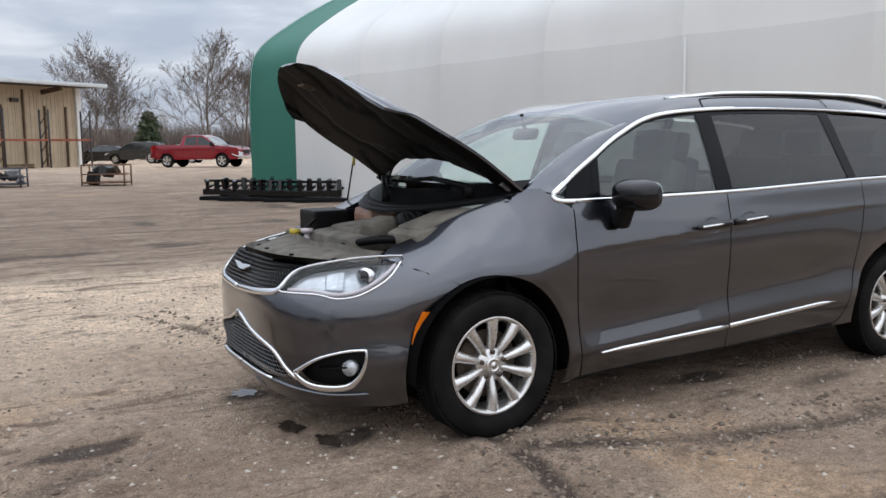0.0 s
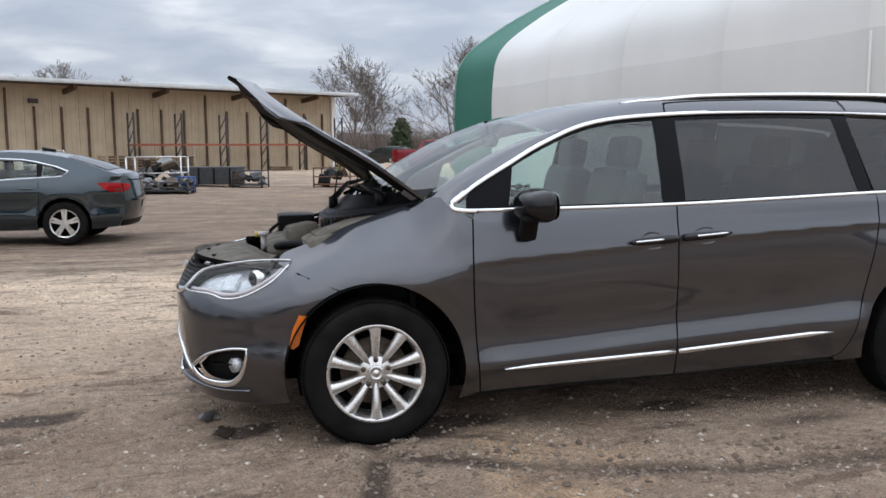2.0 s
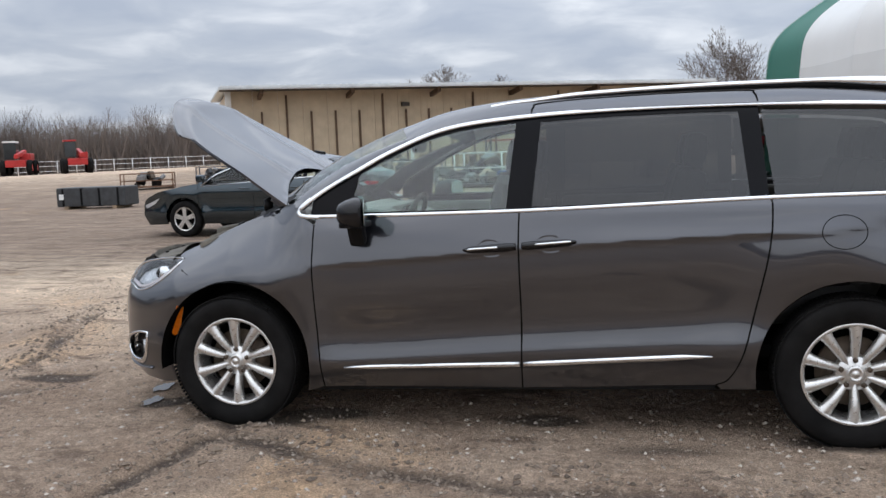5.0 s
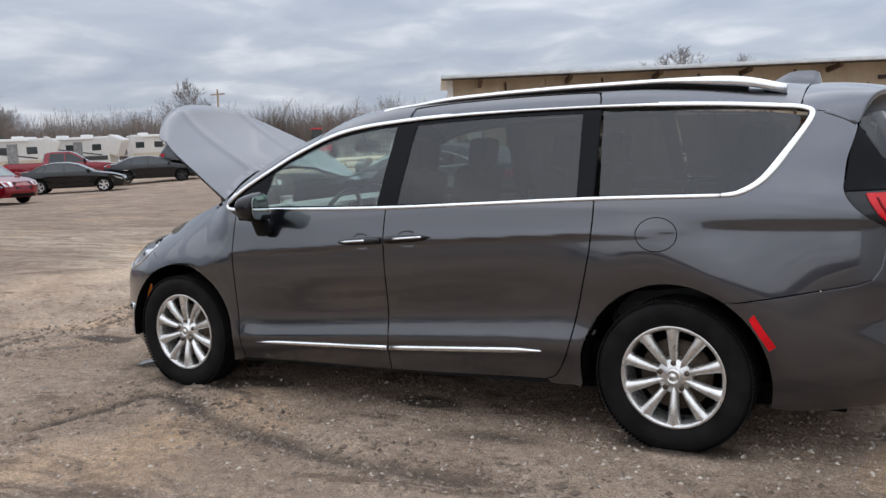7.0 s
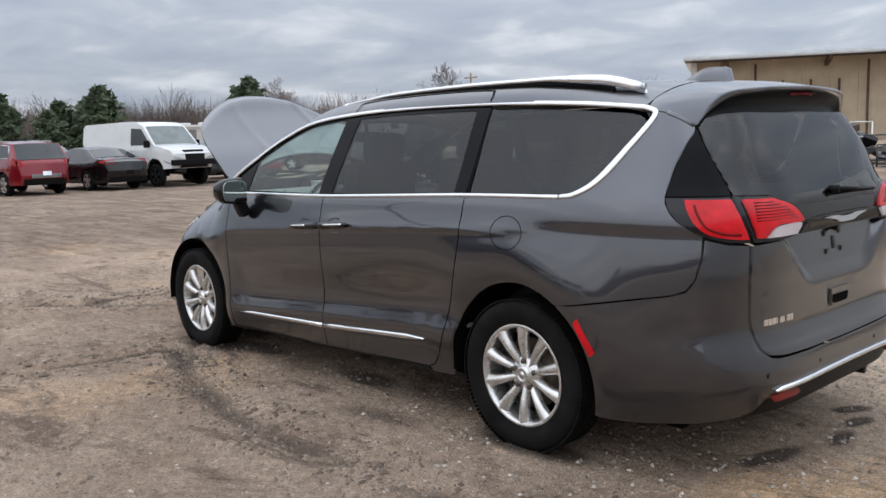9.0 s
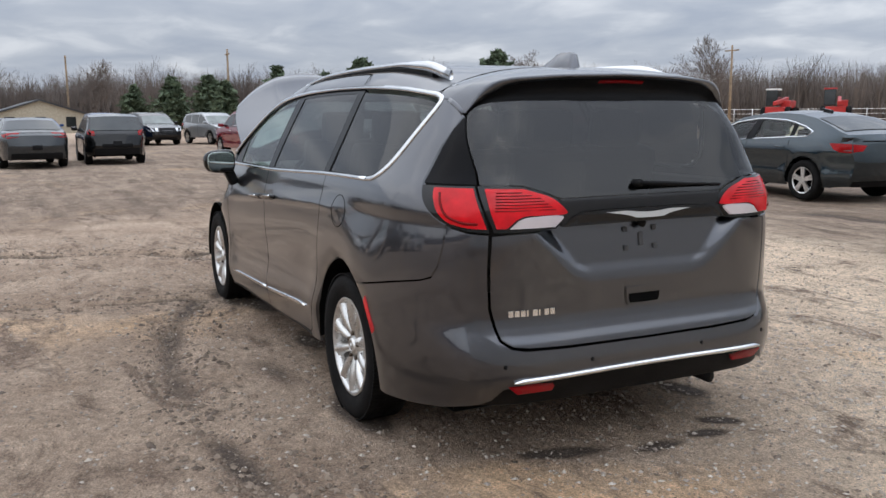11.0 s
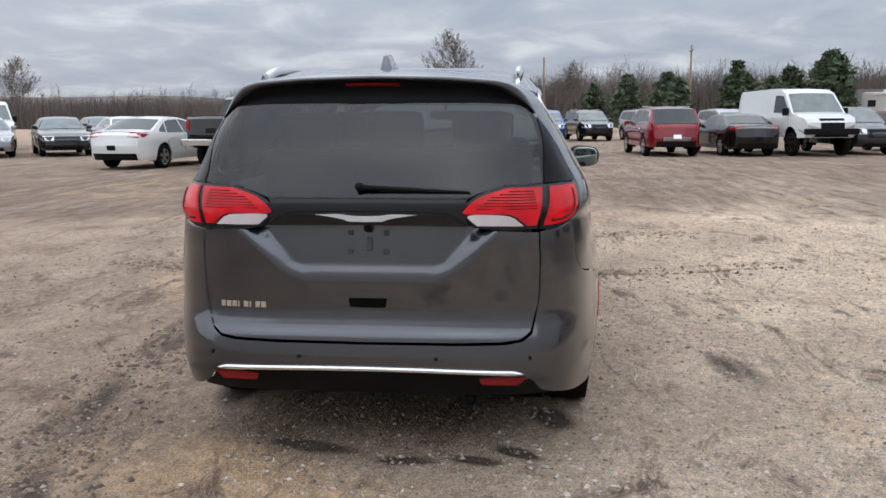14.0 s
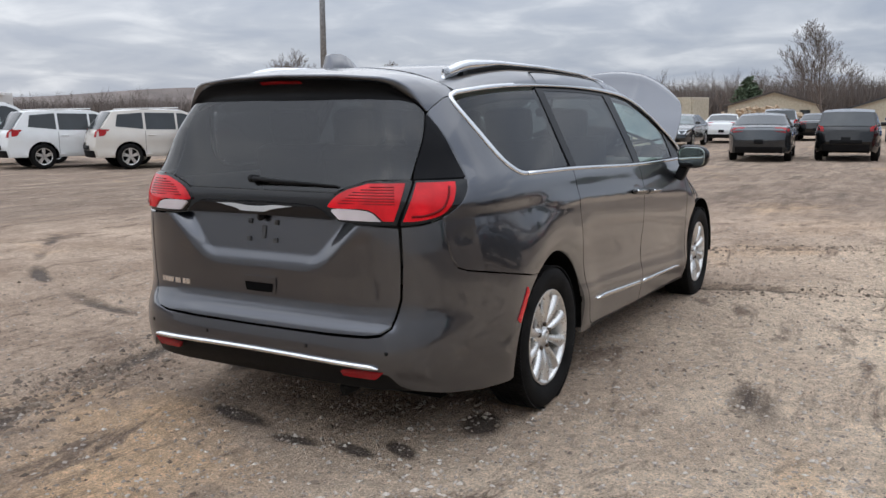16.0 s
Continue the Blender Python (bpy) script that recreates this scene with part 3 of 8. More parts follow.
def build_shed():
    d = SHED_R - SHED_L
    length = Vector((d.x, d.y)).length
    yaw = math.degrees(math.atan2(d.y, d.x))
    shed = empty("steel_shed", pose(SHED_L.x, SHED_L.y, 0.0, 0, 0, yaw), "long tan steel shed with overhanging metal roof", "building", kind="structure")
    H, D = 5.45, 16.0
    # siding in upright ribbed sheets
    w = length / 22
    for i in range(1, 22):
        bm = bmesh.new()
        add_box(bm, ((i + 0.5) * w, 0.1, H / 2), (w - 0.02, 0.12, H))
        for k in range(5):
            add_box(bm, ((i + (k + 0.5) / 5) * w, 0.033, H / 2), (0.05, 0.03, H))
        part("siding_sheet", bm, M_TAN, shed)
    box_part("end_wall", (w + 0.06, D / 2, H / 2), (0.12, D - 0.4, H), M_TAN, shed)
    box_part("end_wall", (length - 0.06, D / 2, H / 2), (0.12, D - 0.4, H), M_TAN, shed)
    box_part("back_wall", ((length + w) / 2, D - 0.1, H / 2), (length - w, 0.12, H), M_TAN, shed)
    bm = bmesh.new()
    add_box(bm, ((length + w) / 2, D / 2 - 1.2, H + 0.28), (length + 1.0 - w, D + 2.6, 0.14), (1.2, 0, 0))
    for i in range(90):
        add_box(bm, (w - 0.4 + (length + 0.8 - w) * i / 89, D / 2 - 1.2, H + 0.37), (0.06, D + 2.6, 0.05), (1.2, 0, 0))
    part("roof", bm, M_ROOFWHITE, shed, "pale ribbed metal roof")
    box_part("fascia", ((length + w) / 2, -2.38, H + 0.06), (length + 1.0 - w, 0.08, 0.22), M_ROOFWHITE, shed)
    box_part("soffit", ((length + w) / 2, -1.2, H + 0.02), (length + 0.9 - w, 2.3, 0.05), M_BROWN, shed)
    for i in range(21):
        x = 2.0 + (length - 3) * i / 20
        tall = 5.2 if i % 4 == 2 else 4.2
        box_part("stud", (x, -0.06, tall / 2), (0.12, 0.10, tall), M_RUSTSTUD, shed)
    for i in range(6):
        x = 3.4 + (length - 6) * i / 5
        box_part("roof_bracket", (x, -1.0, H - 0.28), (0.20, 2.0, 0.28), M_RUSTSTUD, shed, (-6, 0, 0))
    box_part("corner_post", (w + 0.05, -0.06, H / 2), (0.35, 0.2, H), M_WHITE, shed)
    box_part("corner_post", (length - 0.05, -0.06, H / 2), (0.35, 0.2, H), M_WHITE, shed)
    box_part("door", (3.0, -0.06, 1.65), (0.95, 0.1, 1.9), M_WHITE, shed, label="white steel door")
    box_part("wall_lamp", (12.5, -0.15, 4.5), (0.5, 0.2, 0.25), M_BROWN, shed)
    box_part("wall_lamp", (28.5, -0.15, 4.5), (0.5, 0.2, 0.25), M_BROWN, shed)
    # pallet rack along the wall
    rack = empty("pallet_rack", pose(SHED_L.x, SHED_L.y, 0.0, 0, 0, yaw), "empty pallet rack with orange beams", "rack")
    for i in range(6):
        x = 17.5 + i * 3.0
        for y in (-1.1, -2.0):
            rod_part("upright", (x, y, 0.1), (x, y, 3.9), 0.06, M_RACK, rack, 6)
        for k in range(4):
            rod_part("brace", (x, -1.1, 0.4 + k * 0.85), (x, -2.0, 1.2 + k * 0.85), 0.03, M_RACK, rack, 6)
    for y in (-1.1, -2.0):
        box_part("beam", (17.5 + 7.5, y, 2.0), (15.2, 0.06, 0.13), M_ORANGE, rack)


build_shed()

# ---- the grey minivan: body surface ----
from mathutils.geometry import delaunay_2d_cdt


def lerp(x, xs, ys):
    return np.interp(x, xs, ys)


def smooth_table(xs, ys):
    """A smooth function through the table."""
    c = catmull(np.stack([xs, ys], 1), 12)
    return lambda v: np.interp(v, c[:, 0], c[:, 1])


HALF_ = smooth_table([0.12, 0.20, 0.28, 0.35, 0.41, 0.47, 0.54, 0.64, 0.75, 0.84, 0.89, 0.93, 1.00, 1.12, 1.30, 1.50, 1.60, 1.70],
                     [0.875, 0.915, 0.945, 0.957, 0.9595, 0.9555, 0.951, 0.949, 0.955, 0.967, 0.9715, 0.966, 0.947, 0.915, 0.838, 0.738, 0.680, 0.60])


# the doors' section: tilt of the sheet metal in degrees (up is positive) against nominal height
TILT_Z = np.linspace(0.12, 1.14, 512)
TILT = np.interp(TILT_Z, [0.12, 0.30, 0.355, 0.380, 0.410, 0.450, 0.500, 0.560, 0.640, 0.720, 0.800, 0.865, 0.885, 0.896, 0.904, 0.912, 0.930, 1.00, 1.14],
                 [-12, -13, -8, 3, 13, 10.5, 4, -3, -6, -4, 0.5, 2.5, -2, -13, -13, 6, 11, 12.5, 15])
DOOR_W = np.cumsum((np.tan(np.radians(TILT)) * np.gradient(TILT_Z))[::-1])[::-1]
DOOR_W = DOOR_W - np.interp(1.12, TILT_Z, DOOR_W) + 0.915


# the rear quarter's section is rounder
QTILT = np.interp(TILT_Z, [0.12, 0.30, 0.50, 0.60, 0.70, 0.80, 0.90, 1.00, 1.14], [-10, -8, -3, -1, 1.5, 3.5, 6, 9, 14])
QUARTER_W = np.cumsum((np.tan(np.radians(QTILT)) * np.gradient(TILT_Z))[::-1])[::-1]
QUARTER_W = QUARTER_W - np.interp(1.12, TILT_Z, QUARTER_W) + 0.928


def crease_z(x):
    """Height of the shoulder crease along the flank."""
    return np.interp(x, [0.4, 1.05, 1.5, 2.0, 2.72, 3.2, 3.45, 3.6], [0.850, 0.895, 0.930, 0.963, 1.000, 1.014, 0.995, 0.95])


def cove_z(x):
    """Height at which the lower door turns out over the chrome strip."""
    return np.interp(x, [0.5, 0.83, 1.58, 2.28, 3.0], [0.378, 0.398, 0.450, 0.492, 0.52])


def HALF(z, x=1.4):
    """Half the body's width: pressed doors between the axles, plain rounding at both ends."""
    z, x = np.broadcast_arrays(np.asarray(z, float), np.asarray(x, float))
    soft = HALF_(z - 0.085 * (x - 1.4) * np.exp(-((z - 0.93) / 0.24) ** 2))
    up = smoothstep(1.01, 1.13, z)
    q = smoothstep(2.80, 3.30, x) * (1 - up)
    soft = soft * (1 - q) + np.interp(np.minimum(z, 1.14), TILT_Z, QUARTER_W) * q
    cv, cr = cove_z(x), crease_z(x)
    nom = np.where(z < cv, 0.12 + (z - 0.12) * 0.29 / (cv - 0.12), np.where(z < cr, 0.41 + (z - cv) * 0.494 / (cr - cv), 0.904 + (z - cr) * 0.216 / (1.12 - cr)))
    pressed = np.interp(np.minimum(nom, 1.14), TILT_Z, DOOR_W) * (1 - up) + soft * up
    k = smoothstep(0.20, 0.70, x) * (1 - smoothstep(2.70, 3.35, x))
    return soft * (1 - k) + pressed * k


X_REAR = smooth_table([0.12, 0.20, 0.30, 0.42, 0.54, 0.60, 0.66, 0.80, 1.00, 1.10, 1.20, 1.35, 1.50, 1.62],
                      [3.98, 4.06, 4.14, 4.180, 4.168, 4.140, 4.124, 4.128, 4.137, 4.128, 4.085, 4.01, 3.925, 3.85])
X_FRONT = smooth_table([0.12, 0.20, 0.28, 0.40, 0.52, 0.62, 0.70, 0.78, 0.84, 0.90, 1.0, 1.2],
                       [-0.84, -0.90, -0.945, -0.955, -0.962, -0.968, -0.962, -0.93, -0.89, -0.82, -0.6, -0.2])
FENDER_TOP = smooth_table([-0.95, -0.75, -0.55, -0.30, -0.05, 0.12, 0.34, 0.5], [0.775, 0.828, 0.868, 0.955, 1.060, 1.118, 1.19, 1.24])
XC_R, XC_F = 3.1, 0.5
PR, QR, PF, QF = 3.1, 6.0, 2.3, 4.0


def arc_table(length, width, p, q):
    a = np.linspace(0, 1, 4001) ** 2 * math.pi / 2
    x, y = length * np.sin(a) ** (2 / p), width * np.cos(a).clip(0) ** (2 / q)
    s = np.r_[0, np.cumsum(np.hypot(np.diff(x), np.diff(y)))]
    return a, s


A_R, S_R = arc_table(1.03, 0.97, PR, QR)
A_F, S_F = arc_table(1.45, 0.97, PF, QF)
U_REAR, U_FRONT = XC_R + S_R[-1], XC_F - S_F[-1]


def side_u(x, z):
    """The run-of-body coordinate of a place on the flank, by its x."""
    x, z = np.asarray(x, float), np.asarray(z, float)
    r = np.interp(np.arcsin(((x - XC_R) / (X_REAR(z) - XC_R)).clip(0, 1) ** (PR / 2)), A_R, S_R)
    f = np.interp(np.arcsin(((XC_F - x) / (XC_F - X_FRONT(z))).clip(0, 1) ** (PF / 2)), A_F, S_F)
    return np.where(x > XC_R, XC_R + r, np.where(x < XC_F, XC_F - f, x))


def rear_u(y, z):
    return XC_R + np.interp(np.arccos((np.abs(y) / HALF(z)).clip(0, 1) ** (QR / 2)), A_R, S_R)


def front_u(y, z):
    return XC_F - np.interp(np.arccos((np.abs(y) / HALF(z)).clip(0, 1) ** (QF / 2)), A_F, S_F)


def half_width(x, z):
    w = HALF(z, np.clip(x, 0.3, 3.5))
    # the fender rolls over towards the bonnet
    top = FENDER_TOP(x)
    run = np.interp(x, [-0.38, -0.05], [0.30, 0.42])
    roll = ((z - (top - run)) / run).clip(0, 1.05)
    wf = HALF(np.minimum(z, 0.93)) - 0.205 * roll ** np.interp(x, [-0.38, -0.05], [2.3, 1.75])
    k = 1 - smoothstep(0.18, 0.46, x)
    w = w * (1 - k) + wf * k
    for cx in (0.0, 3.089):
        r = np.hypot(x - cx, z - 0.345)
        swell, wide_ = (0.017, np.where(r > 0.50, 0.17, 0.12)) if cx else (0.014, np.where(r > 0.48, 0.14, 0.08))
        w = w + swell * np.exp(-((r - (0.50 if cx else 0.48)) / wide_) ** 2) * (1 - smoothstep(0.92, 1.10, z)) * (z > 0.1)
    return w


def body(u, z, off=0.0):
    """The left flank, wrapped round both ends: (u, z) to a place. off: metres outwards."""
    u, z = np.asarray(u, float), np.asarray(z, float)
    ar = np.interp(u - XC_R, S_R, A_R)
    af = np.interp(XC_F - u, S_F, A_F)
    x = np.where(u > XC_R, XC_R + (X_REAR(z) - XC_R) * np.sin(ar) ** (2 / PR), np.where(u < XC_F, XC_F - (XC_F - X_FRONT(z)) * np.sin(af) ** (2 / PF), u))
    w = half_width(x, z)
    y = np.where(u > XC_R, w * np.cos(ar).clip(0) ** (2 / (QR + 3.0 * smoothstep(1.2, 1.42, z))), np.where(u < XC_F, w * np.cos(af).clip(0) ** (2 / QF), w))
    return np.stack([x, -y, z], -1)


def around(u, z):
    """The whole body round both ends: past the middle of nose or tail it goes on along the right flank."""
    u = np.asarray(u, float)
    right = (u > U_REAR) | (u < U_FRONT)
    p = body(np.where(u > U_REAR, 2 * U_REAR - u, np.where(u < U_FRONT, 2 * U_FRONT - u, u)), z)
    p[..., 1] = np.where(right, -p[..., 1], p[..., 1])
    return p


def full(half, end):
    """An outline drawn for the left half, starting and ending on the middle line, made whole."""
    h = np.asarray(half, float)
    return np.vstack([h, (h * (-1, 1) + (2 * end, 0))[::-1][1:-1]])


def normal_of(fn, a, b, e=2e-3):
    n = np.cross(fn(a + e, b) - fn(a - e, b), fn(a, b + e) - fn(a, b - e))
    return n / np.maximum(np.linalg.norm(n, axis=-1, keepdims=True), 1e-9)


def inside(poly, q):
    x, y = q[:, 0], q[:, 1]
    res = np.zeros(len(q), bool)
    px, py = poly[:, 0], poly[:, 1]
    j = len(poly) - 1
    for i in range(len(poly)):
        c = ((py[i] > y) != (py[j] > y)) & (x < (px[j] - px[i]) * (y - py[i]) / (py[j] - py[i] + 1e-15) + px[i])
        res ^= c
        j = i
    return res


def edge_distance(poly, q):
    best = np.full(len(q), 1e9)
    for a, b in zip(poly, np.roll(poly, -1, 0)):
        ab = b - a
        t = np.clip(((q - a) @ ab) / max(ab @ ab, 1e-12), 0, 1)
        best = np.minimum(best, np.hypot(*(q - a - t[:, None] * ab).T))
    return best


def resample(poly, step):
    """A closed outline with no edge longer than step."""
    res = []
    for a, b in zip(poly, np.roll(poly, -1, 0)):
        k = max(1, int(np.ceil(np.hypot(*(b - a)) / step)))
        res += [a + (b - a) * i / k for i in range(k)]
    return np.array(res)


def panel_arrays(outline, fn, step, holes, rim, off):
    """Verts, normals and faces of a panel."""
    outline = resample(np.asarray(outline, float), step)
    holes = [resample(np.asarray(h, float), step) for h in holes]
    lo, hi = outline.min(0), outline.max(0)
    gx, gy = np.meshgrid(np.arange(lo[0], hi[0], step), np.arange(lo[1], hi[1], step))
    grid = np.stack([gx.ravel(), gy.ravel()], 1)
    keep = inside(outline, grid) & (edge_distance(outline, grid) > step * 0.4)
    for h in holes:
        keep &= ~inside(h, grid) & (edge_distance(h, grid) > step * 0.4)
    loops = [outline, *holes]
    pts, edges = [], []
    for lp in loops:
        k = len(pts)
        pts += [Vector(p) for p in lp]
        edges += [(k + i, k + (i + 1) % len(lp)) for i in range(len(lp))]
    pts += [Vector(p) for p in grid[keep]]
    v2, _, tris, *_ = delaunay_2d_cdt(pts, edges, [], 0, 1e-6)
    v2 = np.array([tuple(v) for v in v2])
    tris = np.array([t for t in tris if len(t) == 3])
    mid = v2[tris].mean(1)
    ok = inside(outline, mid)
    for h in holes:
        ok &= ~inside(h, mid)
    tris = tris[ok]
    pos = fn(v2[:, 0], v2[:, 1])
    nor = normal_of(fn, v2[:, 0], v2[:, 1])
    pos = pos + nor * off
    count = {}
    for t in tris:
        for a, b in ((t[0], t[1]), (t[1], t[2]), (t[2], t[0])):
            key = (min(a, b), max(a, b))
            count.setdefault(key, []).append((a, b))
    verts, normals, faces = list(pos), list(nor), [tuple(int(i) for i in t) for t in tris]
    if rim:
        ring = {}

        def low(i):
            if i not in ring:
                verts.append(pos[i])
                normals.append(nor[i])
                verts.append(pos[i] - nor[i] * rim)
                normals.append(nor[i])
                ring[i] = len(verts) - 2
            return ring[i]

        for key, uses in count.items():
            if len(uses) == 1:
                a, b = int(uses[0][0]), int(uses[0][1])
                ra, rb = low(a), low(b)
                faces.append((rb, ra, ra + 1, rb + 1))
    return np.array(verts), np.array(normals), faces


LAST_PANEL = []


def skin(name, outline, fn, mat, parent, step=0.05, holes=(), rim=0.018, off=0.0, mirror=False, label=""):
    """A sheet-metal panel: the outline in the surface's own coordinates, filled, bent onto the surface, its edge turned inwards."""
    if mirror and LAST_PANEL and LAST_PANEL[0] is outline and LAST_PANEL[1] == (step, rim, off):
        verts, normals, faces = LAST_PANEL[2]
    else:
        verts, normals, faces = panel_arrays(outline, fn, step, holes, rim, off)
        LAST_PANEL[:] = [outline, (step, rim, off), (verts, normals, faces)]
    if mirror:
        verts, normals = verts * (1, -1, 1), normals * (1, -1, 1)
        faces = [f[::-1] for f in faces]
    ob = mesh_object(name, verts, faces, mat, parent, True, label, normals)
    if "glass" in mat.name and mat.name != "dark_car_glass":
        ob.visible_shadow = False
    return ob


def both(name, outline, fn, mat, parent, **kw):
    """A panel on the left flank and its mirror image on the right."""
    return [skin(name, outline, fn, mat, parent, **kw), skin(name, outline, fn, mat, parent, mirror=True, **kw)]


def flank(pts):
    """Flank outline points given as x, z."""
    p = np.asarray(pts, float)
    return np.stack([side_u(p[:, 0], p[:, 1]), p[:, 1]], 1)


def bead(name, path, mat, parent, width=0.02, high=0.008, fn=body, mirror=False, off=0.0, label=""):
    """A moulding that follows a line on the surface: a low rounded bar."""
    path = np.asarray(path, float)
    pos = fn(path[:, 0], path[:, 1])
    nor = normal_of(fn, path[:, 0], path[:, 1])
    tan = np.gradient(pos, axis=0)
    tan /= np.maximum(np.linalg.norm(tan, axis=1, keepdims=True), 1e-9)
    across = np.cross(nor, tan)
    wid = np.broadcast_to(np.asarray(width, float), (len(path),))[:, None]
    prof = [(-0.5, -0.3), (-0.5, 0.35), (-0.32, 0.85), (0, 1.0), (0.32, 0.85), (0.5, 0.35), (0.5, -0.3)]
    verts = np.concatenate([(pos + nor * off + across * wid * a + nor * high * b)[:, None] for a, b in prof], 1)
    n, k = len(path), len(prof)
    faces = []
    for i in range(n - 1):
        for j in range(k):
            a, b = i * k + j, i * k + (j + 1) % k
            faces.append((a, b, b + k, a + k))
    faces.append(tuple(range(k))[::-1])
    faces.append(tuple((n - 1) * k + j for j in range(k)))
    verts = verts.reshape(-1, 3)
    if mirror:
        verts = verts * (1, -1, 1)
        faces = [f[::-1] for f in faces]
    return mesh_object(name, verts, [tuple(reversed(f)) for f in faces], mat, parent, True, label)


def beads(*a, **kw):
    bead(*a, **kw)
    bead(*a, mirror=True, **kw)


van = empty("minivan", label="dark grey metallic minivan with open bonnet and chrome trim", category="car")


def arch(cx, r, a0, a1, n=26, cz=0.345):
    return [(cx + r * math.cos(radians(a0 + (a1 - a0) * i / n)), cz + r * math.sin(radians(a0 + (a1 - a0) * i / n))) for i in range(n + 1)]


GAP = 0.004
# seams, as x, z on the flank
SEAM_AB = catmull([(0.512, 0.225), (0.498, 0.40), (0.484, 0.62), (0.478, 0.85), (0.486, 1.075)], 5)
SEAM_BC = catmull([(1.556, 0.245), (1.560, 0.6), (1.556, 0.95), (1.560, 1.12), (1.578, 1.35), (1.600, 1.60)], 5)
SEAM_CD = catmull([(2.475, 0.285), (2.535, 0.32), (2.60, 0.45), (2.675, 0.75), (2.715, 0.95), (2.727, 1.14), (2.712, 1.40), (2.690, 1.60)], 5)
BELT = catmull([(0.43, 1.115), (0.9, 1.117), (1.56, 1.125), (2.1, 1.142), (2.72, 1.163), (3.30, 1.172)], 6)
TOPLINE = catmull([(0.385, 1.145), (0.52, 1.24), (0.68, 1.33), (0.90, 1.445), (1.18, 1.545), (1.58, 1.588), (2.1, 1.604), (2.69, 1.600), (3.2, 1.578), (3.60, 1.545)], 6)


def belt_z(x):
    return np.interp(x, BELT[:, 0], BELT[:, 1])


def top_z(x):
    return np.interp(x, TOPLINE[:, 0], TOPLINE[:, 1])


def shifted(line, dx):
    return [(x + dx, z) for x, z in line]


# fender
tops = [(x, float(FENDER_TOP(x))) for x in np.linspace(0.30, -0.41, 16)]
fender = shifted(SEAM_AB, -GAP) + [(0.44, 1.10), (0.40, 1.118), (0.37, 1.145), (0.345, 1.18)] + tops + [(-0.432, 0.893), (-0.440, 0.866), (-0.30, 0.807)]
fender += arch(0, 0.437, 112, -20) + [(0.43, 0.20)]
both("fender", flank(fender), body, M_PAINT, van, step=0.035)
# front door and sliding door below the belt
door_a = shifted(SEAM_AB, GAP) + [(x, float(belt_z(x))) for x in np.linspace(0.50, 1.55, 12)] + shifted(SEAM_BC[:16][::-1], -GAP) + [(1.0, 0.238)]
both("front_door", flank(door_a), body, M_PAINT, van, step=0.0125)
door_b = shifted(SEAM_BC[:16], GAP) + [(x, float(belt_z(x))) for x in np.linspace(1.57, 2.715, 12)] + shifted(SEAM_CD[:26][::-1], -GAP) + [(2.0, 0.262)]
both("sliding_door", flank(door_b), body, M_PAINT, van, step=0.0125)
sill = [(0.445, 0.205), (1.0, 0.222), (1.6, 0.236), (2.3, 0.256), (2.474, 0.260), (2.470, 0.276), (2.40, 0.274), (2.0, 0.258), (1.556, 0.241), (1.0, 0.232), (0.50, 0.217)]
both("sill", flank(sill), body, M_BLACK, van, step=0.04)
# rear quarter
quarter = np.vstack([flank(shifted(SEAM_CD[:26], GAP) + [(x, float(belt_z(x))) for x in np.linspace(2.73, 3.30, 8)]
                           + [tuple(p) for p in catmull([(3.36, 1.180), (3.46, 1.235), (3.56, 1.36), (3.645, 1.50), (3.64, 1.53), (3.58, 1.545)], 5)]),
                     [(3.72, 1.535), (3.86, 1.515), (3.96, 1.475), (3.995, 1.455)],
                     catmull([(3.99, 1.445), (3.885, 1.33), (3.84, 1.25), (3.815, 1.18), (3.835, 1.12), (3.885, 1.07), (3.955, 1.027)], 5),
                     [(3.957, 0.95), (3.94, 0.863), (3.91, 0.82), (3.857, 0.802), (3.646, 0.765), (3.388, 0.717)],
                     flank(arch(3.089, 0.437, 57, 186) + [(2.655, 0.270), (2.50, 0.264)])])
both("rear_quarter", quarter, body, M_PAINT, van, step=0.022)
bead("quarter_drip", [(3.86, 1.518), (3.9, 1.505), (3.95, 1.485), (3.995, 1.46)], M_PAINT, van, 0.02, 0.004)


def rear_pts(pts):
    p = np.asarray(pts, float)
    return np.stack([rear_u(p[:, 0], p[:, 1]), p[:, 1]], 1)


UR, UF = U_REAR, U_FRONT
# rear bumper: wraps from arch to arch
bump = np.vstack([[(UR, 0.528), (4.5, 0.530), (4.30, 0.535), (4.235, 0.547), (4.195, 0.578), (4.165, 0.70), (4.152, 0.85), (4.143, 0.992), (4.055, 0.998), (3.966, 1.018),
                   (3.965, 0.95), (3.947, 0.860), (3.915, 0.813), (3.857, 0.794), (3.646, 0.757), (3.388, 0.709)],
                  flank(arch(3.089, 0.437, 56, -12, 14)), flank([(3.55, 0.250), (3.75, 0.262), (3.93, 0.285)]),
                  [(4.10, 0.318), (4.150, 0.340), (4.195, 0.388), (4.28, 0.404), (4.447, 0.416), (UR, 0.422)]])
skin("rear_bumper", full(bump, UR), around, M_PAINT, van)
low = [(UR, 0.418), (4.447, 0.412), (4.28, 0.400), (4.20, 0.385), (4.155, 0.336), (4.10, 0.312), (4.09, 0.30), (4.5, 0.30), (UR, 0.30)]
skin("rear_valance", full(low, UR), around, M_BLACK, van, off=-0.02)
cs = catmull([(4.235, 0.419), (4.32, 0.423), (4.6, 0.429), (UR, 0.431)], 6)
cs = np.vstack([cs, (cs * (-1, 1) + (2 * UR, 0))[::-1][1:]])
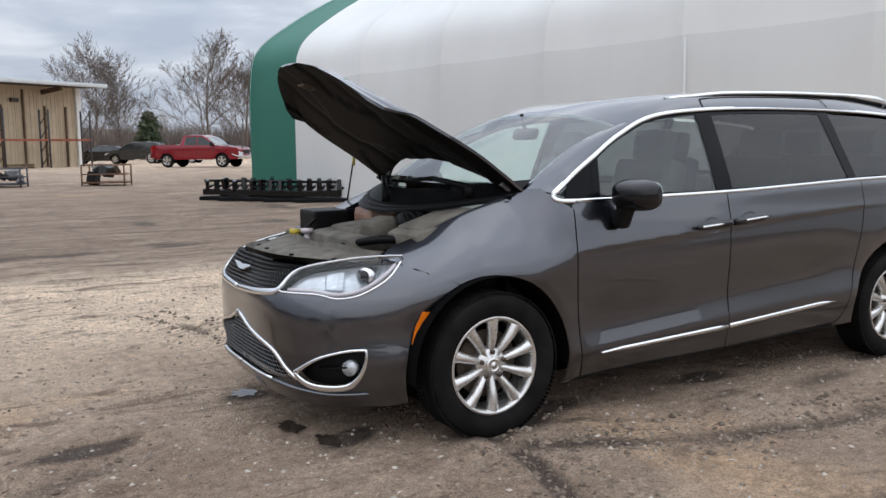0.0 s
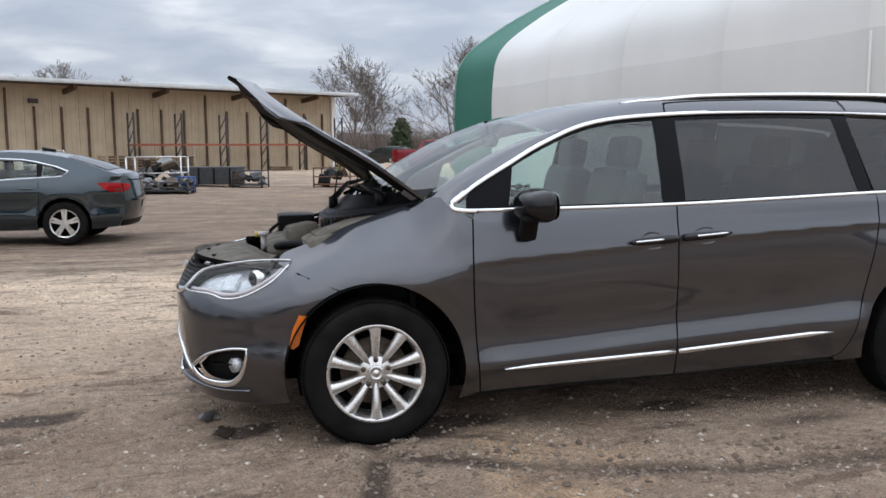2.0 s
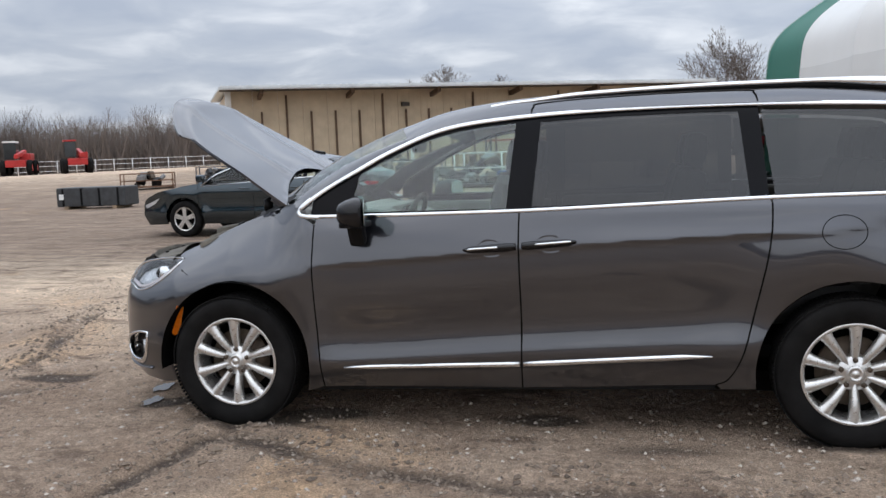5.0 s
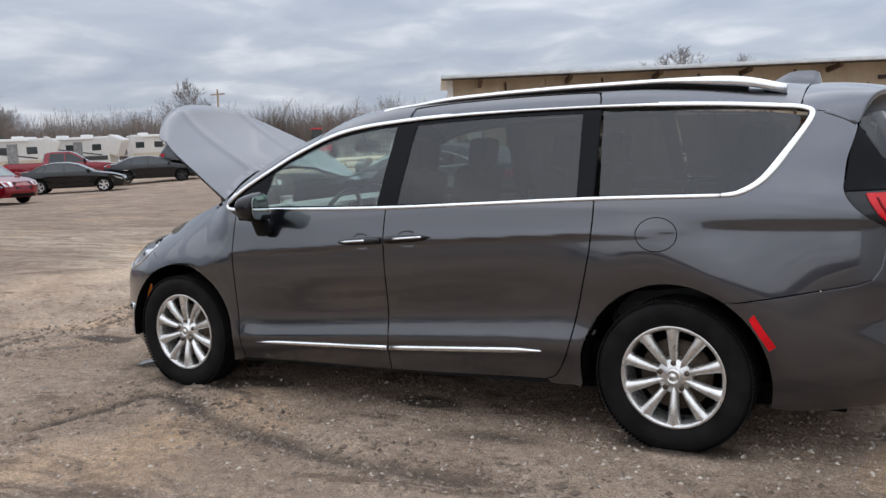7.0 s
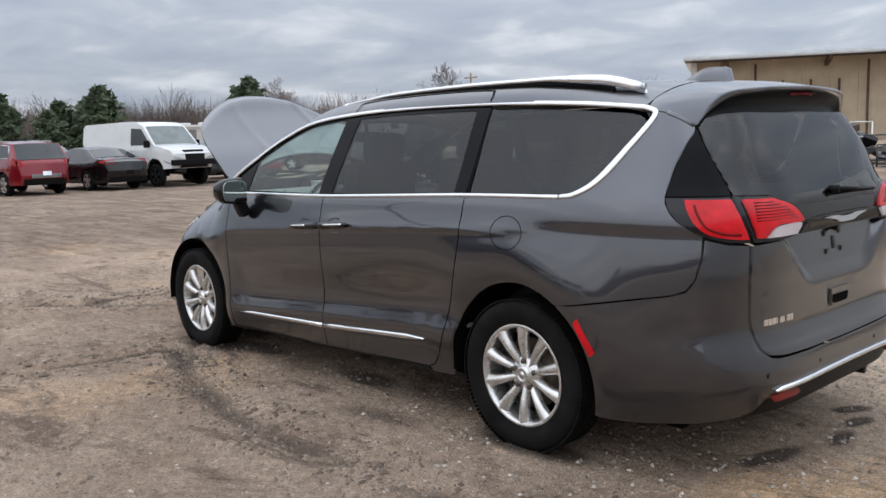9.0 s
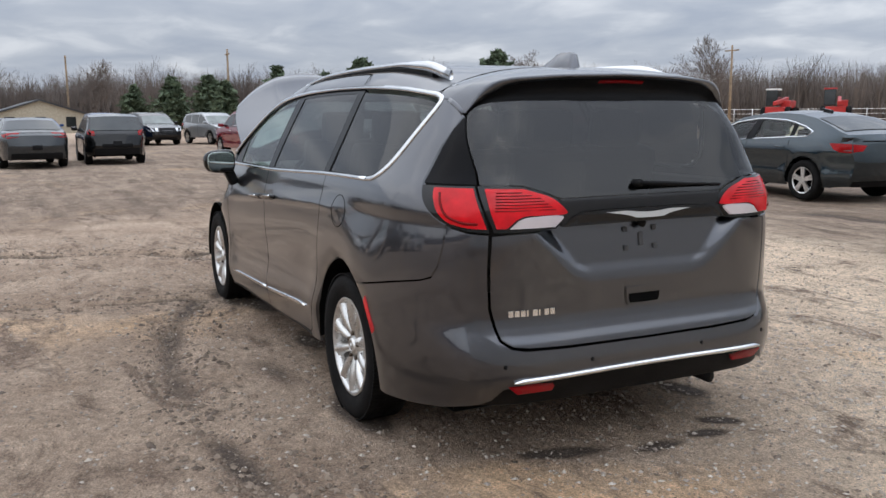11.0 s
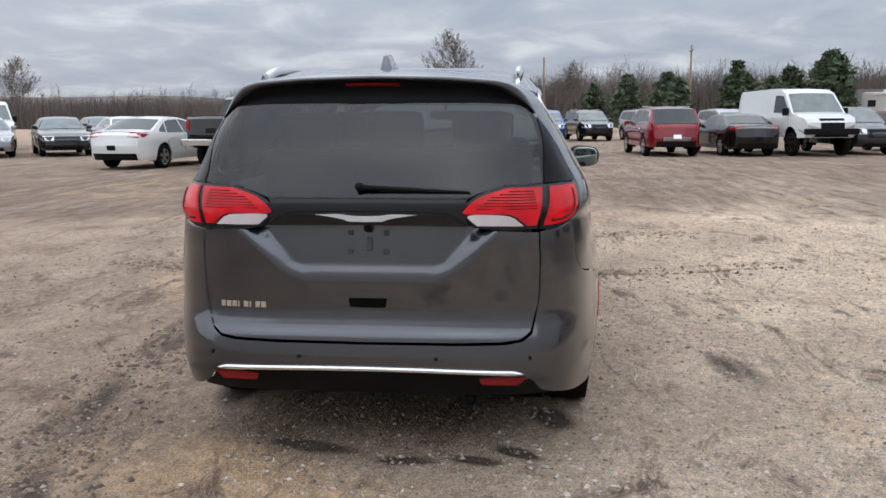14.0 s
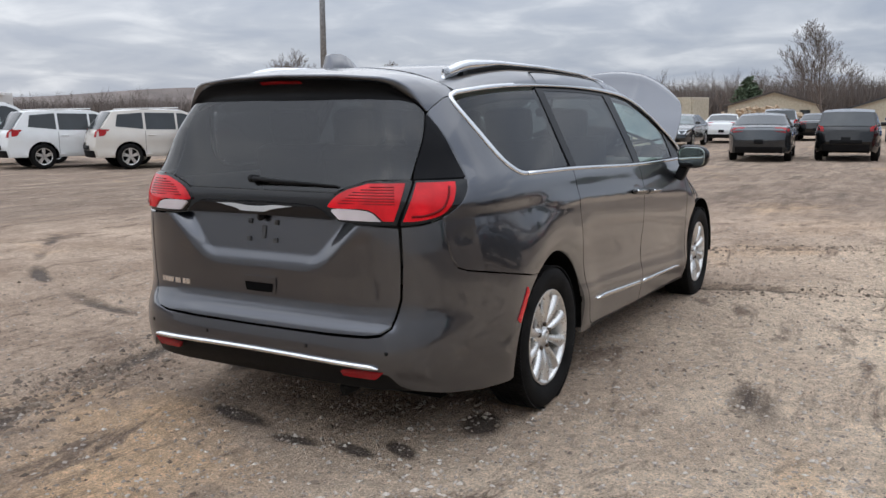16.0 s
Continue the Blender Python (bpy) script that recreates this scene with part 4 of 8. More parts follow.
bead("bumper_chrome", cs, M_CHROME, van, np.interp(np.linspace(-1, 1, len(cs)), [-1, -0.8, 0.8, 1], [0.008, 0.022, 0.022, 0.008]), 0.018, around)
refl = [(4.215, 0.400), (4.30, 0.402), (4.41, 0.392), (4.40, 0.372), (4.25, 0.368)]


# tailgate, with the sunk plate well
def gate_face(u, z):
    p = around(u, z)
    yh = np.interp(z, [0.80, 1.01], [0.30, 0.51])
    m = smoothstep(-0.05, 0.07, yh - np.abs(p[..., 1])) * smoothstep(0.775, 0.865, z)
    p[..., 0] -= m * (0.014 + 0.040 * np.clip((z - 0.80) / 0.2, 0, 1))
    return p


gate = [(UR, 0.540), (4.5, 0.543), (4.32, 0.548), (4.25, 0.558), (4.210, 0.585), (4.178, 0.70), (4.166, 0.85), (4.160, 0.988), (4.30, 0.996), (4.36, 1.000), (4.452, 1.010), (UR, 1.016)]
skin("tailgate", full(gate, UR), gate_face, M_PAINT, van, step=0.013)
garn = [(UR, 1.020), (4.458, 1.016), (4.50, 1.050), (4.548, 1.068), (4.65, 1.073), (UR, 1.074)]


def bar_face(u, z):
    p = around(u, z)
    p[..., 0] += 0.002 + 0.010 * np.clip((z - 1.02) / 0.07, 0, 1)
    return p


skin("badge_bar", full(garn, UR), bar_face, M_GLOSSBLACK, van, step=0.03)
upper = [(UR, 1.127), (4.452, 1.127), (4.478, 1.085), (4.452, 1.018), (4.50, 1.054), (4.548, 1.072), (4.65, 1.077), (UR, 1.078)]
skin("black_garnish", full(upper, UR), around, M_GLOSSBLACK, van, off=-0.004, step=0.03)
gglass = [(UR, 1.131), (4.452, 1.131), (4.41, 1.147), (4.28, 1.184), (4.098, 1.190), (4.05, 1.34), (4.018, 1.455), (4.06, 1.490), (4.161, 1.505), (4.4, 1.512), (UR, 1.514)]
skin("rear_window", full(gglass, UR), around, M_PRIVACY, van, off=-0.004)
# triangular black glass on the D-pillar
tri_ = [(3.825, 1.188), (3.85, 1.25), (3.895, 1.332), (3.945, 1.395), (4.004, 1.447), (4.045, 1.32), (4.085, 1.188)]
both("pillar_glass", tri_, body, M_PILLAR, van, off=-0.002)
# tail lamps: dark housing, red lenses, clear reversing lens
lamp_o = np.vstack([catmull([(3.822, 1.178), (3.838, 1.125), (3.885, 1.075), (3.954, 1.035), (4.055, 1.010), (4.145, 1.003)], 4), [(4.12, 1.09), (4.080, 1.180)]])
both("tail_lamp_housing", lamp_o, body, M_GLOSSBLACK, van, off=0.0, step=0.03)
lamp_i = np.vstack([[(4.092, 1.180), (4.13, 1.09), (4.163, 1.004), (4.30, 1.003)], catmull([(4.425, 1.012), (4.476, 1.083), (4.41, 1.138), (4.28, 1.176)], 5)])
both("tail_lamp_housing", lamp_i, body, M_GLOSSBLACK, van, off=0.0, step=0.03)
lens_o = np.vstack([catmull([(3.90, 1.168), (3.905, 1.13), (3.93, 1.08), (3.98, 1.04), (4.06, 1.022), (4.135, 1.018)], 4), [(4.105, 1.10), (4.078, 1.168)]])
both("tail_lamp_lens", lens_o, body, M_REDLENS, van, off=0.010, step=0.03)
lens_i = np.vstack([[(4.125, 1.166), (4.150, 1.09), (4.172, 1.020), (4.212, 1.020)], catmull([(4.25, 1.052), (4.30, 1.066), (4.455, 1.066), (4.466, 1.084), (4.40, 1.130), (4.28, 1.164)], 5)])
beads("lamp_light_guide", catmull([(3.935, 1.150), (3.945, 1.11), (3.975, 1.066), (4.04, 1.042), (4.10, 1.038)], 4), M_DARKLENS, van, width=0.010, high=0.003, off=0.011)
both("tail_lamp_lens", lens_i, body, M_REDLENS, van, off=0.012, step=0.03)
lens_w = np.vstack([[(4.225, 1.018)], catmull([(4.262, 1.049), (4.31, 1.061), (4.452, 1.061), (4.415, 1.020)], 4)])
both("reversing_lens", lens_w, body, M_WHITELENS, van, off=0.010, step=0.03)
for zz in np.linspace(1.085, 1.150, 7):
    wide_ = float(np.interp(zz, [1.066, 1.084, 1.13, 1.164], [4.43, 4.44, 4.37, 4.24])) - 0.02
    beads("lens_rib", [(4.17, zz), (4.25, zz), (wide_, zz)], M_DARKLENS, van, width=0.004, high=0.003, off=0.0125)
both("rear_reflector", refl, body, M_REFLECTOR, van, off=0.006, step=0.03)
both("side_marker", [(3.434, 0.645), (3.455, 0.668), (3.49, 0.60), (3.524, 0.532), (3.498, 0.512), (3.463, 0.575)], body, M_REDLENS, van, off=0.005, step=0.03, rim=0.01)

# roof
ROOF_C = smooth_table([0.60, 0.78, 0.95, 1.2, 1.6, 2.2, 3.0, 3.5, 3.8, 4.02], [1.50, 1.565, 1.612, 1.660, 1.695, 1.712, 1.700, 1.672, 1.645, 1.612])


def roof_edge(x):
    return np.interp(x, [0.6, 0.95, 1.4, 2.0, 3.2, 3.8, 4.1], [0.73, 0.712, 0.69, 0.684, 0.694, 0.690, 0.66])


def roof(x, v):
    """x along, v from -1 (left edge) to 1."""
    x, v = np.asarray(x, float), np.asarray(v, float)
    e = roof_edge(x)
    edge_z = np.where(x < 3.6, top_z(x), 1.545 - 0.36 * (x - 3.6)) + 0.006
    c = ROOF_C(x)
    return np.stack([x, v * e, c - (c - edge_z) * np.abs(v) ** np.interp(x, [0.9, 1.5, 2.9, 3.6, 3.9], [3.4, 11, 11, 3.2, 2.7])], -1)


def header(v):
    return 0.80 + 0.16 * np.abs(v) ** 2.2


rf = [(float(header(v)), v) for v in np.linspace(1, -1, 17)] + [(x, -1) for x in np.linspace(1.1, 3.57, 19)]
rf += [(3.595 + 0.0 * v, v) for v in np.linspace(-1, 1, 17)] + [(x, 1) for x in np.linspace(3.57, 1.1, 19)]
skin("roof", rf, roof, M_PAINT, van, step=0.08)

# roof spoiler on the tailgate: its rear edge, the lip under it and the window's upper edge, as half breadth and height
SPAN = [0, 0.45, 0.72, 0.83, 0.90, 0.955, 1]
EDGE_Y, EDGE_Z = [0, 0.312, 0.515, 0.582, 0.622, 0.654, 0.684], [1.624, 1.617, 1.603, 1.587, 1.560, 1.520, 1.470]
LIP_Y, LIP_Z = [0, 0.305, 0.488, 0.556, 0.602, 0.640, 0.672], [1.604, 1.596, 1.580, 1.560, 1.530, 1.502, 1.468]
LOW_Y, LOW_Z = [0, 0.300, 0.474, 0.538, 0.592, 0.634, 0.668], [1.512, 1.509, 1.504, 1.499, 1.492, 1.481, 1.463]


def rear_line(v, ys, zs, x0, x1):
    a = np.abs(v)
    knots = np.linspace(0, 1, 41)
    y = np.interp(a, knots, np.convolve(np.pad(np.interp(knots, SPAN, ys), 1, mode="reflect", reflect_type="odd"), [0.25, 0.5, 0.25], "valid"))
    z = np.interp(a, knots, np.convolve(np.pad(np.interp(knots, SPAN, zs), 1, mode="reflect", reflect_type="odd"), [0.25, 0.5, 0.25], "valid"))
    return np.stack([x0 + (x1 - x0) * a ** 2.6, np.sign(v) * y, z], -1)


def spoiler(v, t):
    """t from 0 at the roof joint to 1 at the rear edge and 1.3 under the lip."""
    v, t = np.asarray(v, float), np.asarray(t, float)
    a = roof(np.full(np.shape(v), 3.605), v)
    b = rear_line(v, EDGE_Y, EDGE_Z, 3.965, 3.828)
    c = rear_line(v, LIP_Y, LIP_Z, 3.955, 3.826)
    k = np.clip(t, 0, 1)[..., None]
    p = a * (1 - k) + b * k
    p[..., 2] += 0.010 * np.sin(k[..., 0] * math.pi) * (1 - np.abs(v) ** 4)
    j = np.clip((t - 1) / 0.3, 0, 1)[..., None]
    p = p * (1 - j) + c * j
    p[..., 0] += 0.008 * np.sin(j[..., 0] * math.pi)
    # the cheek comes down to the quarter panel's upper edge
    us, zs = np.interp(k[..., 0], [0, 0.33, 0.66, 0.92, 1], [3.60, 3.72, 3.86, 3.96, 3.992]), np.interp(k[..., 0], [0, 0.33, 0.66, 0.92, 1], [1.548, 1.539, 1.519, 1.480, 1.460])
    q = body(us, zs)
    q[..., 1] *= -np.sign(v)
    edge_ = a * 0 + roof(np.full(np.shape(v), 3.605), np.sign(v)) * (1 - k) + rear_line(np.sign(v), EDGE_Y, EDGE_Z, 3.965, 3.828) * k
    return p + (q - edge_) * (np.abs(v) ** 9 * (1 - j[..., 0]))[..., None]


sp = [(v, 0.0) for v in np.linspace(-1, 1, 25)] + [(1.0, t) for t in np.linspace(0.1, 1.2, 12)] + [(v, 1.3) for v in np.linspace(1, -1, 41)] + [(-1.0, t) for t in np.linspace(1.2, 0.1, 12)]
skin("roof_spoiler", sp, lambda a, b: spoiler(a, b), M_PAINT, van, step=0.04, rim=0.0)


def under_spoiler(v, t):
    """Black underside from the spoiler's lip down to the window's upper edge."""
    v, t = np.asarray(v, float), np.asarray(t, float)
    a = rear_line(v, LIP_Y, LIP_Z, 3.955, 3.826)
    b = rear_line(v, LOW_Y, LOW_Z, 3.912, 3.820)
    p = a * (1 - t[..., None]) + b * t[..., None]
    p[..., 0] -= 0.030 * np.sin(t * math.pi) * (1 - np.abs(v) ** 6)
    return p


skin("spoiler_underside", [(v, 0.0) for v in np.linspace(-1, 1, 41)] + [(v, 1.0) for v in np.linspace(1, -1, 41)], lambda a, b: under_spoiler(a, b), M_BLACK, van, step=0.06, rim=0)


# windscreen
def screen(v, t):
    """v from -1 to 1 across, t from 0 at the cowl to 1 at the roof."""
    v, t = np.asarray(v, float), np.asarray(t, float)
    low_ = np.stack([-0.10 + 0.40 * np.abs(v) ** 2.4, 0.79 * v, 1.075 + 0.085 * np.abs(v) ** 2.0], -1)
    high_ = roof(header(v), v)
    p = low_ * (1 - t[..., None]) + high_ * t[..., None]
    p[..., 2] += 0.05 * np.sin(t * math.pi)
    return p


skin("windscreen", [(-0.97, 0), (0.97, 0), (0.955, 1), (-0.955, 1)], lambda v, t: screen(-v, t), M_WINDSCREEN, van, step=0.09, rim=0, off=0.002)


# A-pillar, between windscreen edge and side windows
def pillar(s, t):
    s, t = np.asarray(s, float), np.asarray(t, float)
    a = screen(np.full(np.shape(s), -0.955), s)
    x = 0.36 + s * 0.66
    b = body(x, top_z(x) + 0.004)
    p = a * (1 - t[..., None]) + b * t[..., None]
    return p + np.stack([0 * s, -0.012 * np.sin(t * math.pi), 0.012 * np.sin(t * math.pi)], -1)


both("a_pillar", [(0, 0), (1, 0), (1, 1), (0, 1)], lambda a, b: pillar(a, b), M_PAINT, van, step=0.1, rim=0)

# side windows (glass a little sunk), black pillars
w1 = [(0.675, 1.135)] + [(x, float(top_z(x)) - 0.02) for x in np.linspace(0.715, 1.525, 14)] + [(1.492, 1.14)]
both("front_door_window", flank(w1), body, M_GLASS, van, off=-0.012)
w0 = [(0.47, 1.13)] + [(x, float(top_z(x)) - 0.018) for x in np.linspace(0.48, 0.66, 6)] + [(0.63, 1.135)]
both("quarter_window", flank(w0), body, M_PILLAR, van, off=-0.010)
w2 = [(1.618, 1.145)] + [(x, float(top_z(x)) - 0.028) for x in np.linspace(1.65, 2.60, 12)] + [(2.635, 1.165)]
both("sliding_door_window", flank(w2), body, M_PRIVACY, van, off=-0.012)
w3 = [(2.745, 1.185)] + [(2.705, 1.578)] + [(x, float(top_z(x)) - 0.026) for x in np.linspace(2.75, 3.50, 12)] + [tuple(p) for p in catmull([(3.58, 1.515), (3.60, 1.48), (3.52, 1.34), (3.42, 1.225), (3.32, 1.19)], 4)]
both("rear_side_window", flank(w3), body, M_PRIVACY, van, off=-0.010)
pil = [(x, float(belt_z(x)) + 0.004) for x in np.linspace(0.46, 2.715, 30)] + [(2.690, 1.59)] + [(x, float(top_z(x)) - 0.004) for x in np.linspace(2.68, 0.47, 30)]
both("window_frame", flank(pil), body, M_PILLAR, van, off=-0.008, holes=[flank(w1), flank(w2), flank(w0)], rim=0.02)
# chrome lines
beads("belt_chrome", flank(np.vstack([BELT])), M_CHROME, van, width=0.020)
top = np.vstack([TOPLINE[:-4], catmull([(3.50, 1.553), (3.61, 1.538), (3.645, 1.50), (3.56, 1.36), (3.47, 1.24), (3.38, 1.185), (3.30, 1.172)], 6)])
wide = np.interp(np.linspace(0, 1, len(top)), [0, 0.68, 0.74, 0.82, 0.93, 1], [0.024, 0.024, 0.028, 0.036, 0.026, 0.02])
beads("window_chrome", flank(top), M_CHROME, van, width=wide)
beads("nose_chrome", flank(catmull([(0.52, 1.113), (0.43, 1.117), (0.392, 1.13), (0.40, 1.16), (0.46, 1.205)], 5)), M_CHROME, van, width=0.024)
st1 = np.linspace((0.632, 0.335), (1.548, 0.368), 14)
st2 = np.linspace((1.566, 0.369), (2.46, 0.427), 14)
beads("door_strip", flank(st1), M_CHROME, van, width=np.interp(np.arange(14), [0, 2, 13], [0.008, 0.022, 0.028]), high=0.012)
beads("door_strip", flank(st2), M_CHROME, van, width=np.interp(np.arange(14), [0, 11, 13], [0.028, 0.028, 0.008]), high=0.012)

# dark joints between the panels
for line_ in (SEAM_AB, SEAM_BC[:16], SEAM_CD[:26], np.array([(-0.447, 0.862), (-0.40, 0.843), (-0.35, 0.823), (-0.302, 0.804)])):
    beads("panel_joint", flank(line_), M_SEAM, van, width=0.010, high=0.003, off=-0.0025)

# underbody and inner shell
box_part("underbody", (1.72, 0, 0.25), (4.15, 1.45, 0.10), M_SEAM, van)

# joint line in the roof over the sliding door
rl = [(1.60, 0.995), (1.61, 0.95), (1.66, 0.925), (2.1, 0.92), (2.62, 0.92), (2.675, 0.94), (2.69, 0.995)]
rl = catmull([(a, -b) for a, b in rl], 6)
bead("roof_joint", rl, M_SEAM, van, 0.006, 0.0015, roof)
bead("roof_joint", rl * (1, -1), M_SEAM, van, 0.006, 0.0015, roof)
gr = np.stack([np.full(21, 3.600), np.linspace(-1, 1, 21)], 1)
bead("roof_joint", gr, M_SEAM, van, 0.006, 0.0015, roof)

# ---- wheels of the minivan ----
def lathe(name, prof, mat, parent, seg=48, label="", sharp=False):
    """Turned about the local y axis: prof is radius, y."""
    verts, faces = [], []
    k = len(prof)
    for i in range(seg):
        a = 2 * math.pi * i / seg
        verts += [(r * math.cos(a), y, r * math.sin(a)) for r, y in prof]
    for i in range(seg):
        j = (i + 1) % seg
        faces += [(i * k + m, i * k + m + 1, j * k + m + 1, j * k + m) for m in range(k - 1)]
    return mesh_object(name, verts, faces, mat, parent, not sharp, label)


def van_wheel(x, y, out):
    """out: -1 where the wheel's face looks to -y."""
    wheel = part("wheel", bmesh.new(), M_RUBBER, van)
    wheel.location = (x, y, 0.345)
    if out > 0:
        wheel.rotation_euler = (0, 0, math.pi)
    lathe("tyre", [(0.238, -0.075), (0.262, -0.092), (0.30, -0.102), (0.332, -0.096), (0.350, -0.080), (0.3545, -0.06), (0.3555, 0.0), (0.3545, 0.08), (0.345, 0.11), (0.30, 0.125), (0.238, 0.11)], M_RUBBER, wheel, 64)
    verts, faces = [], []
    for i in range(110):
        for yy in (-0.073, -0.03, 0.03, 0.075):
            a = 2 * math.pi * i / 110 + yy
            k = len(verts)
            for r in (0.352, 0.3585):
                for da, dy in ((-0.021, -0.018), (0.021, -0.018), (0.021, 0.018), (-0.021, 0.018)):
                    verts.append((r * math.cos(a + da), yy + dy, r * math.sin(a + da)))
            faces += [(k + 4, k + 5, k + 6, k + 7)] + [(k + q, k + (q + 1) % 4, k + 4 + (q + 1) % 4, k + 4 + q) for q in range(4)]
    tagged(mesh_object("tread", verts, faces, M_RUBBER, wheel, False), kind="stuff")
    lathe("rim", [(0.240, -0.082), (0.232, -0.086), (0.224, -0.078), (0.216, -0.055), (0.212, 0.09)], M_ALLOY, wheel, 56)
    lathe("brake_disc", [(0.05, -0.005), (0.165, -0.005), (0.165, 0.015), (0.05, 0.015)], M_STEEL, wheel, 40)
    lathe("brake_backing", [(0.0, 0.04), (0.213, 0.05)], M_SEAM, wheel, 32)
    lathe("hub", [(0.0, -0.062), (0.044, -0.062), (0.050, -0.056), (0.078, -0.052), (0.086, -0.030), (0.086, 0.0)], M_ALLOY, wheel, 32)
    lathe("hub_cap", [(0.0, -0.074), (0.012, -0.0735), (0.0125, -0.0715), (0.026, -0.0715), (0.0265, -0.0735), (0.034, -0.072), (0.040, -0.062)], M_ALLOY, wheel, 24)
    # ten spokes in five pairs, twisted blades
    for i in range(10):
        a = math.radians(36 * i + 90 + (6 if i % 2 else -6) * 0.0)
        verts, faces = [], []
        for t in np.linspace(0, 1, 7):
            r = 0.050 + (0.228 - 0.050) * t
            wdt = 0.0135 + 0.0155 * t ** 0.9 + 0.008 * max(0, t - 0.85) / 0.15
            yy = -0.050 - 0.020 * math.sin(t * 2.4) - 0.012 * t
            for s, d in ((-1, 0.034), (-0.93, 0.008), (0.0, -0.008), (0.93, 0.008), (1, 0.034)):
                verts.append((r, yy + d, s * wdt))
        for q in range(6):
            for w in range(4):
                faces.append((q * 5 + w, q * 5 + w + 1, (q + 1) * 5 + w + 1, (q + 1) * 5 + w))
        ob = mesh_object("spoke", verts, [f[::-1] for f in faces], M_ALLOY, wheel)
        ob.rotation_euler = (0, -a, 0)
    for i in range(5):
        a = math.radians(72 * i + 90)
        rod_part("lug_nut", (0.0645 * math.cos(a), -0.066, 0.0645 * math.sin(a)), (0.0645 * math.cos(a), -0.045, 0.0645 * math.sin(a)), 0.0125, M_STEEL, wheel, 6)
    return wheel


for wx in (0.0, 3.089):
    for side in (-1, 1):
        van_wheel(wx, side * 0.862, side)
        verts, faces = [], []
        n = 24
        for i in range(n + 1):
            a = math.radians(-6 + 192 * i / n)
            for r, yy in ((0.432, 0.955), (0.425, 0.60)):
                verts.append((wx + r * math.cos(a), side * yy, 0.345 + r * math.sin(a)))
        for i in range(n):
            faces.append((2 * i, 2 * i + 1, 2 * i + 3, 2 * i + 2))
        mesh_object("arch_liner", verts, faces, M_SEAM, van)
        box_part("arch_wall", (wx, side * 0.60, 0.51), (0.84, 0.01, 0.50), M_SEAM, van)

# ---- minivan: nose ----
M_MESH = plain("grille_mesh_black", (0.012, 0.012, 0.013), 0.3, coat=0.6)
M_LAMPGLASS = pane("headlamp_glass", (0.93, 0.95, 0.96), 0.02, 1.5)
M_LAMPIN = plain("headlamp_reflector", (0.58, 0.60, 0.62), 0.25, 0.35, vary=0.2, scale=18)
M_DUSTY = plain("dusty_black_plastic", (0.15, 0.135, 0.11), 0.85, vary=0.45, scale=9, bump=0.2, bump_scale=40)
M_COPPER = plain("pinkish_coolant_tank", (0.34, 0.20, 0.145), 0.45, vary=0.2)
M_YELLOW = plain("yellow_cap", (0.55, 0.42, 0.05), 0.5)
M_LINER = plain("black_bonnet_lining", (0.004, 0.0035, 0.0033), 0.7, vary=0.5, scale=5, bump=0.2, spec=0.12)

GRILLE = [(UF, 0.690), (-1.34, 0.702), (-1.13, 0.716), (-1.045, 0.733), (-0.965, 0.800), (-0.875, 0.833), (-0.98, 0.849), (-1.28, 0.858), (UF, 0.866)]
LOWGRILLE = [(UF, 0.555), (-1.39, 0.495), (-1.20, 0.455), (-1.115, 0.425), (-0.99, 0.315), (-1.14, 0.298), (-1.44, 0.300), (UF, 0.302)]
FOG = catmull([(-0.972, 0.350), (-0.960, 0.362), (-0.85, 0.425), (-0.72, 0.460), (-0.632, 0.466), (-0.620, 0.455), (-0.632, 0.395), (-0.668, 0.325), (-0.735, 0.285), (-0.88, 0.287), (-0.955, 0.325)], 4, True)
HEAD = np.vstack([catmull([(-1.040, 0.733), (-0.955, 0.800), (-0.85, 0.838), (-0.69, 0.860), (-0.55, 0.874), (-0.452, 0.876)], 4),
                  catmull([(-0.455, 0.860), (-0.508, 0.790), (-0.620, 0.722), (-0.725, 0.703), (-0.825, 0.720), (-1.0, 0.722)], 4)])
nose = np.vstack([[(UF, 0.684), (-1.34, 0.695), (-1.13, 0.709), (-1.04, 0.722)], catmull([(-1.0, 0.715), (-0.825, 0.713), (-0.725, 0.696), (-0.617, 0.715), (-0.503, 0.784), (-0.447, 0.858)], 4),
                  [(-0.43, 0.846), (-0.30, 0.800)], flank(arch(0, 0.437, 113, 199, 14)), [(-0.55, 0.19), (-0.8, 0.187), (-1.1, 0.195), (-1.35, 0.21), (UF, 0.22)]])
mir = lambda h, e: np.asarray(h, float) * (-1, 1) + (2 * e, 0)
skin("front_bumper", full(nose, UF), around, M_PAINT, van, step=0.04, holes=[full(LOWGRILLE, UF), FOG, mir(FOG, UF)])


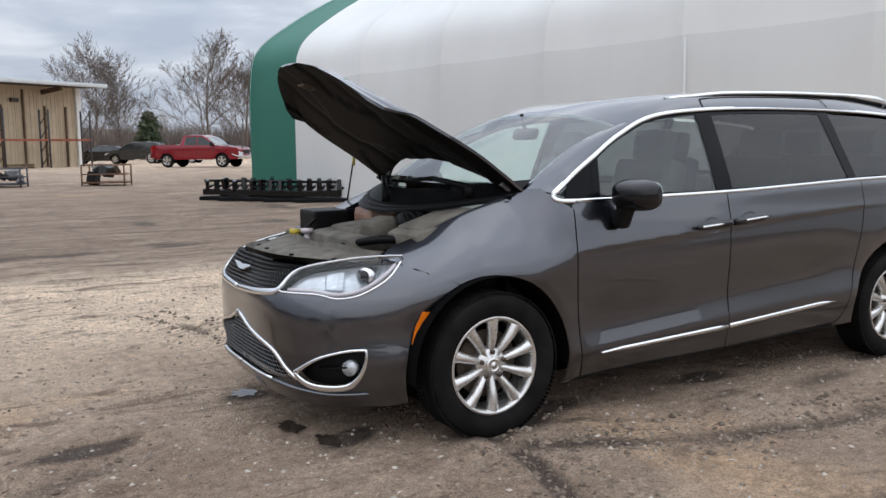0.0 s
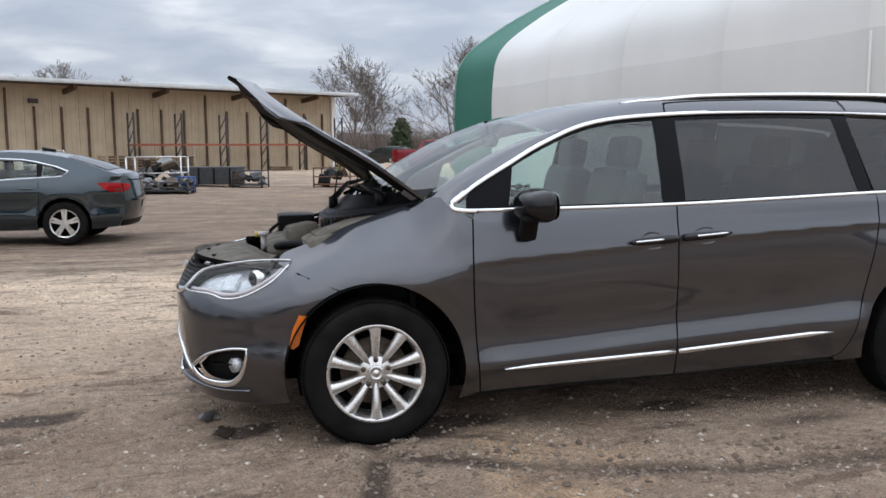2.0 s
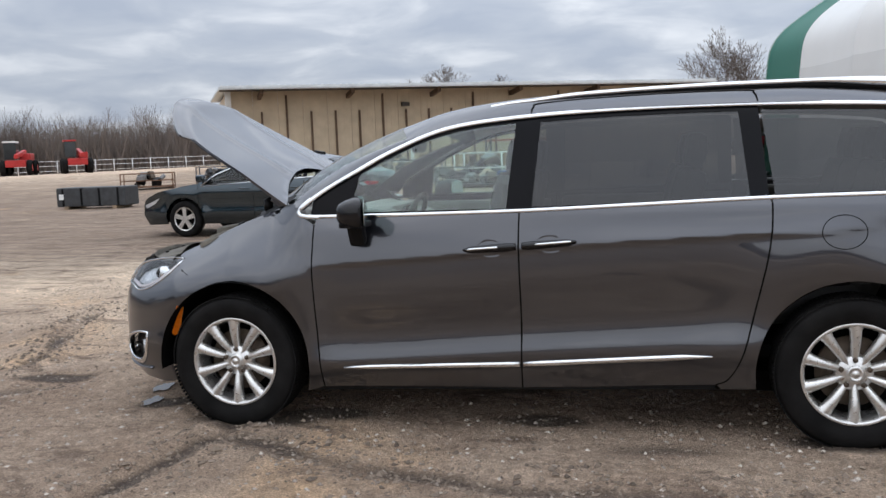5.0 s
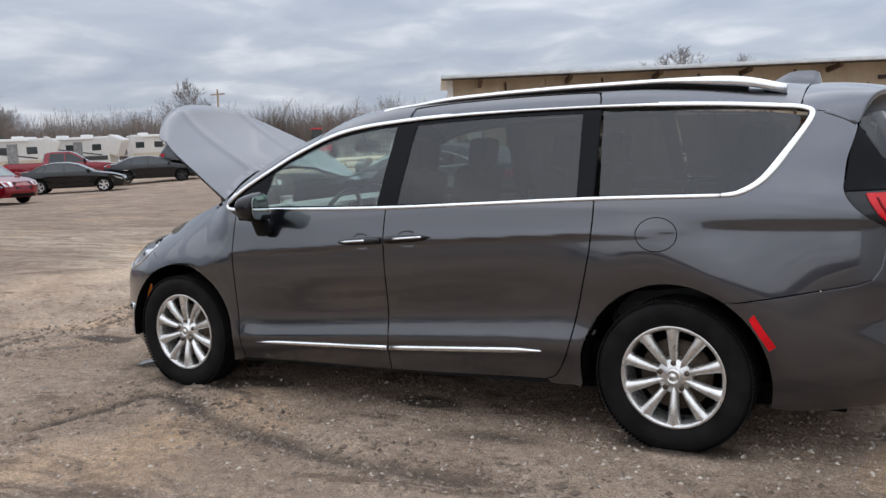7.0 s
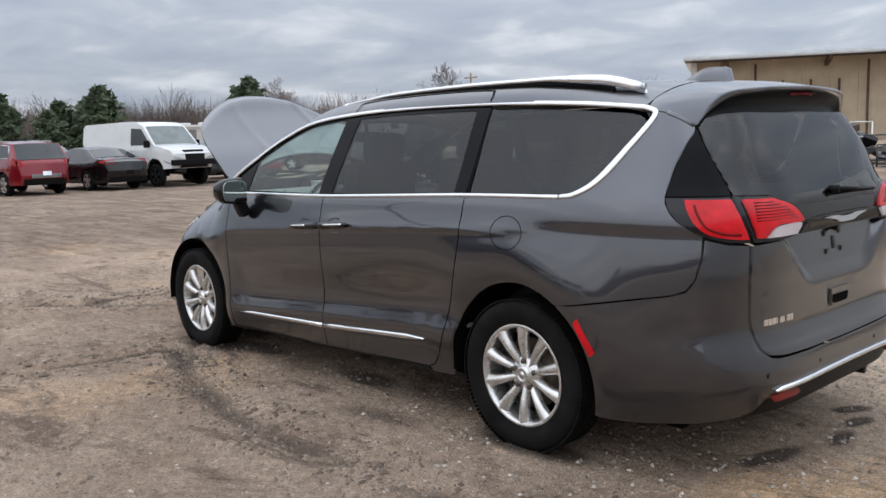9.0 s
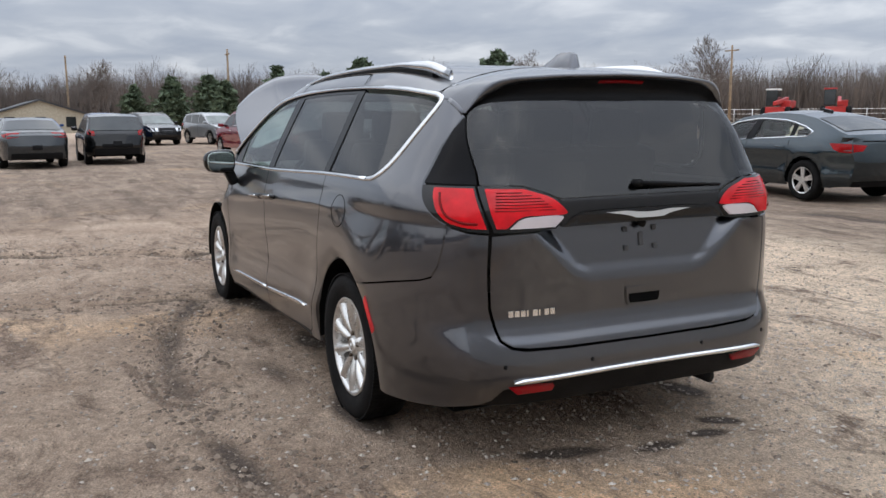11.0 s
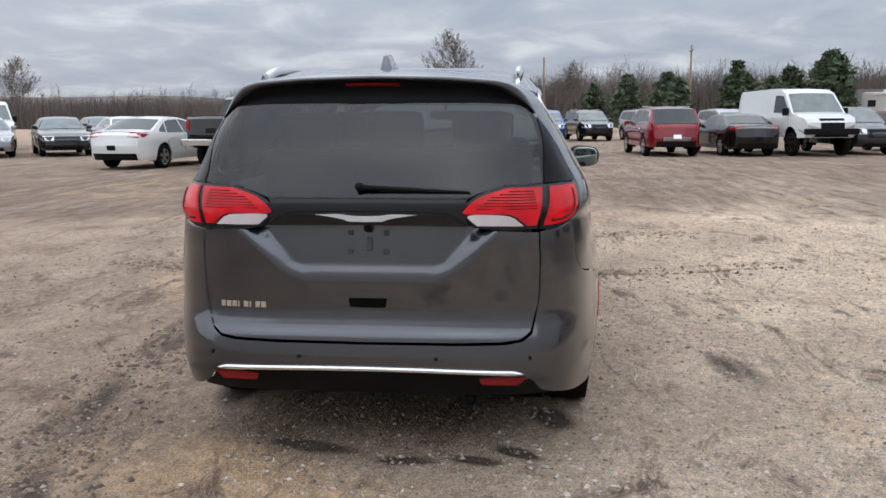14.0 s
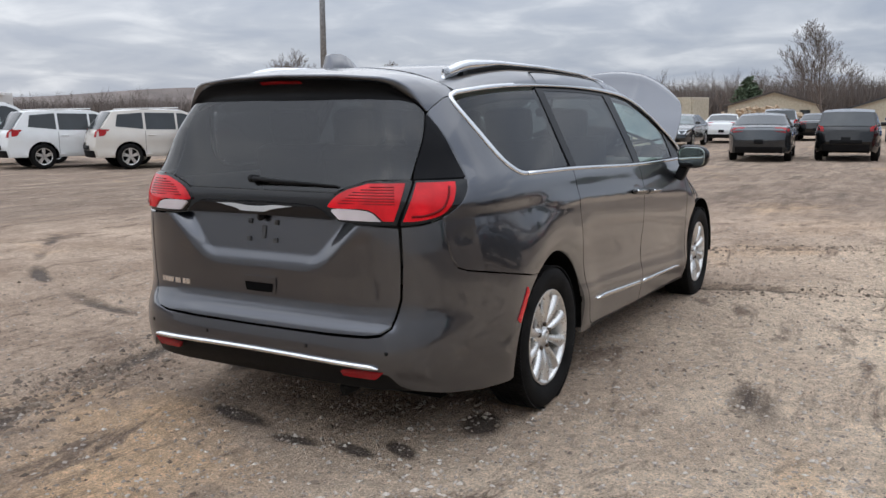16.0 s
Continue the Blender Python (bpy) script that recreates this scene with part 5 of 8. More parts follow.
def lattice(name, half, rows, cols, lo, hi, z0, z1, off, r):
    """Honeycomb mesh: joined wavy wires inside an outline."""
    poly = full(half, UF)
    verts, faces = [], []

    def wire(line):
        nonlocal verts, faces
        keep = inside(poly, np.asarray(line))
        run = []
        for p, ok in list(zip(line, keep)) + [(None, False)]:
            if ok:
                run.append(p)
                continue
            if len(run) > 1:
                q = np.array(run)
                pos = around(q[:, 0], q[:, 1])
                nor = normal_of(around, q[:, 0], q[:, 1])
                base = len(verts)
                for c, n in zip(pos, nor):
                    c = c + n * off
                    verts += [tuple(c + (0, 0, r)), tuple(c + n * r), tuple(c - (0, 0, r))]
                for i in range(len(q) - 1):
                    b = base + 3 * i
                    faces += [(b, b + 1, b + 4, b + 3), (b + 1, b + 2, b + 5, b + 4)]
            run = []

    dz, du = (z1 - z0) / rows, (hi - lo) / cols
    for k in range(rows + 1):
        wire([(lo + du * i / 2, z0 + dz * k + (0.28 * dz if (i + k) % 2 else -0.28 * dz)) for i in range(2 * cols + 1)])
    for i in range(cols * 2 + 1):
        for k in range(rows):
            if (i + k) % 2:
                wire([(lo + du * i / 2, z0 + dz * (k + 0.28)), (lo + du * i / 2, z0 + dz * (k + 0.72))])
    return mesh_object(name, verts, faces, M_MESH, van, False)


lattice("grille_mesh", GRILLE, 10, 62, UF - 0.70, UF + 0.70, 0.690, 0.868, -0.004, 0.0035)
lattice("lower_grille_mesh", LOWGRILLE, 13, 50, UF - 0.60, UF + 0.60, 0.298, 0.558, -0.010, 0.004)
skin("grille_backing", full(GRILLE, UF), around, M_SEAM, van, off=-0.03, rim=0)
skin("lower_grille_backing", full(LOWGRILLE, UF), around, M_SEAM, van, off=-0.05, rim=0)
gl = catmull([(UF, 0.686), (-1.34, 0.697), (-1.13, 0.711), (-1.04, 0.728), (-0.962, 0.800), (-0.87, 0.834), (-0.69, 0.863), (-0.55, 0.876), (-0.452, 0.879)], 5)
gw = np.interp(np.linspace(0, 1, len(gl)), [0, 0.3, 0.45, 0.6, 1], [0.034, 0.034, 0.018, 0.010, 0.008])
beads("grille_chrome", gl, M_CHROME, van, width=gw, high=0.010, fn=around)
hl = catmull([(-1.045, 0.728), (-1.0, 0.719), (-0.825, 0.717), (-0.725, 0.700), (-0.617, 0.719), (-0.503, 0.787), (-0.449, 0.868)], 5)
beads("headlamp_chrome", hl, M_CHROME, van, width=0.010, high=0.006)
lg = catmull([(UF, 0.562), (-1.39, 0.502), (-1.20, 0.462), (-1.11, 0.430), (-1.04, 0.368), (-0.965, 0.318)], 5)
beads("lower_chrome", lg, M_CHROME, van, width=0.020, high=0.010)
lip = catmull([(UF, 0.290), (-1.44, 0.288), (-1.14, 0.286), (-0.98, 0.272), (-0.8, 0.255), (-0.62, 0.262)], 5)
beads("lip_strip", lip, M_PAINT, van, width=np.linspace(0.034, 0.012, len(lip)), high=0.016)
beads("lip_chrome", lip[:11] + (0, 0.012), M_CHROME, van, width=0.012, high=0.016)
fr = np.vstack([FOG, FOG[:1]])
fw = np.interp(fr[:, 1], [0.29, 0.34, 0.45], [0.034, 0.024, 0.014])
beads("fog_chrome", fr, M_CHROME, van, width=fw, high=0.010)
both("fog_recess", FOG, body, M_BLACK, van, off=-0.045, rim=0)
beads("fog_fin", [(-0.86, 0.37), (-0.76, 0.375), (-0.70, 0.38)], M_BLACK, van, width=0.012, high=0.02, off=-0.04)
for sgn in (-1, 1):
    c = body(np.array(-0.715), np.array(0.378)) * (1, -sgn, 1)
    d = Vector((-0.75, sgn * 0.65, 0)).normalized()
    bm = bmesh.new()
    add_rod(bm, Vector(c) - d * 0.06, Vector(c) - d * 0.02, 0.036, 20)
    part("fog_lamp", bm, M_LAMPIN, van, smooth=True)
both("headlamp_lens", HEAD, body, M_LAMPGLASS, van, step=0.03, rim=0.012, off=0.002)
both("headlamp_housing", HEAD, body, M_LAMPIN, van, step=0.04, rim=0, off=-0.055)
hs = catmull([(-0.98, 0.735), (-0.85, 0.735), (-0.73, 0.722), (-0.62, 0.742), (-0.52, 0.805), (-0.475, 0.858)], 4)
beads("lamp_light_pipe", hs, M_WHITELENS, van, width=0.022, high=0.02, off=-0.02)
both("lamp_reflector", [(-0.97, 0.745), (-0.80, 0.742), (-0.80, 0.82), (-0.90, 0.80)], body, M_LAMPIN, van, step=0.03, off=-0.04, rim=0.02)
both("lamp_reflector", [(-0.79, 0.755), (-0.71, 0.752), (-0.71, 0.835), (-0.79, 0.825)], body, M_LAMPIN, van, step=0.03, off=-0.035, rim=0.02)
for sgn in (-1, 1):
    c = Vector(body(np.array(-0.625), np.array(0.79)) * (1, -sgn, 1))
    d = Vector((-0.85, sgn * 0.5, 0)).normalized()
    bm = bmesh.new()
    add_rod(bm, c - d * 0.10, c - d * 0.025, 0.042, 24)
    part("projector_ring", bm, M_CHROME, van, smooth=True)
    bm = bmesh.new()
    bmesh.ops.create_uvsphere(bm, u_segments=20, v_segments=12, radius=0.034, matrix=Matrix.Translation(c - d * 0.035))
    part("projector_lens", bm, M_GLOSSBLACK, van, smooth=True)
both("front_marker", [(-0.352, 0.636), (-0.312, 0.630), (-0.338, 0.56), (-0.362, 0.488), (-0.390, 0.470), (-0.408, 0.484), (-0.388, 0.56)], body, M_AMBER, van, off=0.005, step=0.03, rim=0.01)
# winged badge on the grille and on the tailgate (a plain shape)
for uu, zz, fn, scale in ((UF, 0.785, around, 0.9), (UR, 1.049, around, 1.0)):
    wing = [(uu, zz + 0.008), (uu - 0.05 * scale, zz + 0.012), (uu - 0.12 * scale, zz + 0.016), (uu - 0.215 * scale, zz + 0.014), (uu - 0.12 * scale, zz + 0.001), (uu - 0.05 * scale, zz - 0.012), (uu, zz - 0.014)]
    if uu == UF:
        wing = [(2 * uu - a, b) for a, b in wing]
    skin("wing_badge", full(wing, uu), fn, M_CHROME, van, off=0.018 if uu == UF else 0.022, rim=0.012, step=0.03)


# ---- bonnet, raised ----
HINGE, LIFT = Vector((0.29, 0, 1.150)), 54.0


def bonnet(v, b):
    v, b = np.asarray(v, float), np.asarray(b, float)
    back = 0.06 + 0.27 * np.abs(v) ** 1.8
    front = -0.815 + 0.37 * np.abs(v) ** 2.3
    x = back + (front - back) * b
    y = v * (0.780 - 0.130 * b ** 3.5)
    z = FENDER_TOP(x) + 0.040 * (1 - v ** 2) * (1 - 0.35 * b) + 0.016 * np.exp(-((np.abs(v) - 0.42) / 0.05) ** 2) * (1 - b * 0.6) - 0.012
    z = z - 0.05 * smoothstep(0.86, 1.0, b) ** 2
    dx, dz = x - HINGE.x, z - HINGE.z
    c, s = math.cos(radians(LIFT)), math.sin(radians(LIFT))
    return np.stack([HINGE.x + dx * c + dz * s, y, HINGE.z - dx * s + dz * c], -1)


hood_out = [(v, 0.0) for v in np.linspace(-1, 1, 21)] + [(1.0, b) for b in np.linspace(0.06, 0.94, 14)] + [(v, 1.0) for v in np.linspace(0.97, -0.97, 21)] + [(-1.0, b) for b in np.linspace(0.94, 0.06, 14)]
skin("bonnet", hood_out, lambda v, b: bonnet(v, b) , M_PAINT, van, step=0.06, rim=0.0)


def bonnet_low(v, b):
    p = bonnet(v, b)
    n = normal_of(bonnet, np.asarray(v, float), np.asarray(b, float))
    n = np.where(n[..., :1] * -0.7 + n[..., 2:] * 0.7 > 0, n, -n)
    deep = 0.014 + 0.034 * smoothstep(0.0, 0.14, 1 - np.abs(v)) * smoothstep(0, 0.1, b) * smoothstep(0, 0.08, 1 - b)
    deep = deep - 0.014 * smoothstep(0.35, 0.5, np.abs(np.sin(3.2 * v) * np.cos(3.5 * b)))
    return p - n * deep[..., None]


skin("bonnet_lining", hood_out, bonnet_low, M_LINER, van, step=0.05, rim=0.0)
edge = np.array(hood_out + hood_out[:1])
pos_a, pos_b = bonnet(edge[:, 0], edge[:, 1]), bonnet_low(edge[:, 0], edge[:, 1])
mesh_object("bonnet_edge", np.vstack([pos_a, pos_b]), [(i, i + 1, len(edge) + i + 1, len(edge) + i) for i in range(len(edge) - 1)], M_PAINT, van, False)
lp = Vector(bonnet_low(np.array(0.0), np.array(0.88)))
bm = bmesh.new()
for a_, b_ in (((-0.02, -0.04, 0), (-0.02, 0.04, 0)), ((-0.02, 0.04, 0), (0.05, 0.03, -0.02)), ((-0.02, -0.04, 0), (0.05, -0.03, -0.02)), ((0.05, 0.03, -0.02), (0.05, -0.03, -0.02))):
    add_rod(bm, lp + Vector(a_) + Vector((0.0, 0, -0.03)), lp + Vector(b_) + Vector((0.0, 0, -0.03)), 0.006, 6)
part("bonnet_striker", bm, M_STEEL, van)
for sgn in (-1, 1):
    t0 = Vector(bonnet_low(np.array(0.92 * sgn), np.array(0.16)))
    bm = bmesh.new()
    add_box(bm, ((t0.x + 0.36) / 2, sgn * 0.725, (t0.z + 1.08) / 2), (0.035, 0.018, (t0 - Vector((0.36, sgn * 0.725, 1.08))).length), (0, math.degrees(math.atan2(t0.x - 0.36, t0.z - 1.08)), 0), 0.004)
    part("bonnet_hinge", bm, M_PAINT, van)
p1 = Vector(bonnet_low(np.array(0.90), np.array(0.40)))
rod_part("prop_rod", (p1.x - 0.06, 0.71, 0.97), p1, 0.005, M_BLACK, van, 8)
rod_part("prop_clip", p1 + Vector((0, 0, -0.05)), p1, 0.009, M_YELLOW, van, 8)

# ---- engine bay ----
bm = bmesh.new()
add_box(bm, (-0.25, 0, 0.45), (1.05, 1.30, 0.04))
part("bay_floor", bm, M_SEAM, van)
for sgn in (-1, 1):
    verts = []
    for x in np.linspace(-0.80, 0.32, 14):
        top_ = min(float(FENDER_TOP(x)) - 0.010, 0.862 + 0.25 * max(0.0, x + 0.46)) if x < -0.40 else float(FENDER_TOP(x)) - 0.010
        yy = -float(body(side_u(x, top_), np.array(top_))[1]) - 0.014
        verts += [(x, sgn * yy, top_), (x, sgn * (yy - 0.085), top_ - 0.012), (x, sgn * (yy - 0.10), 0.46)]
    faces = []
    for i in range(13):
        for k in range(2):
            a = 3 * i + k
            faces.append((a, a + 1, a + 4, a + 3))
    mesh_object("fender_flange", verts, faces[::2], M_PAINT, van, False)
    mesh_object("inner_wing", verts, faces[1::2], M_BLACK, van, False)
box_part("firewall", (0.22, 0, 0.76), (0.03, 1.45, 0.62), M_BLACK, van)


def cover_plate(v, t):
    """The dusty cover over the radiator, from the grille's top back to the engine."""
    v, t = np.asarray(v, float), np.asarray(t, float)
    x0 = -0.872 + 0.40 * np.abs(v) ** 2.4
    x1 = -0.60 + 0.16 * np.abs(v) ** 2
    z = 0.852 - 0.02 * np.abs(v) + 0.012 * np.sin(t * 3.1) + 0.040 * t
    return np.stack([x0 + (x1 - x0) * t, 0.66 * v, z + 0.006 * np.sin(9 * v) * t], -1)


skin("radiator_cover", [(v, 0.0) for v in np.linspace(-1, 1, 15)] + [(v, 1.0) for v in np.linspace(1, -1, 15)], lambda a, b: cover_plate(a, b), M_DUSTY, van, step=0.08, rim=0.03)
for v in (-0.75, -0.4, 0.0, 0.4, 0.75):
    c = cover_plate(np.array(v), np.array(0.25))
    rod_part("cover_clip", Vector(c), Vector(c) + Vector((0, 0, 0.008)), 0.012, M_BLACK, van, 10)


def lump(name, centre, size, mat, bevel=0.03, rot=(0, 0, 0)):
    return box_part(name, centre, size, mat, van, rot, bevel)


bm = bmesh.new()
add_box(bm, (-0.27, -0.05, 0.905), (0.44, 0.62, 0.10), (0, -6, 0), 0.045)
add_box(bm, (-0.26, -0.05, 0.955), (0.26, 0.40, 0.05), (0, -6, 0), 0.022)
part("engine_cover", bm, M_DUSTY, van, "dusty plastic engine cover")
lump("engine_block", (-0.2, 0, 0.70), (0.5, 0.75, 0.34), M_BLACK)
bm = bmesh.new()
add_box(bm, (-0.10, -0.55, 0.935), (0.40, 0.30, 0.19), (0, -16, 4), 0.04)
add_box(bm, (-0.10, -0.55, 1.015), (0.33, 0.24, 0.06), (0, -16, 4), 0.025)
part("air_filter_box", bm, M_DUSTY, van)
lump("intake_duct", (-0.30, -0.30, 0.97), (0.16, 0.13, 0.12), M_DUSTY, 0.03, (0, -8, 20))
bm = bmesh.new()
for k in range(7):
    add_rod(bm, (-0.205 + 0.018 * k, -0.36, 0.985), (-0.195 + 0.018 * k, -0.36, 0.985), 0.066 + (0.006 if k % 2 else 0), 16)
part("ribbed_hose", bm, M_BLACK, van, smooth=True)
bm = bmesh.new()
add_box(bm, (-0.06, 0.22, 0.99), (0.22, 0.26, 0.13), (0, 0, 0), 0.05)
add_rod(bm, (-0.02, 0.18, 1.04), (-0.02, 0.18, 1.10), 0.04, 16)
part("coolant_tank", bm, M_COPPER, van, "translucent pinkish coolant tank")
bm = bmesh.new()
add_rod(bm, (0.03, 0.10, 1.02), (0.03, 0.10, 1.115), 0.045, 16)
add_rod(bm, (0.03, 0.10, 1.115), (0.03, 0.10, 1.135), 0.050, 16)
part("brake_fluid_tank", bm, M_WHITELENS, van, smooth=True)
lump("battery_box", (-0.30, 0.46, 0.93), (0.22, 0.26, 0.20), M_BLACK, 0.02)
bm = bmesh.new()
add_rod(bm, (-0.50, 0.22, 0.80), (-0.50, 0.22, 0.92), 0.018, 12)
add_rod(bm, (-0.50, 0.22, 0.92), (-0.50, 0.22, 0.945), 0.036, 12)
part("filler_neck", bm, M_WHITELENS, van, smooth=True)
rod_part("filler_cap", (-0.52, 0.36, 0.90), (-0.52, 0.36, 0.93), 0.032, M_YELLOW, van, 14)


def hose(name, pts, r, mat):
    c = bpy.data.curves.new(name, "CURVE")
    c.dimensions, c.bevel_depth, c.bevel_resolution, c.use_fill_caps = "3D", r, 3, True
    sp = c.splines.new("BEZIER")
    sp.bezier_points.add(len(pts) - 1)
    for q, p in zip(sp.bezier_points, pts):
        q.co, q.handle_left_type, q.handle_right_type = p, "AUTO", "AUTO"
    c.materials.append(mat)
    ob = new(name, c)
    ob.parent = van
    return ob


hose("radiator_hose", [(-0.50, -0.15, 0.86), (-0.46, -0.30, 0.90), (-0.36, -0.44, 0.93), (-0.22, -0.56, 0.93)], 0.022, M_BLACK)
hose("heater_hose", [(-0.10, 0.12, 1.03), (-0.06, 0.05, 1.06), (0.08, 0.0, 1.05)], 0.014, M_BLACK)
hose("cable", [(-0.52, 0.30, 0.88), (-0.40, 0.34, 0.98), (-0.2, 0.40, 1.02), (0.0, 0.42, 1.0)], 0.010, M_BLACK)
hose("pipe", [(-0.58, -0.40, 0.86), (-0.46, -0.10, 0.885), (-0.45, 0.25, 0.87)], 0.012, M_BLACK)
# cowl: a black tray over the foot of the windscreen, a stepped ledge before it, and the wipers
def cowl_tray(v, t):
    return screen(v, 0.115 * np.asarray(t, float)) + np.array([-0.008, 0, 0.012])


def cowl_ledge(v, t):
    p = screen(v, np.zeros(np.shape(t)))
    step_ = np.interp(t, [0, 0.25, 0.3, 0.65, 0.7, 1.0], [0.0, 0.0, 0.020, 0.022, 0.045, 0.048])
    return p + np.stack([-0.008 - 0.075 * np.asarray(t, float), 0 * np.asarray(t, float), 0.012 - step_], -1)


cw = [(v, 0.0) for v in np.linspace(-0.97, 0.97, 23)] + [(v, 1.0) for v in np.linspace(0.97, -0.97, 23)]
skin("cowl", cw, lambda v, t: cowl_tray(-v, t), M_BLACK, van, step=0.06, rim=0.0)
skin("cowl_ledge", cw, lambda v, t: cowl_ledge(v, t), M_BLACK, van, step=0.06, rim=0.0)
for y0, y1, t1 in ((-0.58, 0.02, 0.15), (0.02, 0.60, 0.15)):
    a = Vector(screen(np.array(y0 / 0.79), np.array(0.03))) + Vector((-0.03, 0, 0.045))
    b = Vector(screen(np.array(y1 / 0.79), np.array(t1))) + Vector((-0.02, 0, 0.035))
    m_ = a.lerp(b, 0.45) + Vector((-0.03, 0, 0.03))
    bm = bmesh.new()
    add_rod(bm, a + Vector((0, 0, -0.05)), a + Vector((0, 0, 0.012)), 0.026, 12)
    add_rod(bm, a, m_, 0.019, 8, 0.013)
    add_rod(bm, m_, b, 0.013, 8, 0.008)
    part("wiper_arm", bm, M_BLACK, van, smooth=True)
    bm = bmesh.new()
    add_rod(bm, a.lerp(b, 0.28) + Vector((-0.005, 0, -0.008)), a.lerp(b, 1.22) + Vector((0, 0, -0.012)), 0.010, 6, 0.007)
    part("wiper_blade", bm, M_SEAM, van, smooth=True)

# ---- mirrors, handles, rails, fin ----
for sgn in (-1, 1):
    bm = bmesh.new()
    bmesh.ops.create_uvsphere(bm, u_segments=28, v_segments=18, radius=1.0)
    for v in bm.verts:
        n = [math.copysign(abs(c) ** 0.60, c) for c in v.co]
        o = n[1] * sgn
        v.co = Vector((0.772 + n[0] * (0.098 if n[0] < 0 else 0.050) + 0.022 * o, sgn * 1.070 + n[1] * 0.112, 1.142 + n[2] * 0.082 * (1 - 0.10 * o) * (1 - 0.28 * max(0, -n[0]))))
    mirror_ob = part("mirror_housing", bm, M_GLOSSBLACK, van, "gloss black mirror housing", smooth=True)
    bm = bmesh.new()
    add_box(bm, (0.745, sgn * 0.990, 1.035), (0.085, 0.07, 0.13), (sgn * -24, 0, 0), 0.025)
    add_box(bm, (0.76, sgn * 1.055, 1.085), (0.13, 0.14, 0.03), (0, 0, 0), 0.012)
    part("mirror_stem", bm, M_BLACK, van)
    bm = bmesh.new()
    bmesh.ops.create_uvsphere(bm, u_segments=28, v_segments=10, radius=1.0)
    for v in bm.verts:
        n = [math.copysign(abs(c) ** 0.60, c) for c in v.co]
        v.co = Vector((0.820 + n[0] * 0.004 + 0.022 * n[1] * sgn, sgn * 1.070 + n[1] * 0.096, 1.142 + n[2] * 0.068))
    part("mirror_glass", bm, plain("mirror_silver", (0.42, 0.47, 0.45), 0.02, 1.0, vary=0.0), mirror_ob, smooth=True)


def handle_dish(c):
    """The pressed hollow behind a door handle."""
    def fn(u, z):
        p = body(u, z)
        p[..., 1] += 0.016 * np.exp(-((u - c[0]) / 0.055) ** 2 - ((z - c[1]) / 0.030) ** 2) - 0.001
        return p
    return fn


for xa, xb, za, zb in ((1.285, 1.545, 0.937, 0.953), (1.575, 1.838, 0.955, 0.972)):
    for mr in (False, True):
        cup = catmull([(xa + 0.06, (za + zb) / 2 + 0.0), (xa + 0.09, (za + zb) / 2 + 0.035), ((xa + xb) / 2 - 0.01 if xa < 1.5 else (xa + xb) / 2 + 0.02, (za + zb) / 2 + 0.045), (xb - 0.09, (za + zb) / 2 + 0.03), (xb - 0.08, (za + zb) / 2 - 0.03), ((xa + xb) / 2, (za + zb) / 2 - 0.043), (xa + 0.09, (za + zb) / 2 - 0.03)], 4, True)
        skin("handle_cup", flank(cup), handle_dish(flank([((xa + xb) / 2, (za + zb) / 2)])[0]), M_PAINT, van, off=0.003, rim=0.0, step=0.012, mirror=mr)
        line = np.linspace((xa, za), (xb, zb), 13)
        wd = np.interp(np.arange(13), [0, 1.5, 10, 12], [0.014, 0.034, 0.042, 0.034] if xa < 1.5 else [0.034, 0.042, 0.034, 0.014])
        bead("door_handle", flank(line), M_GLOSSBLACK, van, width=wd, high=0.034, mirror=mr)
        lo_, hi_ = (1, 9) if xa < 1.5 else (3, 12)
        bead("handle_chrome", flank(line[lo_:hi_]), M_CHROME, van, width=0.012, high=0.008, off=0.032, mirror=mr)
fx, fz = 3.028, 1.003
fuel = flank([(fx + 0.094 * math.cos(a), fz + 0.076 * math.sin(a)) for a in np.linspace(0, 2 * math.pi, 40)])
bead("fuel_flap_gap", fuel, M_SEAM, van, width=0.004, high=0.0012)
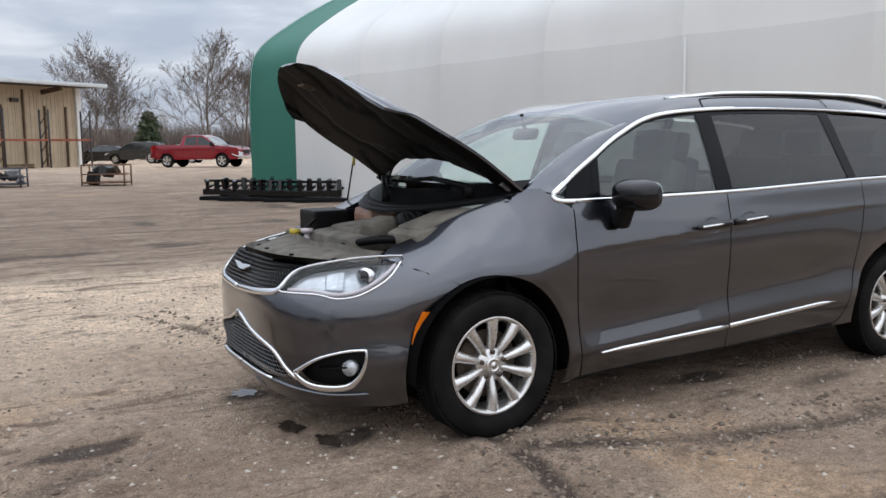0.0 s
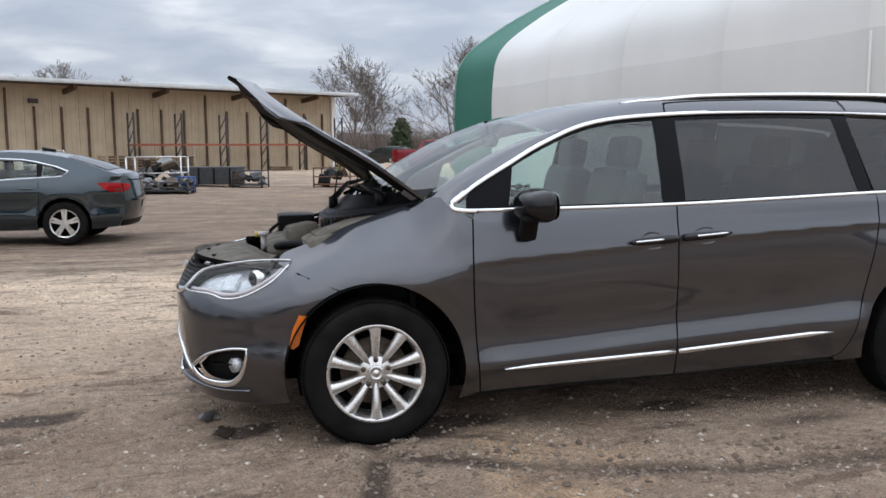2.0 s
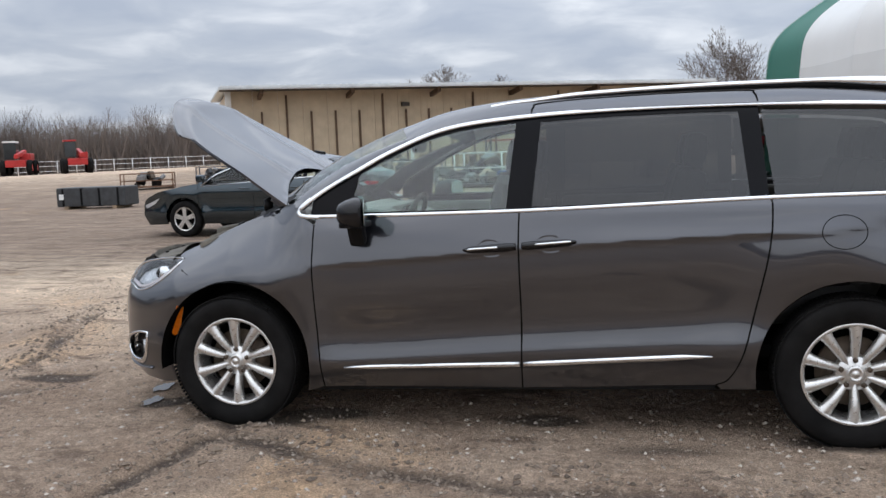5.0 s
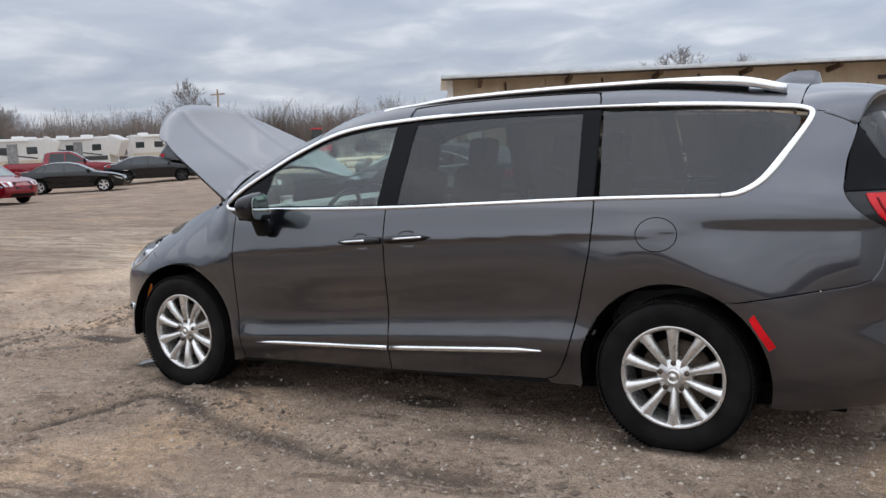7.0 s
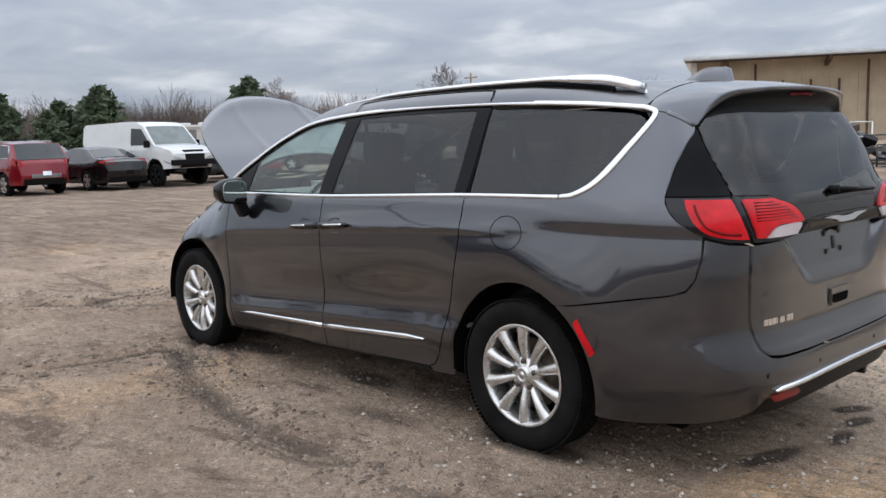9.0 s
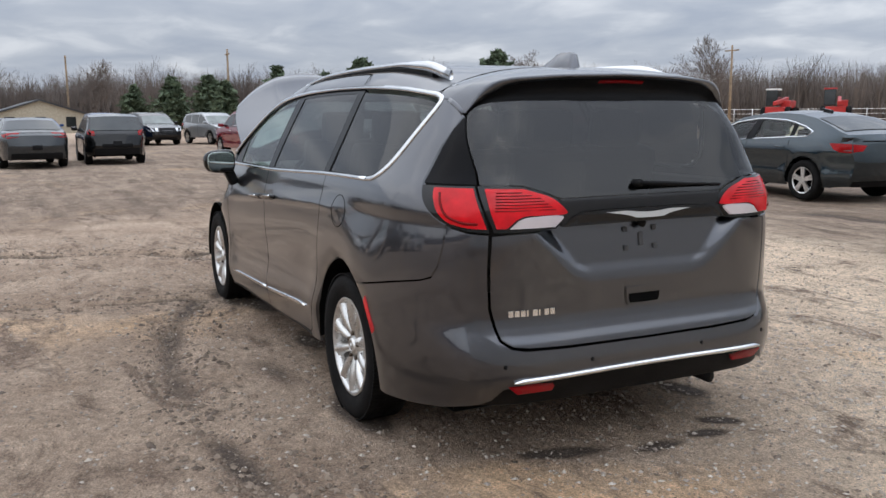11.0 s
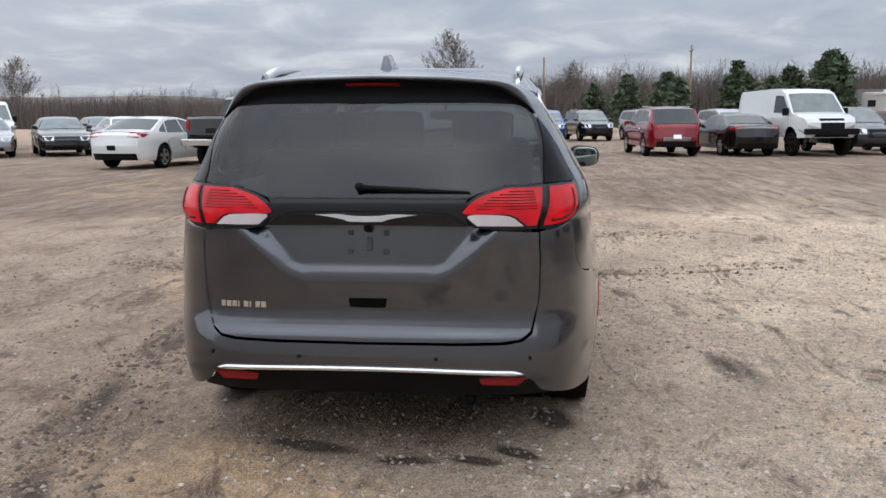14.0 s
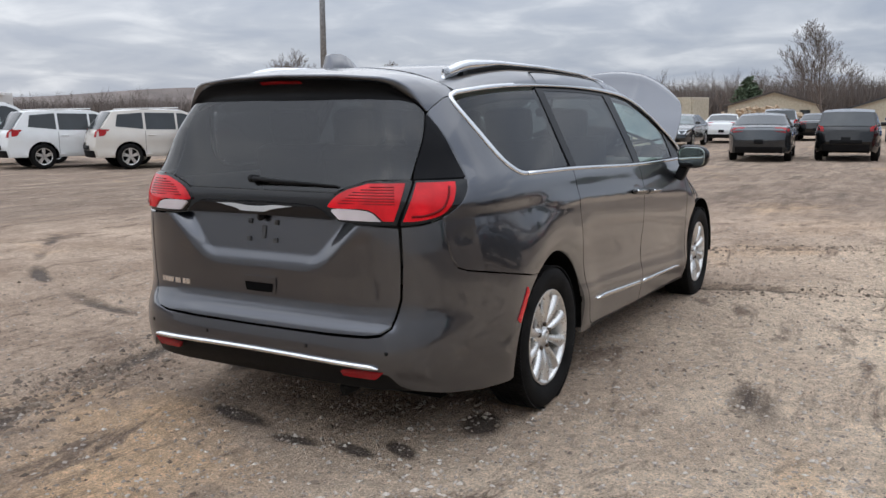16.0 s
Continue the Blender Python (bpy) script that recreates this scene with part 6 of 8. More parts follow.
# roof rails: a silver blade; the black strip on the roof is added as the shaded gap beneath
for sgn in (-1, 1):
    xs = np.linspace(1.38, 3.53, 40)
    f = (xs - xs[0]) / (xs[-1] - xs[0])
    base = roof(xs, np.full(40, 0.865 * sgn))
    top_ = np.interp(xs, [1.38, 1.48, 1.62, 1.82, 2.15, 2.5, 3.04, 3.30, 3.42, 3.53], [1.634, 1.658, 1.684, 1.703, 1.712, 1.716, 1.712, 1.704, 1.684, 1.640])
    top_ = np.maximum(np.convolve(np.pad(top_, 2, mode="edge"), [0.1, 0.2, 0.4, 0.2, 0.1], "valid"), base[:, 2] + 0.004)
    for nm, mat, keep_, thick in (("roof_rail", M_CHROME, slice(0, 40), 0.021), ("rail_gap", M_BLACK, slice(3, 37), None)):
        bm = bmesh.new()
        ring = []
        for p, zt, q in list(zip(base, top_, f))[keep_]:
            wv = 0.021 * (0.45 + 0.55 * min(1, q / 0.10, (1 - q) / 0.05))
            if thick is None:
                shape_, zlo, zhi = 0.62, p[2] - 0.01, max(zt - 0.016, p[2])
            else:
                shape_, zlo, zhi = 1.0, max(zt - thick * (1 + 1.1 * float(smoothstep(0.72, 0.90, q))), p[2] - 0.012), zt
            row = []
            for dy, k_ in ((-1, 0.0), (-0.92, 0.62), (-0.35, 1.0), (0.4, 1.0), (0.95, 0.62), (1, 0.0)):
                row.append(bm.verts.new((p[0], p[1] + dy * wv * shape_, zlo + (zhi - zlo) * k_)))
            ring.append(row)
        for r0, r1 in zip(ring[:-1], ring[1:]):
            for k in range(6):
                bm.faces.new((r0[k], r0[(k + 1) % 6], r1[(k + 1) % 6], r1[k]))
        bm.faces.new(ring[0]), bm.faces.new(ring[-1][::-1])
        part(nm, bm, mat, van, "brushed silver roof rail" if thick else "black strip for the dark gap under the rail", True)
bm = bmesh.new()
vs = []
for x, h, w_ in ((3.36, 0.0, 0.030), (3.42, 0.040, 0.034), (3.46, 0.062, 0.030), (3.50, 0.071, 0.027), (3.57, 0.073, 0.026), (3.597, 0.064, 0.030), (3.612, 0.0, 0.044)):
    z0 = float(ROOF_C(x)) - 0.004
    vs.append([bm.verts.new((x, -w_, z0)), bm.verts.new((x, -w_ * 0.35, z0 + h)), bm.verts.new((x, w_ * 0.35, z0 + h)), bm.verts.new((x, w_, z0))])
for a, b in zip(vs[:-1], vs[1:]):
    for k in range(3):
        bm.faces.new((a[k], a[k + 1], b[k + 1], b[k]))
part("antenna_fin", bm, M_PAINT, van, smooth=True)

# ---- tail details ----
M_CLIP = plain("dusty_grey_clip", (0.045, 0.045, 0.047), 0.6, vary=0.3)
skin("brake_light", [(-0.17, 0.07), (0.17, 0.07), (0.17, 0.20), (-0.17, 0.20)], lambda a, b: under_spoiler(a, b) + np.array([0.007, 0, -0.002]), plain("dim_red_lens", (0.22, 0.008, 0.010), 0.2, spec=0.3), van, step=0.1, rim=0.0)
wa, wb = Vector((4.070, 0.42, 1.152)), Vector((4.085, -0.02, 1.168))
bm = bmesh.new()
add_rod(bm, wa + Vector((0.035, 0, 0)), wb + Vector((0.04, 0, 0.006)), 0.005, 8, 0.010)
add_rod(bm, (4.07, -0.03, 1.170), (4.128, -0.03, 1.175), 0.017, 14)
add_rod(bm, Vector((4.105, 0.05, 1.160)), Vector((4.092, 0.43, 1.146)), 0.006, 6)
part("rear_wiper", bm, M_BLACK, van, smooth=True)
for yy, zz in ((-0.075, 0.982), (0.075, 0.982), (-0.075, 0.905), (0.075, 0.905)):
    c = gate_face(np.array(UR - abs(yy)), np.array(zz))
    box_part("plate_clip", (float(c[0]) + 0.002, yy, zz), (0.012, 0.022, 0.022), M_CLIP, van, (0, 0, 0), 0.004)
c = gate_face(np.array(UR), np.array(0.938))
box_part("plate_slot", (float(c[0]) + 0.001, 0.005, 0.938), (0.01, 0.026, 0.058), M_CLIP, van, (0, -12, 0), 0.005)
rod_part("rear_camera", (4.08, 0.0, 1.012), (4.115, 0.0, 1.003), 0.016, M_BLACK, van, 12)
lt = [(UR, 0.745), (UR - 0.088, 0.745), (UR - 0.080, 0.70), (UR - 0.055, 0.668), (UR, 0.664)]
skin("latch_surround", full(lt, UR), around, M_PAINT, van, off=0.010, step=0.03, rim=0.012)
lt2 = [(UR, 0.718), (UR - 0.062, 0.718), (UR - 0.056, 0.690), (UR - 0.045, 0.679), (UR, 0.677)]
skin("latch_opening", full(lt2, UR), around, M_SEAM, van, off=0.0125, step=0.03, rim=0.0)
for uu, zz in ((4.207, 0.480), (4.59, 0.476)):
    for sgn in (-1, 1):
        c = body(np.array(uu), np.array(zz)) * (1, -sgn, 1)
        rod_part("parking_sensor", (float(c[0]) - 0.01, float(c[1]), zz), (float(c[0]) + 0.001, float(c[1]), zz), 0.009, M_BLACK, van, 14)
rod_part("exhaust_tip", (3.85, 0.42, 0.285), (4.09, 0.42, 0.280), 0.028, M_BLACK, van, 12)
# raised model name on the tailgate, as plain bars
for k in range(8):
    uu = 4.245 + 0.0255 * k
    wide_ = 0.019 if k not in (3, 5) else 0.006
    skin("name_bar", [(uu, 0.668), (uu + wide_, 0.668), (uu + wide_, 0.692), (uu, 0.692)], body, M_CHROME, van, step=0.03, rim=0.005, off=0.005)

# ---- cabin ----
def seat(x, y, name="seat", mat=None):
    mat = mat or M_SEAT
    bm = bmesh.new()
    add_box(bm, (x, y, 0.62), (0.52, 0.50, 0.18), (0, -6, 0), 0.06)
    part("seat_cushion", bm, mat, van)
    bm = bmesh.new()
    add_box(bm, (x + 0.30, y, 0.98), (0.16, 0.50, 0.66), (0, 14, 0), 0.06)
    part("seat_back", bm, mat, van)
    bm = bmesh.new()
    add_box(bm, (x + 0.395, y, 1.385), (0.11, 0.28, 0.19), (0, 10, 0), 0.045)
    add_rod(bm, (x + 0.38, y - 0.06, 1.25), (x + 0.39, y - 0.06, 1.35), 0.008)
    add_rod(bm, (x + 0.38, y + 0.06, 1.25), (x + 0.39, y + 0.06, 1.35), 0.008)
    part("head_rest", bm, mat, van)


for yy in (-0.40, 0.40):
    seat(1.10, yy)
    seat(2.02, yy)
    seat(2.95, yy * 1.05)
seat(2.95, 0.0)
bm = bmesh.new()
add_box(bm, (1.75, 0, 0.42), (3.3, 1.62, 0.06))
part("cabin_floor", bm, M_SEAM, van)
bm = bmesh.new()
add_box(bm, (0.50, 0, 0.92), (0.42, 1.62, 0.34), (0, 12, 0), 0.08)
add_box(bm, (0.40, 0, 1.06), (0.50, 1.50, 0.06), (0, -4, 0), 0.03)
part("dashboard", bm, M_DASH, van)
bm = bmesh.new()
add_box(bm, (0.66, -0.38, 1.06), (0.16, 0.44, 0.12), (0, 16, 0), 0.05)
part("instrument_hood", bm, M_DASH, van)
bm = bmesh.new()
add_box(bm, (0.72, 0.05, 1.02), (0.03, 0.30, 0.18), (0, 14, 0), 0.02)
part("centre_screen", bm, M_GLOSSBLACK, van)
verts, faces = [], []
for i in range(36):
    a = 2 * math.pi * i / 36
    for k in range(8):
        b = 2 * math.pi * k / 8
        r = 0.185 + 0.015 * math.cos(b)
        verts.append((0.015 * math.sin(b), r * math.cos(a), r * math.sin(a)))
for i in range(36):
    for k in range(8):
        faces.append((i * 8 + k, i * 8 + (k + 1) % 8, (i + 1) % 36 * 8 + (k + 1) % 8, (i + 1) % 36 * 8 + k))
sw = mesh_object("steering_wheel", verts, faces, M_SEAT, van)
sw.matrix_basis = pose(0.86, -0.38, 1.02, 0, 25, 0)
box_part("wheel_boss", (0.845, -0.38, 1.01), (0.06, 0.30, 0.10), M_SEAT, van, (0, 25, 0), 0.02)
for sgn in (-1, 1):
    bm = bmesh.new()
    add_box(bm, (1.03, sgn * 0.87, 0.80), (1.0, 0.06, 0.56), (0, 0, 0), 0.02)
    part("door_lining", bm, M_DASH, van)
    bm = bmesh.new()
    add_box(bm, (2.15, sgn * 0.87, 0.80), (1.1, 0.06, 0.60), (0, 0, 0), 0.02)
    part("door_lining", bm, M_DASH, van)
    bm = bmesh.new()
    add_box(bm, (3.35, sgn * 0.78, 0.99), (1.1, 0.08, 0.30), (0, 0, 0), 0.02)
    part("quarter_lining", bm, M_DASH, van)


def lining(x, v):
    return roof(x, v * 0.97) - np.array([0, 0, 0.035])


skin("headlining", [(1.05, -1), (3.8, -1), (3.8, 1), (1.05, 1)], lambda a, b: lining(a, b), M_TRIM, van, step=0.15, rim=0)
bm = bmesh.new()
add_box(bm, (0.83, 0.0, 1.46), (0.04, 0.24, 0.07), (0, 20, 0), 0.025)
add_rod(bm, (0.83, 0, 1.48), (0.80, 0, 1.58), 0.012)
part("inner_mirror", bm, M_BLACK, van)

# ---- parked cars ----
M_CARGLASS = plain("dark_car_glass", (0.022, 0.026, 0.027), 0.06, coat=0.2, vary=0.2, scale=2)
M_SCREEN = plain("pale_windscreen_glass", (0.12, 0.145, 0.14), 0.06, coat=0.5, vary=0.3, scale=2)
M_HEADL = plain("clear_lamp", (0.62, 0.64, 0.66), 0.12, 0.4, coat=1.0, vary=0.2, scale=10)
M_TAILL = plain("tail_lamp_red", (0.30, 0.004, 0.006), 0.15, spec=0.25, vary=0.2, scale=10)
M_DARKRIM = plain("dark_wheel_metal", (0.05, 0.05, 0.052), 0.4, 0.6)
M_SEDANGLASS = pane("green_tinted_car_glass", (0.84, 0.93, 0.89), 0.02, 1.6)
M_GREYM = plain("grey_cast_metal", (0.22, 0.22, 0.22), 0.5, 0.5, vary=0.3)

STYLES = {
    "sedan": dict(width=1.84, belt=0.97, axle=(1.45, -1.38), tyre=0.335, roofw=0.68, edge=[(2.28, 0.24), (2.36, 0.42), (2.35, 0.60), (2.26, 0.72), (1.9, 0.83), (1.35, 0.92), (1.02, 0.97), (0.28, 1.34), (-0.1, 1.42), (-0.7, 1.42), (-1.1, 1.36), (-1.78, 1.07), (-2.22, 1.02), (-2.37, 0.94), (-2.41, 0.66), (-2.38, 0.45), (-2.30, 0.27)],
                  screen=(6, 7), back=(10, 11), windows=[[(0.86, 0.995), (0.30, 1.275), (-0.05, 1.355), (-0.22, 1.36), (-0.20, 0.99)], [(-0.27, 0.99), (-0.28, 1.362), (-0.70, 1.355), (-0.98, 1.31), (-1.12, 1.0)], [(-1.18, 1.01), (-1.06, 1.285), (-1.45, 1.10), (-1.50, 1.03)]], head=(2, 4), tail=(12, 14), grille=(1, 3)),
    "fastback": dict(width=1.86, belt=1.0, axle=(1.40, -1.43), tyre=0.338, roofw=0.66, edge=[(2.28, 0.22), (2.38, 0.42), (2.37, 0.60), (2.28, 0.72), (1.95, 0.85), (1.45, 0.94), (1.08, 0.99), (0.62, 1.24), (0.30, 1.375), (-0.10, 1.44), (-0.60, 1.455), (-1.05, 1.43), (-1.42, 1.365), (-1.80, 1.245), (-2.08, 1.14), (-2.23, 1.10), (-2.26, 1.02), (-2.32, 0.66), (-2.29, 0.45), (-2.18, 0.27)],
                     screen=(6, 8), back=(12, 14), windows=[[(1.02, 0.955), (0.74, 1.13), (0.36, 1.275), (-0.09, 1.335), (-0.03, 0.995)], [(-0.20, 1.003), (-0.25, 1.340), (-0.80, 1.312), (-1.02, 1.275), (-1.04, 1.050)], [(-1.10, 1.058), (-1.11, 1.250), (-1.30, 1.205), (-1.50, 1.125), (-1.42, 1.078)]], head=(2, 4), tail=(16, 17), grille=(1, 3),
                     side_tail=[(-2.27, 0.955), (-1.93, 0.965), (-2.02, 0.865), (-2.12, 0.825), (-2.285, 0.815)], see_through=True),
    "suv": dict(width=1.86, belt=1.06, axle=(1.38, -1.42), tyre=0.36, roofw=0.78, edge=[(2.16, 0.28), (2.28, 0.48), (2.27, 0.74), (2.16, 0.90), (1.8, 1.0), (1.15, 1.08), (0.52, 1.50), (0.1, 1.64), (-0.9, 1.67), (-1.82, 1.61), (-2.14, 1.16), (-2.26, 1.02), (-2.32, 0.62), (-2.26, 0.34)],
                screen=(5, 6), back=(9, 10), windows=[[(1.02, 1.10), (0.52, 1.43), (0.12, 1.555), (-0.05, 1.56), (-0.05, 1.095)], [(-0.11, 1.095), (-0.11, 1.565), (-0.95, 1.58), (-0.95, 1.11)], [(-1.02, 1.12), (-1.02, 1.58), (-1.70, 1.53), (-1.78, 1.20)]], head=(2, 4), tail=(10, 12), grille=(1, 3)),
    "hatch": dict(width=1.80, belt=1.0, axle=(1.30, -1.30), tyre=0.33, roofw=0.78, edge=[(2.05, 0.26), (2.14, 0.45), (2.12, 0.68), (2.0, 0.82), (1.6, 0.93), (1.1, 1.0), (0.45, 1.40), (0.1, 1.51), (-0.8, 1.54), (-1.6, 1.47), (-1.95, 1.10), (-2.08, 0.95), (-2.12, 0.60), (-2.06, 0.32)],
                  screen=(5, 6), back=(9, 10), windows=[[(0.98, 1.02), (0.46, 1.33), (0.12, 1.43), (-0.08, 1.44), (-0.08, 1.01)], [(-0.14, 1.01), (-0.14, 1.445), (-0.85, 1.45), (-0.95, 1.03)], [(-1.02, 1.04), (-0.93, 1.44), (-1.45, 1.38), (-1.58, 1.12)]], head=(2, 4), tail=(10, 12), grille=(1, 3)),
    "van": dict(width=2.0, belt=1.27, axle=(1.85, -1.65), tyre=0.40, roofw=0.86, edge=[(2.62, 0.50), (2.72, 0.66), (2.70, 1.0), (2.58, 1.14), (2.1, 1.26), (1.82, 1.31), (1.15, 1.98), (0.8, 2.12), (-0.5, 2.16), (-2.5, 2.12), (-2.68, 2.0), (-2.74, 1.3), (-2.76, 0.70), (-2.70, 0.52)],
                screen=(5, 6), back=(10, 11), windows=[[(1.62, 1.33), (1.20, 1.76), (1.05, 1.90), (0.45, 1.93), (0.45, 1.32)]], head=(1, 3), tail=(11, 12), grille=(1, 3)),
    "pickup": dict(width=2.0, belt=1.30, axle=(1.85, -1.75), tyre=0.41, roofw=0.80, edge=[(2.78, 0.50), (2.88, 0.68), (2.86, 1.05), (2.72, 1.18), (2.2, 1.26), (1.45, 1.31), (0.78, 1.80), (0.5, 1.92), (-0.45, 1.92), (-0.72, 1.84), (-0.84, 1.36), (-2.80, 1.34), (-2.88, 1.28), (-2.92, 0.85), (-2.86, 0.62)],
                   screen=(5, 6), back=(9, 10), windows=[[(1.30, 1.33), (0.76, 1.72), (0.50, 1.82), (0.28, 1.83), (0.28, 1.32)], [(0.22, 1.32), (0.22, 1.83), (-0.50, 1.82), (-0.60, 1.32)]], head=(1, 3), tail=(12, 13), grille=(1, 3)),
}
WHEEL_CACHE = {}


def car_wheel_meshes(r, dark):
    key = (r, dark)
    if key not in WHEEL_CACHE:
        t = lathe("tyre", [(r * 0.64, -0.09), (r * 0.85, -0.11), (r * 0.97, -0.09), (r, -0.05), (r, 0.08), (r * 0.9, 0.11), (r * 0.6, 0.1)], M_RUBBER, None, 28)
        bm = bmesh.new()
        for i in range(5):
            a = math.radians(72 * i + 90)
            for da in (-0.16, 0.16):
                add_box(bm, (r * 0.36 * math.cos(a + da), -0.085, r * 0.36 * math.sin(a + da)), (r * 0.56, 0.03, r * 0.11), (0, -math.degrees(a + da * 0.5), 0))
        add_rod(bm, (0, -0.10, 0), (0, -0.04, 0), r * 0.17, 14)
        for i in range(28):
            a, b = 2 * math.pi * i / 28, 2 * math.pi * (i + 1) / 28
            q = [(r * k * math.cos(c), y, r * k * math.sin(c)) for c in (a, b) for k, y in ((0.66, -0.1), (0.60, -0.09))]
            vs = [bm.verts.new(p) for p in q]
            bm.faces.new((vs[0], vs[1], vs[3], vs[2]))
        s = part("rim", bm, M_DARKRIM if dark else M_ALLOY, None)
        d = lathe("wheel_disc", [(0.0, -0.02), (r * 0.64, -0.03)], M_SEAM, None, 20)
        meshes = (t.data, s.data, d.data)
        for o in (t, s, d):
            bpy.data.objects.remove(o)
        WHEEL_CACHE[key] = meshes
    return WHEEL_CACHE[key]


def shell_functions(st):
    e = np.array(st["edge"], float)
    seg = np.r_[0, np.cumsum(np.hypot(*np.diff(e, axis=0).T))]
    half, belt, top = st["width"] / 2, st["belt"], e[:, 1].max()
    front, rear = e[:, 0].max(), e[:, 0].min()

    def wide(x, z):
        x, z = np.asarray(x, float), np.asarray(z, float)
        low = np.interp(z, [0.2, 0.34, 0.40, 0.46, 0.62, belt - 0.24, belt - 0.19, belt - 0.16, belt - 0.10, belt], [0.90, 0.955, 0.985, 0.972, 0.968, 0.988, 0.990, 0.999, 0.984, 0.955])
        up = 0.955 + (st["roofw"] - 0.955) * np.clip((z - belt) / (top - belt), 0, 1.1)
        w = half * np.where(z > belt, up, low)
        f, r = np.clip((x - front + 0.75) / 0.75, 0, 1), np.clip((rear + 0.60 - x) / 0.60, 0, 1)
        k = np.where(z > belt + 0.05, 0.3, 1.0)
        w = w * (1 - k * 0.17 * f ** 2 - k * 0.19 * r ** 2)
        for ax in st["axle"]:
            w = w + 0.018 * np.exp(-((np.hypot(x - ax, z - st["tyre"]) - st["tyre"] - 0.10) / 0.07) ** 2)
        return w

    def side(x, z):
        return np.stack([x, -wide(x, z), z], -1)

    def strip(t, v):
        t, v = np.asarray(t, float), np.asarray(v, float)
        x, z = np.interp(t, seg, e[:, 0]), np.interp(t, seg, e[:, 1])
        w = wide(x, z)
        n = np.abs(v)
        slope_x = np.interp(t, seg, np.r_[1.0, np.clip(np.gradient(e[:, 1], seg)[1:-1], -1, 1) * 1.0, -1.0])
        bow = np.where(x > 0, 1, -1) * np.clip(np.abs(slope_x), 0, 1) * 0.16 * (1 - n ** 2.6)
        crown = 0.045 * (1 - n ** 2) * np.clip(1 - np.abs(slope_x), 0, 1)
        return np.stack([x + bow, v * w, z + crown], -1)

    return e, seg, side, strip


def parked_car(name, style, paint, x, y, heading, label, dark_rims=False, detail=0.10, rack=False, lift=0.0, group="parked cars", bar=False, trim=False):
    st = STYLES[style]
    car = empty(name, pose(x, y, float(ground_height(np.array(x), np.array(y))) + lift, 0, 0, heading), label, {"van": "van", "pickup": "pickup truck"}.get(style, "car"), group)
    e, seg, side, strip = shell_functions(st)
    tr = st["tyre"]
    bottom = 0.24 if style in ("sedan", "hatch", "fastback") else 0.34 if style == "suv" else 0.48

    def arch_of(ax):
        r = tr + 0.065
        a0 = math.degrees(math.asin(max(-0.95, (bottom - tr) / r)))
        return [(ax + r * math.cos(radians(a)), tr + r * math.sin(radians(a))) for a in np.linspace(180 - a0, a0, 12)]

    sill = arch_of(st["axle"][1]) + arch_of(st["axle"][0])
    outline = [tuple(p) for p in e] + sill  # nose over the roof to the tail, back along the sill
    verts, faces, normals = [], [], []

    def gather(ob):
        k = len(verts)
        me = ob.data
        verts.extend(tuple(v.co) for v in me.vertices)
        faces.extend(tuple(i + k for i in p.vertices) for p in me.polygons)
        normals.extend(tuple(n.vector) for n in me.vertex_normals)
        bpy.data.objects.remove(ob)
        bpy.data.meshes.remove(me)

    clear = bool(st.get("see_through"))
    shape = outline[::-1]
    holes = [np.array(w)[::-1] for w in st["windows"]] if clear else []
    gather(skin("b", shape, side, paint, None, step=detail + 0.02, rim=0.03 if clear else 0.05, holes=holes))
    gather(skin("b", shape, side, paint, None, step=detail + 0.02, rim=0.03 if clear else 0.05, holes=holes, mirror=True))
    ts = np.unique(np.r_[seg, np.linspace(0, seg[-1], 60)])
    vsn = np.array([-1, -0.97, -0.85, -0.6, -0.3, 0, 0.3, 0.6, 0.85, 0.97, 1])
    tt, vv = np.meshgrid(ts, vsn, indexing="ij")
    pos = strip(tt.ravel(), vv.ravel())
    k, n = len(verts), len(vsn)
    verts.extend(map(tuple, pos))
    faces.extend((k + i * n + j, k + (i + 1) * n + j, k + (i + 1) * n + j + 1, k + i * n + j + 1) for i in range(len(ts) - 1) for j in range(n - 1))
    body_ob = mesh_object("body", verts, faces, paint, car, True)
    body_ob.data.set_sharp_from_angle(angle=radians(32))
    for i, poly in enumerate(st["windows"]):
        both("side_window", np.array(poly)[::-1], side, M_SEDANGLASS if clear else M_CARGLASS, car, step=0.2, rim=0.004, off=-0.008 if clear else 0.006)
    if clear:
        for wa_, wb_ in zip(st["windows"][:-1], st["windows"][1:]):
            both("window_pillar", [wa_[-1], wb_[0], wb_[1], wa_[-2]], side, M_PILLAR, car, step=0.1, rim=0.0, off=0.003)
        # cabin: seats, dashboard and floor seen through the glass
        for sx_, backs in ((0.05, (-0.40, 0.40)), (-0.95, (-0.42, 0.0, 0.42))):
            for sy_ in backs:
                box_part("seat_back", (sx_ - 0.22, sy_, 0.88), (0.14, 0.44 if len(backs) == 2 else 0.40, 0.56), M_SEAT, car, (0, -14, 0), 0.05)
                box_part("head_rest", (sx_ - 0.30, sy_, 1.20), (0.09, 0.24, 0.15), M_SEAT, car, (0, -10, 0), 0.035)
        box_part("dashboard", (0.95, 0, 0.86), (0.50, 1.45, 0.20), M_SEAT, car, (0, 0, 0), 0.06)
        box_part("cabin_floor", (-0.3, 0, 0.46), (2.9, 1.5, 0.05), M_SEAM, car)
        box_part("rear_shelf", (-1.62, 0, 0.97), (0.7, 1.35, 0.04), M_SEAT, car)
        box_part("roof_fin", (-1.02, 0, 1.49), (0.22, 0.05, 0.05), M_GLOSSBLACK, car, (0, -10, 0), 0.015)
